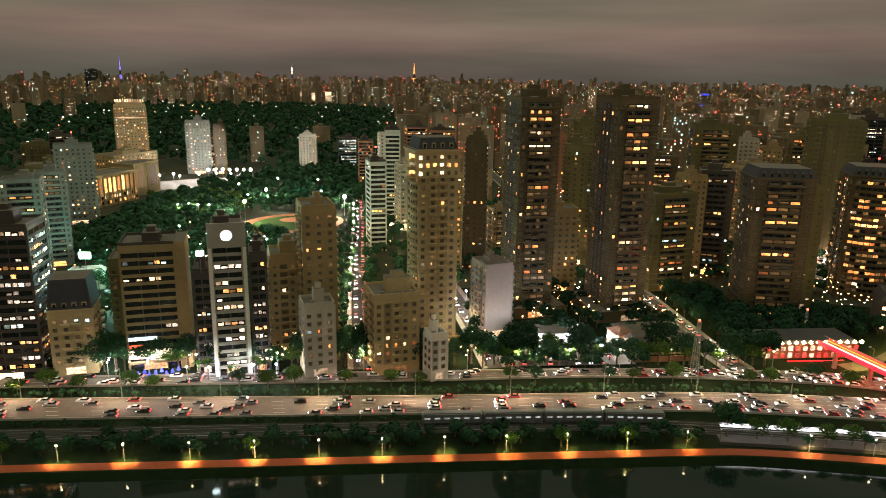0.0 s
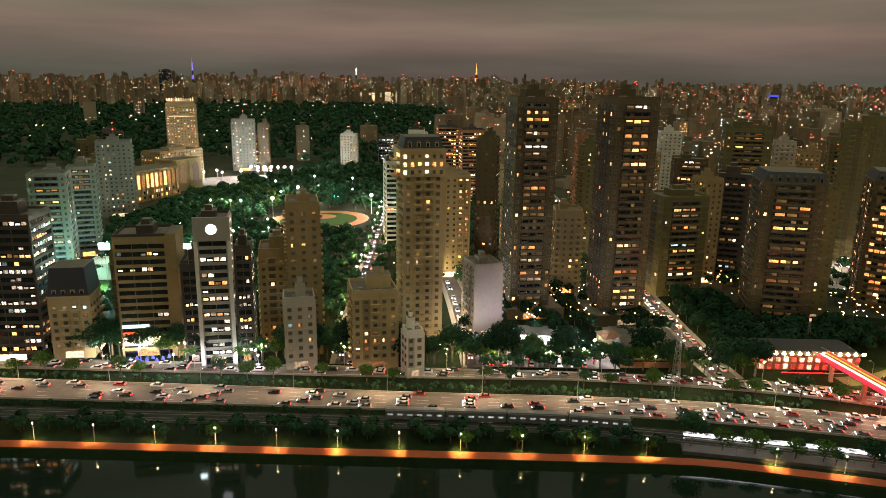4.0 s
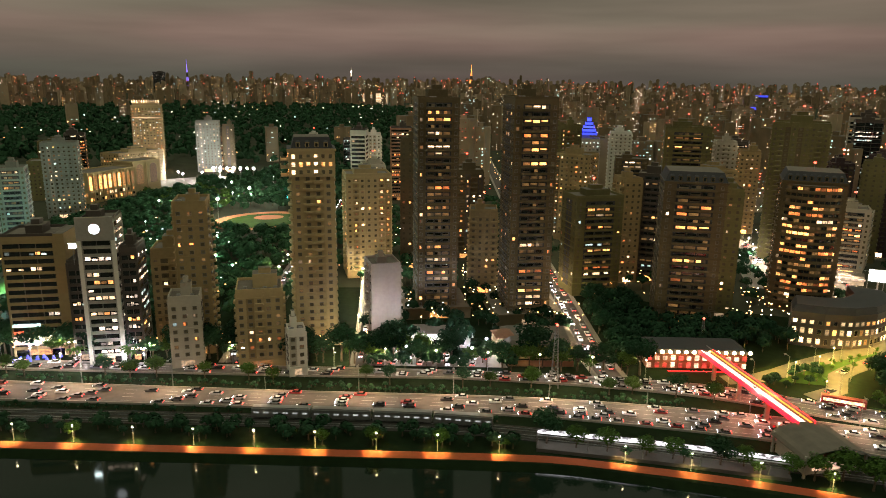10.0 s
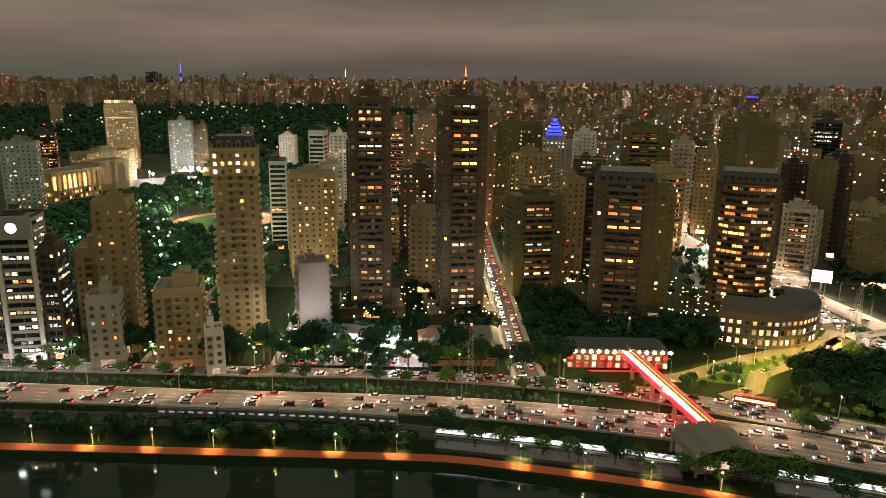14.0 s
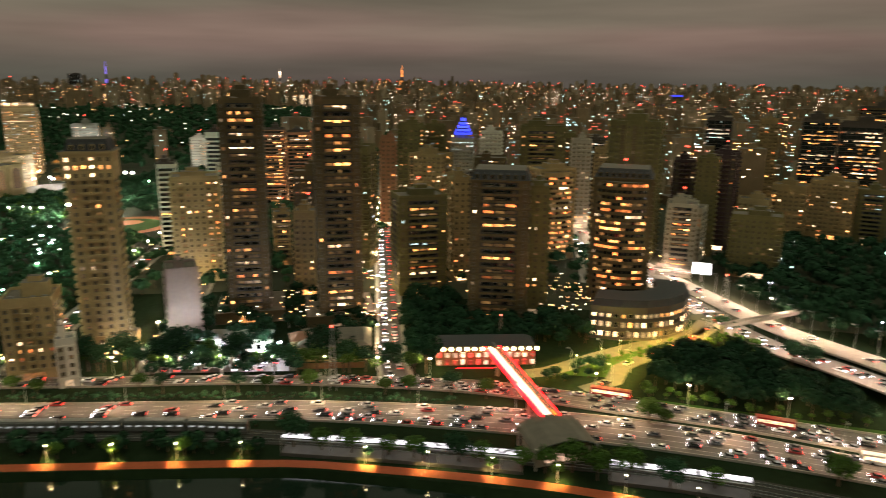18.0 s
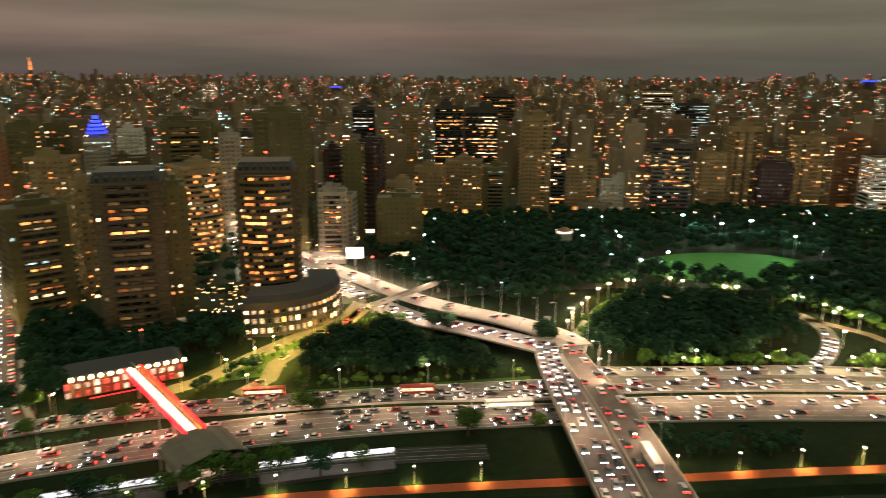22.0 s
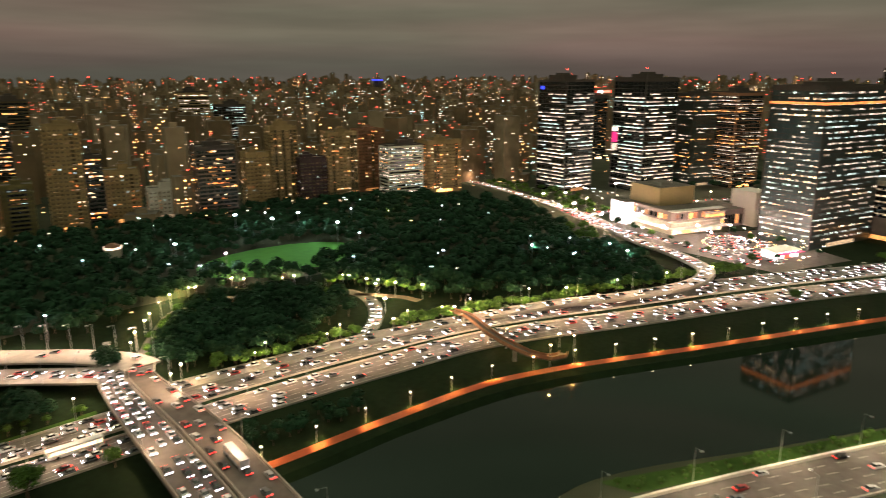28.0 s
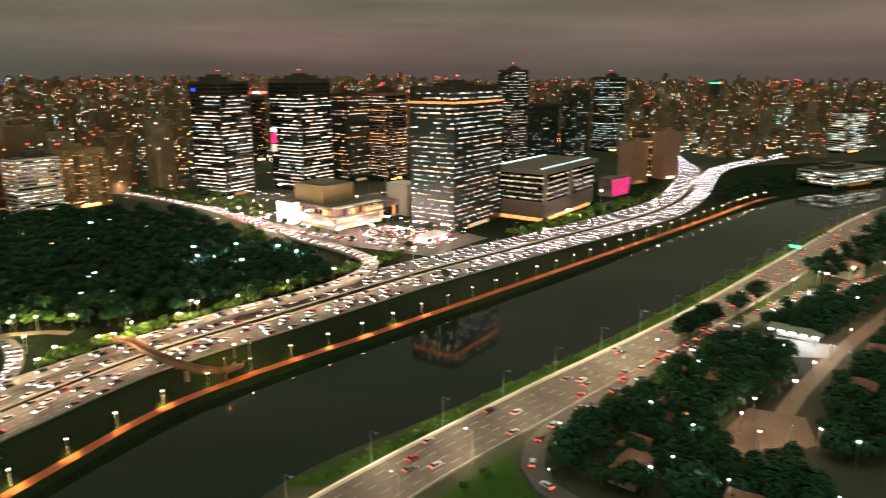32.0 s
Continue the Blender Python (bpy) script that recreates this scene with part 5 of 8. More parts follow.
tower("long low white-lit depot hall", (838, -432), (884, -512), 40, 17, "bands", WHITE, 1.0, "cool", seed=85, name="depot_hall")

# ---- trees ----
def tree_meshes(seed, height, radius, leaves, leaf):
    """A tapered trunk with limbs, and a crown of many bent leaf sprays in uneven lobes."""
    rnd = random.Random(seed)
    t = Build()
    fork = height * 0.34
    t.tube((0, 0, -0.3), (0.1, 0, fork), 0.034 * height, 0.022 * height, BARK, 6)
    lobes = []
    for k in range(5):
        a = k * 1.256 + rnd.uniform(-0.4, 0.4)
        r = radius * rnd.uniform(0.35, 0.62)
        z = height * rnd.uniform(0.55, 0.78)
        t.tube((0.1, 0, fork - 0.3), (r * math.cos(a), r * math.sin(a), z), 0.013 * height, 0.005 * height, BARK, 5)
        lobes.append((r * math.cos(a), r * math.sin(a), z, radius * rnd.uniform(0.42, 0.62)))
    lobes.append((0, 0, height * 0.82, radius * 0.55))
    c = Build()
    for i in range(leaves):
        x, y, z, r = lobes[rnd.randrange(len(lobes))]
        v = Vector((rnd.gauss(0, 1), rnd.gauss(0, 1), rnd.gauss(0, 0.8))).normalized()
        p = Vector((x, y, z)) + Vector((v.x, v.y, v.z * 0.75)) * r * rnd.uniform(0.55, 1.08)
        n = (v + Vector((rnd.uniform(-0.7, 0.7), rnd.uniform(-0.7, 0.7), rnd.uniform(0.0, 0.9)))).normalized()
        u = n.orthogonal().normalized()
        u.rotate(Matrix.Rotation(rnd.uniform(0, 6.28), 3, n))
        w = n.cross(u)
        s = rnd.uniform(0.4, 1.0) * radius * 0.125
        q = [p - u * s, p - w * s * 0.7 + n * s * 0.25, p + u * s, p + w * s * 0.7 + n * s * 0.25]
        c.face((q[0], q[1], q[2]), leaf)
        c.face((q[0], q[2], q[3]), leaf)
    return t.mesh("trunk"), c.mesh("crown")


TREE_KINDS = [tree_meshes(31 + k, h, r, n, lf) for k, (h, r, n, lf) in enumerate(((9, 4.2, 1150, LEAF), (11, 4.6, 1250, LEAF3), (7, 3.4, 950, LEAF), (12, 5.4, 1400, LEAF2), (8, 3.0, 850, LEAF3)))]
TREE_LABELS = ("round street tree with loose green crown", "tall dark-leaved street tree", "small bushy green tree", "broad dark-crowned old tree", "slender young street tree")


def palm_meshes(seed):
    rnd = random.Random(seed)
    t = Build()
    t.tube((0, 0, -0.3), (0.2, 0.1, 6.5), 0.24, 0.16, BARK, 7)
    c = Build()
    for k in range(16):
        a = k * 2.39996
        up = rnd.uniform(0.1, 1.0)
        p, d = Vector((0.2, 0.1, 6.5)), Vector((math.cos(a), math.sin(a), up))
        for s in range(5):
            q = p + d * 0.62
            w = Vector((-math.sin(a), math.cos(a), -0.3)) * (0.42 - 0.06 * s)
            c.face((p - w, p + Vector((0, 0, 0.1)), q + Vector((0, 0, 0.1)), q - w * 0.8), LEAF)
            c.face((p + Vector((0, 0, 0.1)), p + w, q + w * 0.8, q + Vector((0, 0, 0.1))), LEAF)
            p, d = q, (d + Vector((0, 0, -0.38))).normalized()
    return t.mesh("trunk"), c.mesh("crown")


TREE_KINDS.append(palm_meshes(3))
TRND = random.Random(11)


def tree(x, y, kind=None, scale=None):
    k = TRND.randrange(5) if kind is None else kind
    s = scale or TRND.uniform(0.8, 1.2)
    if k < 5:
        root = thing("tree", pose(x, y, 0, 0, 0, TRND.uniform(0, 360)) @ Matrix.Diagonal((s, s, s * TRND.uniform(0.9, 1.15), 1)), TREE_LABELS[k], "tree", "street trees")
    else:
        root = thing("palm_tree", pose(x, y, 0, 0, 0, TRND.uniform(0, 360)) @ Matrix.Diagonal((s, s, s, 1)), "slim palm tree with drooping fronds", "palm", "street trees")
    part("trunk", TREE_KINDS[k][0], root)
    part("crown", TREE_KINDS[k][1], root)


def row_of_trees(line, off, step, jitter, x0=-200, x1=700, skip=0.1, kinds=None, size=(0.8, 1.2)):
    ln = offset_line(line, off)
    acc = 0
    for p, q in zip(ln, ln[1:]):
        L = (q - p).length
        while acc < L:
            u = p.lerp(q, acc / L)
            if x0 < u.x < x1 and TRND.random() > skip:
                tree(u.x + TRND.uniform(-jitter, jitter), u.y + TRND.uniform(-jitter, jitter), None if kinds is None else TRND.choice(kinds), TRND.uniform(*size))
            acc += step * TRND.uniform(0.7, 1.3)
        acc -= L


row_of_trees(LOC[1], 6.4, 4.9, 1.6, -165, 150, 0.1, (0, 2, 4, 1, 1, 3), (0.95, 1.35))
row_of_trees(LOC[1], 9.0, 9, 2.0, -45, 128, 0.3, (1, 3, 0), (1.1, 1.5))
row_of_trees([p.lerp(q, 0.5) for p, q in zip(EXP[1], LOC[0])], 1.5, 9, 2.2, -165, 175, 0.3, (0, 2, 4, 2))
row_of_trees(RAIL, -7, 9, 1.5, 100, 235, 0.3, (1, 2, 0))
for x, y in ((-70, 246), (-67, 245.5), (-49, 246.5), (-46, 246), (-58, 244), (18, 247), (36, 252)):
    tree(x, y, 5)
for x, y, k in ((300, 246, 3), (296, 252, 1), (328, 212, 3), (331, 218, 3), (285, 291, 4), (288, 286, 4), (262, 167, 0), (283, 158, 2), (221, 206, 0), (226, 204, 2), (535, -28, 0)):
    tree(x, y, k)

# woods and gardens, in one sheet of crowns each
def wood(name, label, poly, spacing, heights, leaves, seed, holes=(), leaf=LEAF2, lump=0.35, zone=None):
    rnd = random.Random(seed)
    xs, ys = [p[0] for p in poly], [p[1] for p in poly]

    def inside(x, y, pg):
        c = False
        for i in range(len(pg)):
            (x1, y1), (x2, y2) = pg[i], pg[i - 1]
            if (y1 > y) != (y2 > y) and x < (x2 - x1) * (y - y1) / (y2 - y1) + x1:
                c = not c
        return c

    V, F, K = [], [], []
    nx, ny = int((max(xs) - min(xs)) / spacing) + 1, int((max(ys) - min(ys)) / spacing) + 1
    for i in range(nx):
        for j in range(ny):
            x, y = min(xs) + (i + rnd.uniform(0, 1)) * spacing, min(ys) + (j + rnd.uniform(0, 1)) * spacing
            if not inside(x, y, poly) or any(inside(x, y, h) for h in holes):
                continue
            h = rnd.uniform(*heights)
            r = h * rnd.uniform(0.36, 0.52)
            z0 = land(x, y)
            n = len(V)
            V += [(x - 0.2, y, z0), (x + 0.2, y, z0), (x, y + 0.3, z0), (x, y, z0 + h * 0.6)]
            F += [(n, n + 1, n + 3), (n + 1, n + 2, n + 3), (n + 2, n, n + 3)]
            K += [1, 1, 1]
            for q in range(leaves):
                v = Vector((rnd.gauss(0, 1), rnd.gauss(0, 1), abs(rnd.gauss(0.2, 0.8)))).normalized()
                k = rnd.uniform(0.6, 1.1)
                p = Vector((x + v.x * r * k, y + v.y * r * k, z0 + h * 0.55 + v.z * h * 0.42 * k))
                s = r * rnd.uniform(0.2, 0.46) * (60 / leaves) ** 0.5
                u = v.orthogonal().normalized()
                u.rotate(Matrix.Rotation(rnd.uniform(0, 6.28), 3, v))
                w = v.cross(u)
                n = len(V)
                V += [tuple(p - u * s), tuple(p - w * s * 0.8 - v * s * 0.3), tuple(p + u * s), tuple(p + w * s * 0.8 - v * s * 0.3)]
                F += [(n, n + 1, n + 2), (n, n + 2, n + 3)]
                K += [0, 0]
    me = bpy.data.meshes.new(name)
    me.from_pydata(V, [], F)
    me.materials.append(leaf)
    me.materials.append(BARK)
    me.polygons.foreach_set("material_index", K)
    return tagged(new(name, me), label, "trees", kind="stuff")


FIELD = [(501 + 50 * math.cos(a) * 1.0 + 14 * math.sin(a), 263 + 30 * math.sin(a) - 22 * math.cos(a)) for a in [k * math.pi / 8 for k in range(16)]]
SOUTH_HOLES = ([(340, -110), (358, -106), (378, -128), (368, -146), (348, -138)], [(356, -122), (374, -132), (408, -164), (448, -206), (494, -254), (486, -264), (438, -214), (400, -174), (368, -144)], [(452, -160), (438, -148), (418, -164), (416, -180), (430, -196)], [(302, -78), (316, -44), (344, -36), (372, -50), (384, -70), (366, -66), (344, -53), (331, -55), (318, -74)])
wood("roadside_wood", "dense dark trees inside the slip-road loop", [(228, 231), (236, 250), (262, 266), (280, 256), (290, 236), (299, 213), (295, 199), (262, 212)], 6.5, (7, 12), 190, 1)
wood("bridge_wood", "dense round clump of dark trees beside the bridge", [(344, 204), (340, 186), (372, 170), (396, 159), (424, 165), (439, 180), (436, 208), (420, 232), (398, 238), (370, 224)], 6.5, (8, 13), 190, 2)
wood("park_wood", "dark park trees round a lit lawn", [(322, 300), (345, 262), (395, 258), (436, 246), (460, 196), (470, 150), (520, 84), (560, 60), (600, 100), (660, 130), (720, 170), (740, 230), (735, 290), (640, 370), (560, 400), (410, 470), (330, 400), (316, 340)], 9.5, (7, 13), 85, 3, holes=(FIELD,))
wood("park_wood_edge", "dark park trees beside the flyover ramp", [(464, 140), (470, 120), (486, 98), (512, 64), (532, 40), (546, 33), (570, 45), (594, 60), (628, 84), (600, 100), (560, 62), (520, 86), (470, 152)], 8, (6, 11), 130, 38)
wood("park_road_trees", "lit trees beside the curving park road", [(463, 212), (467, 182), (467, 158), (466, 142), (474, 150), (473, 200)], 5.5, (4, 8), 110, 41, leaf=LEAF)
wood("market_wood", "dark trees behind the lit market hall", [(141, 252), (151, 256), (152, 273), (205, 273), (222, 280), (220, 300), (208, 304), (168, 306), (170, 344), (141, 346)], 6, (6, 10), 150, 4)
wood("club_garden", "garden trees of the sports club", [(-210, 300), (-120, 290), (-48, 292), (-20, 300), (-24, 380), (-30, 470), (-44, 470), (-60, 474), (-112, 480), (-118, 560), (-150, 640), (-200, 660), (-215, 480), (-175, 400)], 9.5, (7, 13), 75, 5, leaf=LEAF3, holes=([(-180, 314), (-138, 306), (-124, 345), (-168, 364)], [(-112, 486), (-32, 486), (-32, 566), (-112, 566)]))
wood("block_trees", "trees between the tower blocks", [(-8, 262), (8, 268), (36, 262), (36, 300), (28, 340), (60, 350), (126, 352), (127, 330), (126, 262), (100, 258), (60, 256)], 11, (6, 10), 110, 6)
wood("club_garden_north", "dark garden trees behind the running track", [(-112, 566), (-60, 566), (-30, 560), (-20, 700), (-20, 860), (-150, 840), (-140, 750), (-190, 690), (-130, 640)], 12, (8, 14), 22, 15, leaf=LEAF3)
wood("court_gardens", "dark garden trees between tower blocks", [(-8, 330), (28, 360), (120, 360), (126, 470), (124, 640), (40, 620), (-10, 560), (-14, 420)], 13, (6, 11), 50, 16, leaf=LEAF3)
wood("east_gardens", "dark garden trees between eastern towers", [(140, 380), (230, 330), (286, 350), (262, 480), (250, 620), (132, 640)], 13, (6, 11), 50, 17, leaf=LEAF3)
wood("bank_wood", "dark bushes on the river bank beside the bridge", [(290, 150), (320, 136), (352, 114), (346, 106), (318, 120), (288, 134)], 5, (3, 6), 110, 18)
# edge shrubs take the lit leaf tone where lamplight falls
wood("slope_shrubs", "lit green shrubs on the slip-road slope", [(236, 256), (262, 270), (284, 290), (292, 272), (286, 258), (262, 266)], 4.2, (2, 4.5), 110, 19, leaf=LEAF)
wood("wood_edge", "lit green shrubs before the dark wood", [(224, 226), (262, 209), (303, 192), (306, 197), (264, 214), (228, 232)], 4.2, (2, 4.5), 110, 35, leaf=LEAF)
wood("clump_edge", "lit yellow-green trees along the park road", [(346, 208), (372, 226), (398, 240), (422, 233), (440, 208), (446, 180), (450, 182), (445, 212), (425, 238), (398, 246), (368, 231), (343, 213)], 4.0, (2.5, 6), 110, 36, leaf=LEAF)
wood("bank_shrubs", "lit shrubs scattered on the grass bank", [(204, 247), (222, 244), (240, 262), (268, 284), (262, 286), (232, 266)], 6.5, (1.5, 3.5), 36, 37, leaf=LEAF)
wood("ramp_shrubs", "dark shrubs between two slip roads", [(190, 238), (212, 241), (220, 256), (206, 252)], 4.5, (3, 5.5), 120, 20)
wood("highway_hedge", "green trees along the expressway edge in the lamp-lit leaf tone", [(345, 178), (372, 163), (404, 146), (448, 112), (512, 58), (580, -2), (588, 4), (520, 68), (486, 88), (452, 122), (410, 152), (376, 172), (348, 186)], 3.9, (3.4, 6.8), 110, 21, leaf=LEAF, holes=([(394, 138), (406, 134), (426, 145), (442, 154), (434, 163), (412, 154)],))
wood("mall_garden", "trees around the bright mall and offices", [(700, 120), (760, 170), (830, 260), (860, 240), (800, 150), (730, 100)], 11, (5, 8), 70, 22, leaf=LEAF)
wood("office_garden", "trees between the office towers", [(870, 130), (960, 140), (1060, 60), (1000, -80), (900, -160), (840, -160), (900, -40), (890, 40)], 15, (5, 9), 22, 23)
wood("far_gardens", "far dark garden quarter full of trees", [(-1000, 880), (-420, 800), (-310, 880), (-90, 860), (10, 720), (60, 900), (160, 1300), (120, 2100), (-200, 2500), (-900, 2500), (-1500, 1900)], 26, (10, 18), 12, 7, leaf=LEAF3)
wood("south_wood", "dark trees on the south bank", [(318, -76), (331, -56), (345, -53), (364, -67), (392, -100), (432, -142), (462, -185), (486, -235), (470, -245), (430, -195), (392, -160), (350, -130), (300, -120), (260, -70)], 6, (6, 11), 190, 8, holes=SOUTH_HOLES)
wood("south_wood_east", "dark trees beside the southern side street", [(520, -215), (600, -300), (740, -440), (900, -600), (800, -700), (600, -500), (530, -340)], 11, (6, 11), 24, 9)
wood("south_garden", "dark gardens south of the square", [(340, -150), (400, -185), (450, -230), (480, -300), (420, -420), (330, -330), (290, -200)], 7.5, (6, 10), 110, 10, holes=SOUTH_HOLES)
wood("south_garden_east", "dark gardens between lane and side street", [(446, -196), (470, -186), (496, -226), (506, -250), (524, -300), (560, -420), (540, -430), (500, -300), (478, -250)], 7.5, (6, 10), 90, 39, holes=SOUTH_HOLES)
wood("south_blocks", "dark trees filling the blocks south of the lane", [(452, -206), (466, -214), (500, -252), (516, -300), (540, -400), (470, -420), (440, -330), (440, -250)], 7, (6, 10), 80, 56, holes=SOUTH_HOLES)
wood("lane_trees", "dark trees along the southern lane", [(336, -132), (352, -140), (384, -164), (420, -200), (452, -238), (440, -250), (410, -215), (376, -182), (338, -150)], 5.5, (6, 10), 100, 57, holes=SOUTH_HOLES)
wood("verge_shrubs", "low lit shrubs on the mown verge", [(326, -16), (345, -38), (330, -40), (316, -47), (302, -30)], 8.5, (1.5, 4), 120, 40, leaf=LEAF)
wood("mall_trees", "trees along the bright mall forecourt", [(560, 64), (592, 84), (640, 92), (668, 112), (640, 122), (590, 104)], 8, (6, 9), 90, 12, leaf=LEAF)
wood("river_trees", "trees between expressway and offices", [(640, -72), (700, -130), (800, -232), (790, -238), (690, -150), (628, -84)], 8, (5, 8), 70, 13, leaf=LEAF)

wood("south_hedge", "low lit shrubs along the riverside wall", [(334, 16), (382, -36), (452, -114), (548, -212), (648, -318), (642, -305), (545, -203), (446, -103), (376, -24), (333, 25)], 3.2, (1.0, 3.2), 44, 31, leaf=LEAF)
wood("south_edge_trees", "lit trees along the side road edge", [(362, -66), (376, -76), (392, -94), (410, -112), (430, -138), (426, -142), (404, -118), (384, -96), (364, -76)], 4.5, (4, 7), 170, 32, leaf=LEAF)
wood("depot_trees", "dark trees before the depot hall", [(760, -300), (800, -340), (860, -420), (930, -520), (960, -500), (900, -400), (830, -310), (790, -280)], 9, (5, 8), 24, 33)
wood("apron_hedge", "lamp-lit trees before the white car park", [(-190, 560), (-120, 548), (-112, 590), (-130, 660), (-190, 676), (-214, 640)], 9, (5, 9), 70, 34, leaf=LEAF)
for x, y in ((430, -124), (437, -130), (443, -136), (449, -142), (455, -147), (470, -166), (482, -181)):
    tree(x, y, 3, 1.1)
for x, y in ((448, -158), (445, -163), (490, -214), (420, -160)):
    tree(x, y, 5)

for nm_, x0_, x1_, y0_, y1_ in (("west", -13, -26, 268, 640),):
    for e_ in (-1, 1):
        wood("street_canopy", "dark leafy trees lining a side street", [(x0_ + e_ * 3.4, y0_), (x0_ + e_ * 8.5, y0_), (x1_ + e_ * 8.5, y1_), (x1_ + e_ * 3.4, y1_)], 6.0, (5, 8.5), 80, 50 + e_, leaf=LEAF3)
wood("yard_trees", "trees standing over the floodlit yard", [(40, 248), (100, 249), (98, 257), (60, 262), (42, 260)], 5.6, (5, 8.5), 110, 54)
wood("railway_trees", "dark trees between railway and cycle path", [(-260, 193.5), (-100, 193.5), (60, 193), (96, 190), (94, 197), (60, 200.5), (-100, 201.5), (-260, 202)], 4.6, (3.5, 6.0), 70, 42)
wood("roadside_bushes", "dark bushes along the expressway's outer edge", [(-260, 211.6), (-130, 210.8), (20, 209.6), (96, 207.4), (96, 209.4), (20, 212), (-130, 213.4), (-260, 214)], 2.6, (1.2, 2.4), 40, 43)
wood("median_hedge", "green hedge between the two carriageways", [(-260, 236.6), (-130, 233.5), (20, 229.6), (100, 228.2), (156, 222), (158, 225.5), (100, 232.5), (20, 234), (-130, 236.6), (-260, 240)], 2.3, (1.0, 2.6), 44, 44, leaf=LEAF3)

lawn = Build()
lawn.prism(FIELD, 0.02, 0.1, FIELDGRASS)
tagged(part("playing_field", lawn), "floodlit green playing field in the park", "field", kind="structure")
for name, lab, pts, m_ in (("bank_lawn", "grass bank beside the lamp-lit slip road", [(200, 246), (222, 242), (232, 256), (262, 276), (280, 292), (276, 300), (256, 284), (228, 268)], LAWN), ("verge", "mown verge between slip road and wood", [(222, 226), (300, 196), (306, 194), (304, 190), (232, 220)], LAWN), ("south_verge", "bright mown verge beside the riverside road", [(322, -12), (349, -40), (340, -41.5), (329, -43), (317, -51), (305, -66), (290, -40), (296, -20)], LAWN), ("roadside_grass", "mown grass between riverside road and trees", [(362, -59.5), (374, -73), (388, -89), (404, -108), (402, -112), (380, -88), (366, -72), (355, -57)], LAWN), ("river_verge", "verge between riverside wall and water in the lamp-lit grass tone", [(334, 27), (376, -21.5), (446, -100.5), (545, -200.5), (642, -303), (648, -318), (548, -214), (452, -116), (382, -38), (333, 16)], LAWN), ("median_verge", "grass strip between riverside road and side road", [(418, -106), (434, -125), (456, -149), (478, -174), (494, -192), (488, -192), (470, -170), (452, -144), (430, -122)], LAWN)):
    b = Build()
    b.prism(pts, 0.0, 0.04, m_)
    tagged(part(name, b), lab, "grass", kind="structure")

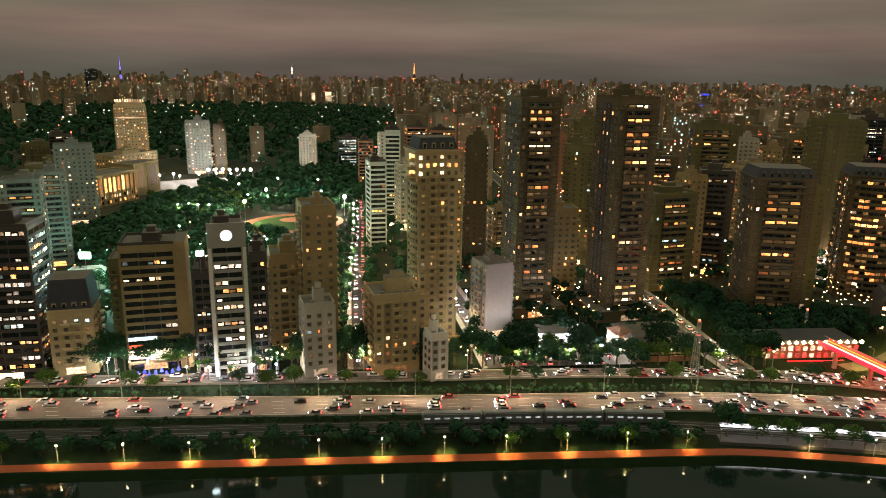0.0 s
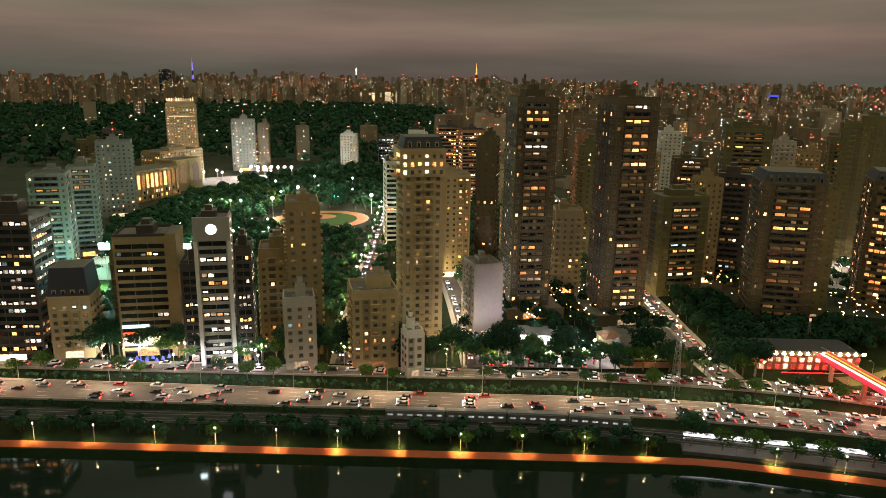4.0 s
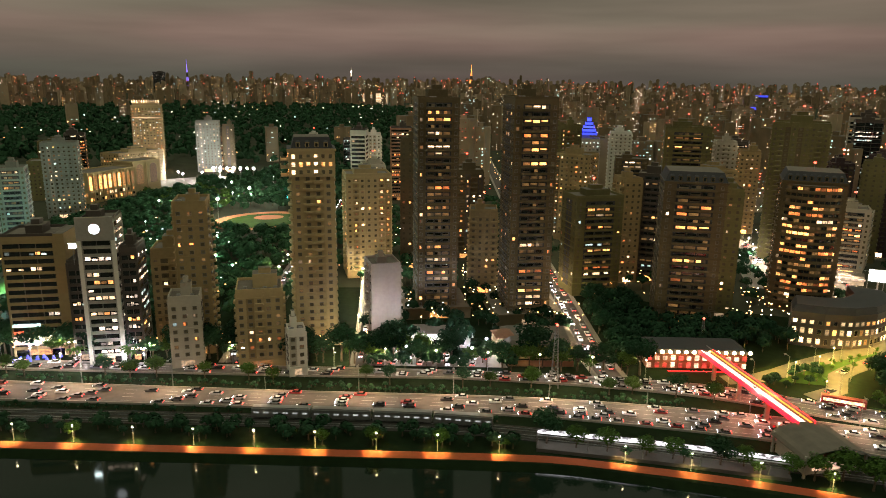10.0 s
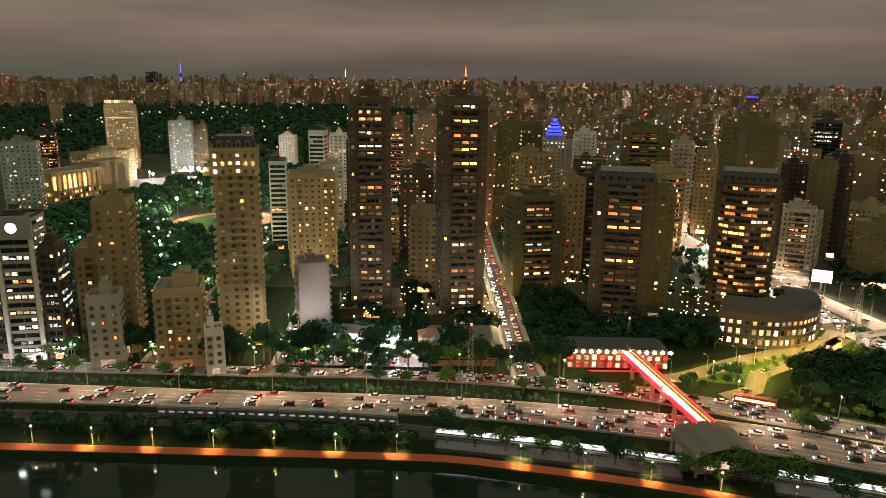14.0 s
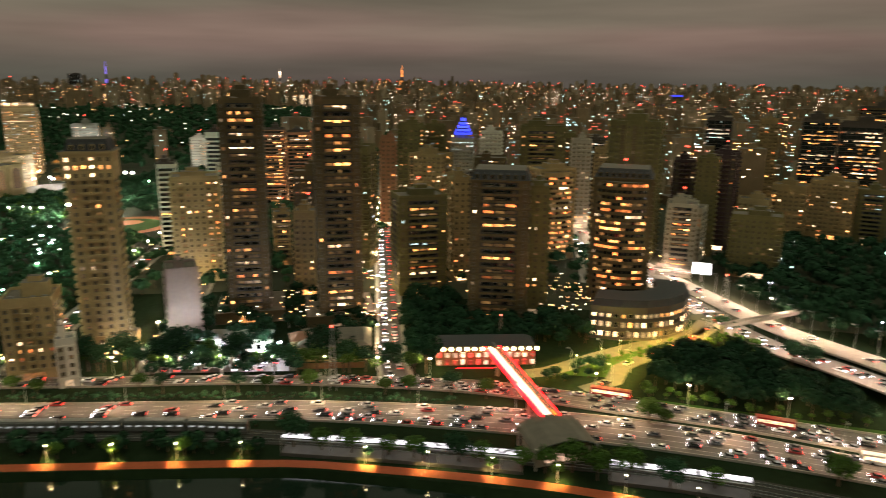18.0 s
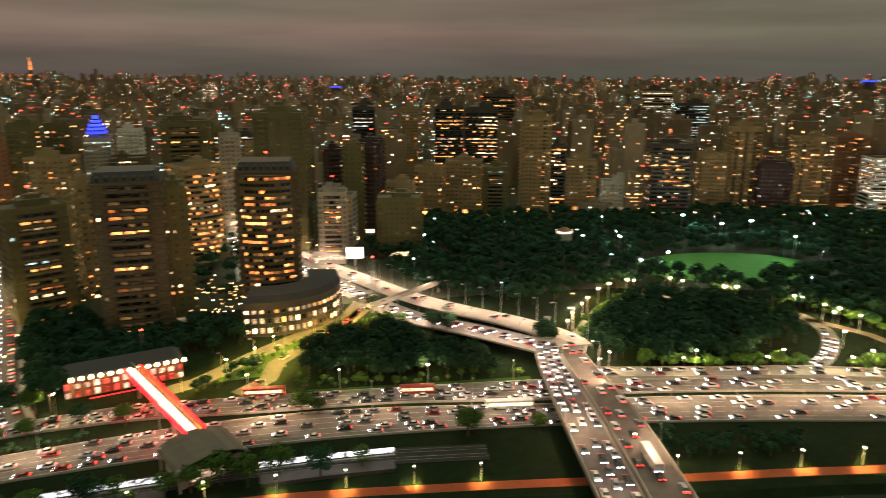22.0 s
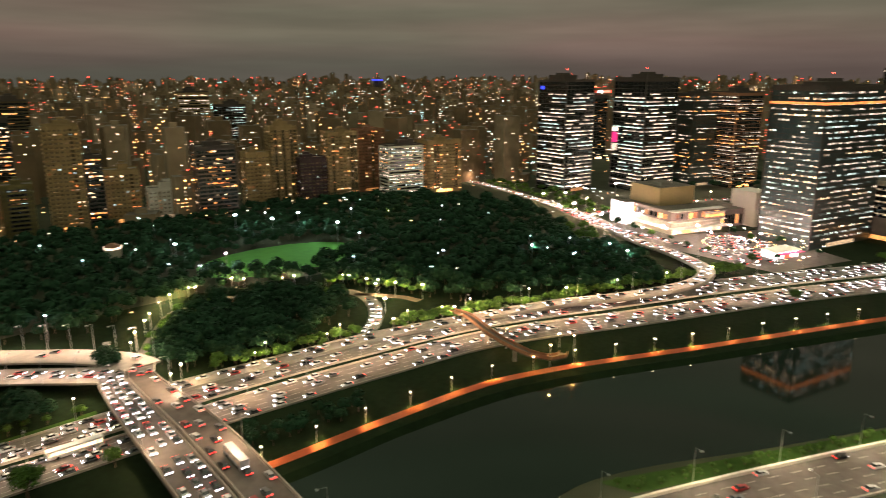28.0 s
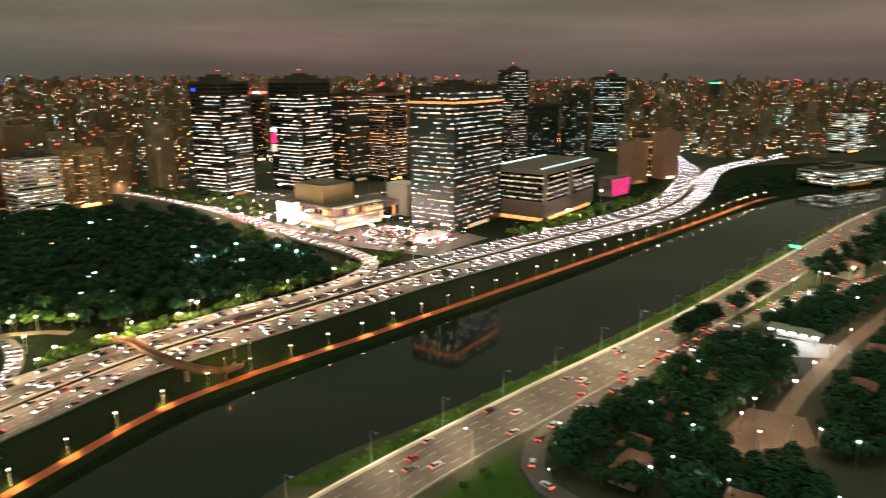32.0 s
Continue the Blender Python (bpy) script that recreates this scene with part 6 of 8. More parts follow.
# ---- far city ----
def far_city():
    rnd = random.Random(5)
    near = [(f[0], f[1]) for f, *_ in MID]
    V, F, K = [], [], []
    mats = [FARWALL, FARWALL2, FARW, FARS, FARR, FARC, ROOF, BEACON]

    def quad(a, b, c, d, k):
        n = len(V)
        V.extend((a, b, c, d))
        F.append((n, n + 1, n + 2, n + 3))
        K.append(k)

    eye = Vector((140, 0))
    r = 430.0
    while r < 4750:
        step = 26 + r * 0.0108
        a = -42.0
        while a < 132:
            da = math.degrees(step * rnd.uniform(0.6, 1.5) / r)
            a += da
            x, y = 140 + r * math.sin(radians(a)) + rnd.uniform(-step, step) * 0.4, r * math.cos(radians(a)) + rnd.uniform(-step, step) * 0.4
            # keep the river, roads, park and garden quarters free
            if a > 96 and r < 1400:
                if rnd.random() < 0.25 or r < 1000:
                    continue
            river = y < -(x - 450) * 0.98 + 60 if x > 450 else y < 300
            if river and not (a > 110 and r > 1500):
                continue
            if x < 20 and y < 2600 + 0.5 * x and a < -3 + (3 if r > 1800 else 0):
                if y < 880 or rnd.random() < 0.985:
                    continue
            if 300 < x < 830 and y < 300 + 0.0 * x and r < 900 and x < 640 + 0:
                continue
            if 310 < x < 760 and y < 480 - (x - 400) * 0.42:
                continue
            if x > 560 and y < 330 and r < 1050 and not (x > 830 and y > 190 and r > 740):
                continue
            if r < 700 and a > -30 and (r < 560 or rnd.random() < 0.3):
                continue
            if abs(x - (124 - (y - 640) * 0.02)) < 14 and y < 1300:
                continue
            if x < 10 and y < 900:
                continue
            w, d = rnd.uniform(12, 24), rnd.uniform(12, 22)
            hill = land(x, y)
            if a > 98 and r < 2600:
                h = rnd.choice((6, 8, 10, 14, 20, 45))
            elif r < 1500:
                h = rnd.choice((8, 20, 35, 45, 55, 62, 70))
            elif r < 2700:
                h = rnd.choice((8, 10, 26, 40, 50, 58, 66)) + (rnd.random() < 0.03) * 25
            else:
                h = rnd.choice((14, 26, 34, 42, 50, 58)) + (rnd.random() < 0.04) * 24
            if -22 < a < 12 and r > 3300:
                h += rnd.uniform(0, 12)
            yaw = radians(-a + rnd.choice((-28, -12, 0, 15, 32)))
            ux, uy = math.cos(yaw), math.sin(yaw)

            def P(u, v, z):
                return (x + u * ux - v * uy, y + u * uy + v * ux, hill + z)
            k = 1 if rnd.random() < 0.3 else 0
            quad(P(-w / 2, -d / 2, -3), P(w / 2, -d / 2, -3), P(w / 2, -d / 2, h), P(-w / 2, -d / 2, h), k)
            quad(P(w / 2, -d / 2, -3), P(w / 2, d / 2, -3), P(w / 2, d / 2, h), P(w / 2, -d / 2, h), k)
            quad(P(w / 2, d / 2, -3), P(-w / 2, d / 2, -3), P(-w / 2, d / 2, h), P(w / 2, d / 2, h), k)
            quad(P(-w / 2, d / 2, -3), P(-w / 2, -d / 2, -3), P(-w / 2, -d / 2, h), P(-w / 2, d / 2, h), k)
            quad(P(-w / 2, -d / 2, h), P(w / 2, -d / 2, h), P(w / 2, d / 2, h), P(-w / 2, d / 2, h), 6)
            quad(P(-w / 5, -d / 5, h + 4), P(w / 5, -d / 5, h + 4), P(w / 5, d / 5, h + 4), P(-w / 5, d / 5, h + 4), 6)
            quad(P(-w / 5, -d / 5, h), P(w / 5, -d / 5, h), P(w / 5, -d / 5, h + 4), P(-w / 5, -d / 5, h + 4), k)
            if rnd.random() < 0.14:
                e = 0.35 + r / 3200
                quad(P(-e, -d / 5, h + 4), P(e, -d / 5, h + 4), P(e, -d / 5, h + 4 + 1.4 * e), P(-e, -d / 5, h + 4 + 1.4 * e), 7)
            size = 0.75 + r / 3600
            tone = rnd.choice((2, 2, 3, 3, 5, 4, 2, 3, 5))
            share = rnd.choice((0.08, 0.16, 0.28, 0.42, 0.6))
            nf, nc = int(h / (3.2 * size)), int(w / (3.4 * size))
            for f in range(nf):
                for c in range(nc):
                    for side in (0, 1):
                        if rnd.random() < share * (0.8 if side == 0 else 0.4):
                            z0, u0 = 2 + f * 3.2 * size, (c + 0.25) * 3.4 * size - w / 2
                            kk = tone if rnd.random() < 0.7 else rnd.choice((2, 3, 5, 4))
                            ww = rnd.choice((0.8, 1.1, 1.5)) * size
                            if side == 0:
                                quad(P(u0, -d / 2 - 0.15, z0), P(u0 + ww, -d / 2 - 0.15, z0), P(u0 + ww, -d / 2 - 0.15, z0 + 0.9 * size), P(u0, -d / 2 - 0.15, z0 + 0.9 * size), kk)
                            else:
                                s = 1 if rnd.random() < 0.5 else -1
                                v0 = max(-d / 2, min(d / 2 - ww, u0 * d / w))
                                quad(P(s * (w / 2 + 0.15), v0, z0), P(s * (w / 2 + 0.15), v0 + ww, z0), P(s * (w / 2 + 0.15), v0 + ww, z0 + 0.9 * size), P(s * (w / 2 + 0.15), v0, z0 + 0.9 * size), kk)
        r += step * 1.35
    me = bpy.data.meshes.new("distant_city")
    me.from_pydata(V, [], F)
    for m in mats:
        me.materials.append(m)
    me.polygons.foreach_set("material_index", K)
    me.update()
    return tagged(new("distant_city", me), "endless distant apartment towers dotted with lit windows", "city", kind="stuff")


far_city()

# ---- cars ----
CAR_PAINTS = [mat("car_paint_" + n, c, 0.3, vary=0.1, spec=0.6) for n, c in (("white", (0.7, 0.7, 0.7)), ("silver", (0.4, 0.4, 0.42)), ("black", (0.015, 0.015, 0.018)), ("grey", (0.12, 0.12, 0.13)), ("red", (0.3, 0.02, 0.02)))]
CAR_NAMES = ("white", "silver", "black", "grey", "red")


def car_meshes(paint):
    b = Build()
    # body with sloped nose and tail, driving to -x
    prof = [(-2.15, 0.32), (-2.2, 0.62), (-1.2, 0.86), (1.95, 0.92), (2.15, 0.62), (2.1, 0.32)]
    n = len(b.v)
    for y in (-0.86, 0.86):
        b.v.extend((x, y, z) for x, z in prof)
    k = b.m(paint)
    c = len(prof)
    b.f.append(tuple(range(n, n + c)))
    b.f.append(tuple(reversed(range(n + c, n + 2 * c))))
    b.k += [k, k]
    for i in range(c):
        j = (i + 1) % c
        b.f.append((n + j, n + i, n + c + i, n + c + j))
        b.k.append(k)
    body = b.mesh("body")
    g2 = Build()
    lo = [(-1.15, -0.8, 0.86), (1.75, -0.8, 0.9), (1.75, 0.8, 0.9), (-1.15, 0.8, 0.86)]
    hi = [(-0.35, -0.64, 1.42), (1.15, -0.64, 1.42), (1.15, 0.64, 1.42), (-0.35, 0.64, 1.42)]
    for i in range(4):
        j = (i + 1) % 4
        g2.face((lo[i], lo[j], hi[j], hi[i]), GLASS)
    g2.face(hi, paint)
    return body, g2.mesh("cabin")


CAR_MESHES = [car_meshes(p) for p in CAR_PAINTS]
hb = Build()
hb.box(-0.06, -0.22, -0.12, 0.05, 0.22, 0.14, HEAD)
HEAD_MESH = hb.mesh("headlight")
tb = Build()
tb.box(-0.05, -0.24, -0.12, 0.06, 0.24, 0.16, TAIL)
TAIL_MESH = tb.mesh("tail_light")
wh = Build()
wh.tube((0, -0.11, 0), (0, 0.11, 0), 0.32, 0.32, RUBBER, 10)
WHEEL_MESH = wh.mesh("wheel")
CRND = random.Random(21)


def make_car(k):
    root = thing("car", pose(0, 0, -200), CAR_NAMES[k] + " saloon car with lamps on in evening traffic", "car", "cars in traffic")
    part("body", CAR_MESHES[k][0], root)
    part("cabin", CAR_MESHES[k][1], root, "dark glazed cabin")
    for y in (-0.6, 0.6):
        o = part("headlight", HEAD_MESH, root)
        o.location = (-2.16, y, 0.62)
        o = part("tail_light", TAIL_MESH, root)
        o.location = (2.13, y, 0.72)
    for x in (-1.35, 1.35):
        for y in (-0.78, 0.78):
            o = part("wheel", WHEEL_MESH, root)
            o.location = (x, y, 0.32)
    return root


CARS = [None] * 5
PLACED = [0]
FLOW = Build()


def flow_car(p, d, k):
    """A small joined car for the long queues far off."""
    w = Vector((-d.y, d.x, 0))
    P = lambda a, s, z: p - d * a + w * s + Vector((0, 0, z))
    m = CAR_PAINTS[k]

    def bx(a0, a1, s, z0, z1, mm, a2=None, a3=None, s2=None):
        lo = [P(a0, -s, z0), P(a1, -s, z0), P(a1, s, z0), P(a0, s, z0)]
        q = s2 or s
        hi = [P(a2 or a0, -q, z1), P(a3 or a1, -q, z1), P(a3 or a1, q, z1), P(a2 or a0, q, z1)]
        for i in range(4):
            j = (i + 1) % 4
            FLOW.face((lo[i], lo[j], hi[j], hi[i]), mm)
        FLOW.face(hi, m)
    bx(-2.15, 2.15, 0.86, 0.3, 0.9, m)
    bx(-1.1, 1.7, 0.8, 0.9, 1.42, GLASS, -0.4, 1.1, 0.64)
    for s in (-0.6, 0.6):
        FLOW.face((P(-2.2, s - 0.26, 0.45), P(-2.2, s + 0.26, 0.45), P(-2.16, s + 0.26, 0.85), P(-2.16, s - 0.26, 0.85)), HEAD)
        FLOW.face((P(2.2, s - 0.26, 0.55), P(2.2, s + 0.26, 0.55), P(2.16, s + 0.26, 0.95), P(2.16, s - 0.26, 0.95)), TAIL)


def place_car(p, d):
    """A car at p that drives along d."""
    k = CRND.choice((0, 0, 1, 1, 2, 2, 3, 3, 4))
    near = math.hypot(p.x - 150, p.y) < 290 and PLACED[0] < 70
    if not near:
        flow_car(p, d, k)
        return
    if CARS[k] is None:
        CARS[k] = make_car(k)
        c = CARS[k]
    else:
        c = copy_thing(CARS[k], pose(0, 0, 0))
    PLACED[0] += 1
    up = Vector((0, 0, 1))
    x = -d.normalized()
    y = up.cross(x).normalized()
    z = x.cross(y)
    m = Matrix((x, y, z)).transposed().to_4x4()
    m.translation = p
    c.matrix_basis = m


def traffic(a, b, lanes, forward, gap, x0, x1, z=0.09, dense=None):
    """Cars in lanes between two edges of as many points; forward: along the line's own way."""
    for i in range(lanes):
        lane = [p.lerp(q, (i + 0.5) / lanes) for p, q in zip(a, b)]
        acc = CRND.uniform(0, 12)
        for p, q in zip(lane, lane[1:]):
            L = (q - p).length
            if L < 1e-6:
                continue
            while acc < L:
                u = p.lerp(q, acc / L)
                g_ = gap
                for start, closer in dense or ():
                    g_ = closer if u.x >= start else g_
                if x0 < u.x < x1:
                    d = (q - p).normalized() * (1 if forward else -1)
                    place_car(u + Vector((CRND.uniform(-0.3, 0.3), CRND.uniform(-0.3, 0.3), z)), d)
                acc += g_ * CRND.choice((0.55, 0.7, 0.9, 1.2, 1.9))
            acc -= L


traffic(*EXP, 5, False, 19, -190, 1250, dense=((110, 10.5), (310, 17), (480, 13), (580, 9.5)))
traffic(*LOC, 4, False, 15, -190, 1250, dense=((110, 10), (310, 20), (430, 12), (560, 9.5)))
traffic(*SOU, 5, True, 42, 250, 1000)
for (A, B2), fw, gp in ((DECKS[0], True, 6.8), (DECKS[1], False, 18)):
    traffic(A, B2, 3, fw, gp, 150, 340, 0.02)


def along(line, off, gap, fw, x0=-1e9, x1=1e9, z=0.1, y1=1e9):
    ln = offset_line(line, off)
    acc = CRND.uniform(0, gap)
    for p, q in zip(ln, ln[1:]):
        L = (q - p).length
        while acc < L:
            u = p.lerp(q, acc / L)
            if x0 < u.x < x1 and u.y < y1:
                place_car(u + Vector((0, 0, z)), (q - p).normalized() * (1 if fw else -1))
            acc += gap * CRND.uniform(0.6, 1.5)
        acc -= L


along(AVE_L, 2.6, 8, False, y1=520)
along(AVE_L, -1.2, 9, False, y1=520)
along(AVE_R, 1.5, 26, True, y1=520)
along(PARKWAY, -1.5, 6.5, True, x0=404, y1=170)
along(PARKWAY, 1.5, 7.5, True, x0=404, y1=164)
along(AVE_R, -2.5, 30, True, y1=520)
along(LOOP, 2.0, 9, False)
along(LOOP, -1.6, 14, False)
along(ST3, 2.2, 9, False, y1=620)
along(ST3, -2.2, 11, True, y1=620)
along(ST1, 2.0, 12, False, y1=700)
along(ST1, -2.0, 12, True, y1=700)
along(ST2, 2.0, 12, False, y1=500)
along(RAMP, 0, 16, True)
along(SIDE_S, 2.2, 12, True)
along(SIDE_S, -2.2, 16, False)
along(SIDE_S2, 0, 14, False)

# ---- lamps ----
def street_lamp_meshes(h, arm, lens):
    p = Build()
    p.tube((0, 0, -0.2), (0, 0, h), 0.11, 0.06, STEEL, 8)
    p.tube((0, 0, h - 0.05), (arm, 0, h + 0.25), 0.05, 0.04, STEEL, 6)
    hd = Build()
    hd.box(arm - 0.1, -0.42, h + 0.2, arm + 0.44, 0.42, h + 0.36, STEEL)
    for x in (arm - 0.07, arm + 0.37):
        hd.box(x, -0.4, h - 0.07, x + 0.03, 0.4, h + 0.2, STEEL)
    ln = Build()
    ln.face([(arm, 0.36, h + 0.19), (arm + 0.34, 0.36, h + 0.19), (arm + 0.34, -0.36, h + 0.19), (arm, -0.36, h + 0.19)], lens)
    return p.mesh("pole"), hd.mesh("head"), ln.mesh("lens")


LAMP_A = street_lamp_meshes(11.0, 2.4, LENS)
LAMP_B = street_lamp_meshes(8.0, 1.4, LENS)


def globe_lamp_meshes(h):
    p = Build()
    p.tube((0, 0, -0.2), (0, 0, h), 0.1, 0.06, STEEL, 8)
    c = Build()
    c.prism([(0.34 * math.cos(a * math.pi / 4), 0.34 * math.sin(a * math.pi / 4)) for a in range(8)], h + 0.42, h + 0.56, STEEL, None, 0.5)
    g_ = Build()
    g_.prism([(0.12 * math.cos(a * math.pi / 4), 0.12 * math.sin(a * math.pi / 4)) for a in range(8)], h + 0.1, h + 0.4, LENSG, None, 1.3)
    return p.mesh("pole"), c.mesh("head"), g_.mesh("lens")


LAMP_G = globe_lamp_meshes(7.5)


def street_lamp(x, y, z, rz, kind, label="galvanised street lamp post with one downward head"):
    root = thing("street_lamp", pose(x, y, z, 0, 0, rz), label, "lamp", "street lamps")
    for n, m_ in zip(("pole", "head", "lens"), kind):
        part(n, m_, root)


def lamp_row(line, off, gap, kind, x0=-1e9, x1=1e9, y1=1e9, flip=False):
    ln = offset_line(line, off)
    acc = gap * 0.5
    for p, q in zip(ln, ln[1:]):
        L = (q - p).length
        d = (q - p)
        while acc < L:
            u = p.lerp(q, acc / L)
            if x0 < u.x < x1 and u.y < y1:
                a = math.degrees(math.atan2(d.y, d.x)) + (90 if flip else -90)
                street_lamp(u.x, u.y, u.z, a, kind)
            acc += gap
        acc -= L


lamp_row(EXP[1], 1.2, 34, LAMP_A, -230, 300)
lamp_row(EXP[1], 1.2, 24, LAMP_A, 300, 1000)
lamp_row(LOC[1], 1.6, 38, LAMP_A, 620, 900)
lamp_row(LOC[1], 2.6, 32, LAMP_G, 160, 620)
lamp_row(LOC[1], 2.2, 15, LAMP_G, -230, -20)
lamp_row(LOC[1], 2.2, 20, LAMP_G, -20, 160)
LAMP_S = street_lamp_meshes(11.0, 2.4, LENSW)
lamp_row(SOU[1], -1.2, 31, LAMP_S, 230, 800, flip=True)
# river-side row added only to light verge and road; no posts known here
lamp_row(SOU[0], 1.6, 31, LAMP_S, 300, 720)
LAMP_V = street_lamp_meshes(11.0, 2.4, LENSA)
lamp_row(AVE_R, -7.4, 11, LAMP_V, y1=560, flip=True)
lamp_row(AVE_L, 7.4, 14, LAMP_V, y1=560)
lamp_row(LOC[1], 9.5, 34, LAMP_G, 335, 500)
lamp_row(LOOP, 4.4, 30, LAMP_A, 440, 900)
lamp_row(BR_R, 0.3, 52, LAMP_A, 200, 330)
lamp_row(BR_L, -0.3, 46, LAMP_A, 200, 330, flip=True)
LAMP_Y = street_lamp_meshes(9.0, 1.8, LENSS)
lamp_row(YELLOW, -4.6, 17, LAMP_Y, 160, 280, flip=True)
lamp_row(RAMP, -4.2, 19, LAMP_Y, 160, 280, flip=True)
for line, w in STREETS:
    lamp_row(line, w / 2 + 0.8, 26, LAMP_G, y1=620)

# cycle path lamps, one by one
pl = Build()
pl.tube((0, 0, -0.2), (0, 0, 5.2), 0.09, 0.06, STEEL, 8)
PL_POLE = pl.mesh("pole")
pl = Build()
pl.prism([(0.32 * math.cos(a * math.pi / 4), 0.32 * math.sin(a * math.pi / 4)) for a in range(8)], 5.72, 5.95, STEEL, None, 0.5)
PL_TOP = pl.mesh("cap")
pl = Build()
pl.box(0.25, -0.16, 4.6, 0.75, 0.16, 4.68, HOODBLACK)
pl.tube((0, 0, 4.5), (0.3, 0, 4.64), 0.04, 0.04, HOODBLACK, 5)
for y0 in (-0.17, 0.15):
    pl.box(0.3, y0, 4.31, 0.75, y0 + 0.02, 4.6, HOODBLACK)
for x0, z0 in ((0.3, 4.14), (0.74, 4.32)):
    pl.box(x0, -0.16, z0, x0 + 0.02, 0.16, 4.6, HOODBLACK)
PL_CAP = pl.mesh("hood")
pl = Build()
pl.prism([(0.14 * math.cos(a * math.pi / 4), 0.14 * math.sin(a * math.pi / 4)) for a in range(8)], 5.2, 5.74, LANTERN, None, 1.9)
PL_LANTERN = pl.mesh("lantern")
pl = Build()
pl.face([(0.38, 0.14, 4.59), (0.72, 0.14, 4.59), (0.72, -0.14, 4.59), (0.38, -0.14, 4.59)], LENSP)
PL_LENS = pl.mesh("lens")
cyc = offset_line(CYCLE, 2.7)
acc = 0
for p, q in zip(cyc, cyc[1:]):
    L = (q - p).length
    while acc < L:
        u = p.lerp(q, acc / L)
        if -240 < u.x < 800 and not 98 < u.x < 112 and not 262 < u.x < 290:
            root = thing("path_lamp", pose(u.x, u.y, 0.05, 0, 0, math.degrees(math.atan2(q.y - p.y, q.x - p.x)) - 90), "short post lamp glowing amber beside the cycle path", "lamp", "path lamps")
            part("pole", PL_POLE, root)
            part("cap", PL_TOP, root)
            part("hood", PL_CAP, root)
            part("lantern", PL_LANTERN, root)
            part("lens", PL_LENS, root)
            if -130 < u.x < 240 and TRND.random() < 0.6:
                tree(u.x + TRND.uniform(-1.5, 2.5), u.y + TRND.uniform(1.6, 2.6), TRND.choice((2, 2, 4)), TRND.uniform(0.55, 0.85))
        acc += 18.7
    acc -= L

# ---- the station, its footbridge and the market hall ----
hall = thing("market_hall", pose(172.5, 256, 0, 0, 0, 0), "low market hall with red and white stalls under warm globes", "market")
b = Build()
b.box(-19.5, 0.5, 0, 19.5, 14, 6.6, BRICK, ROOF)
part("shell", b, hall)
b = Build()
b.prism([(-20.5, -0.5), (20.5, -0.5), (20.5, 15), (-20.5, 15)], 6.6, 8.0, SLATE, SLATE, 0.86)
part("roof", b, hall, "shallow dark hipped roof")
for i in range(13):
    x = -18.6 + i * 3.1
    b = Build()
    b.box(x - 0.7, -0.2, 0.6, x + 0.7, 0.45, 2.3 + 0.3 * (i % 2), STALLRED if i % 3 else STALL)
    part("stall_front", b, hall, "glowing stall front")
    b = Build()
    b.box(x - 0.75, -0.25, 3.7, x + 0.75, 0.45, 5.2 + 0.4 * (i % 3 == 0), STALL if i % 4 else STALLRED)
    part("sign_box", b, hall, "glowing sign box")
    b = Build()
    c = [(0.55 * math.cos(k * math.pi / 4), 0.55 * math.sin(k * math.pi / 4)) for k in range(8)]
    b.prism([(x + 1.5 + p, -0.8 + q) for p, q in c], 6.8, 7.4, GLOBE, None, 1.5)
    b.prism([(x + 1.5 + p * 1.5, -0.8 + q * 1.5) for p, q in c], 7.4, 8.1, GLOBE, None, 0.5)
    part("globe_lamp", b, hall, "warm round lamp")
# added emitter that casts the stalls' red wash onto the ground
b = Build()
b.box(-12, -3.2, 0.3, 12, -3.0, 0.5, REDTUBE)
part("red_light_strip", b, hall, "added red emitter for the wash before the stalls")

span = thing("station_footbridge", pose(0, 0, 0), "red and white lit footbridge from market hall to station", "footbridge")
FB0, FB1 = Vector((174.5, 253, 8.4)), Vector((185.5, 195, 8.4))
fdir = (FB1 - FB0).normalized()
fnor = Vector((-fdir.y, fdir.x, 0))


def along_span(b, s0, s1, z0, z1, material):
    pts = [FB0 + fnor * s0, FB0 + fnor * s1, FB1 + fnor * s1, FB1 + fnor * s0]
    b.prism([(p.x, p.y) for p in pts], 8.4 + z0, 8.4 + z1, material)


# the broad white panel on the deck emits in place of lamplit paving
for name, s0, s1, z0, z1, m_, lab in (("deck", -2.6, 2.6, -0.8, 0.0, PAVE, "pale walkway"), ("parapet", -2.6, -2.45, 0, 1.1, CONC, ""), ("parapet", 2.45, 2.6, 0, 1.1, CONC, ""), ("red_panel", -3.0, -2.64, -0.2, 1.1, REDTUBE, "glowing red side panel"), ("red_panel", 2.64, 3.0, -0.2, 1.1, REDTUBE, "glowing red side panel"), ("amber_tube", 1.5, 1.75, 0.5, 0.8, AMBERTUBE, "amber light tube"), ("roof_spine", -0.25, 0.25, 2.7, 2.8, STEEL, ""), ("white_strip", -1.7, 0.9, 0.04, 0.14, DECKGLOW, "emitting panel standing in for the lit deck"), ("under_strip", -1.2, 1.2, -0.95, -0.86, REDTUBE, "added red emitter for the wash before the stalls below the deck")):
    b = Build()
    along_span(b, s0, s1, z0, z1, m_)
    part(name, b, span, lab)
for t in (0.12, 0.4, 0.68):
    p = FB0.lerp(FB1, t)
    b = Build()
    b.box(p.x - 0.6, p.y - 0.6, 0, p.x + 0.6, p.y + 0.6, 7.6, CONC)
    part("pier", b, span)

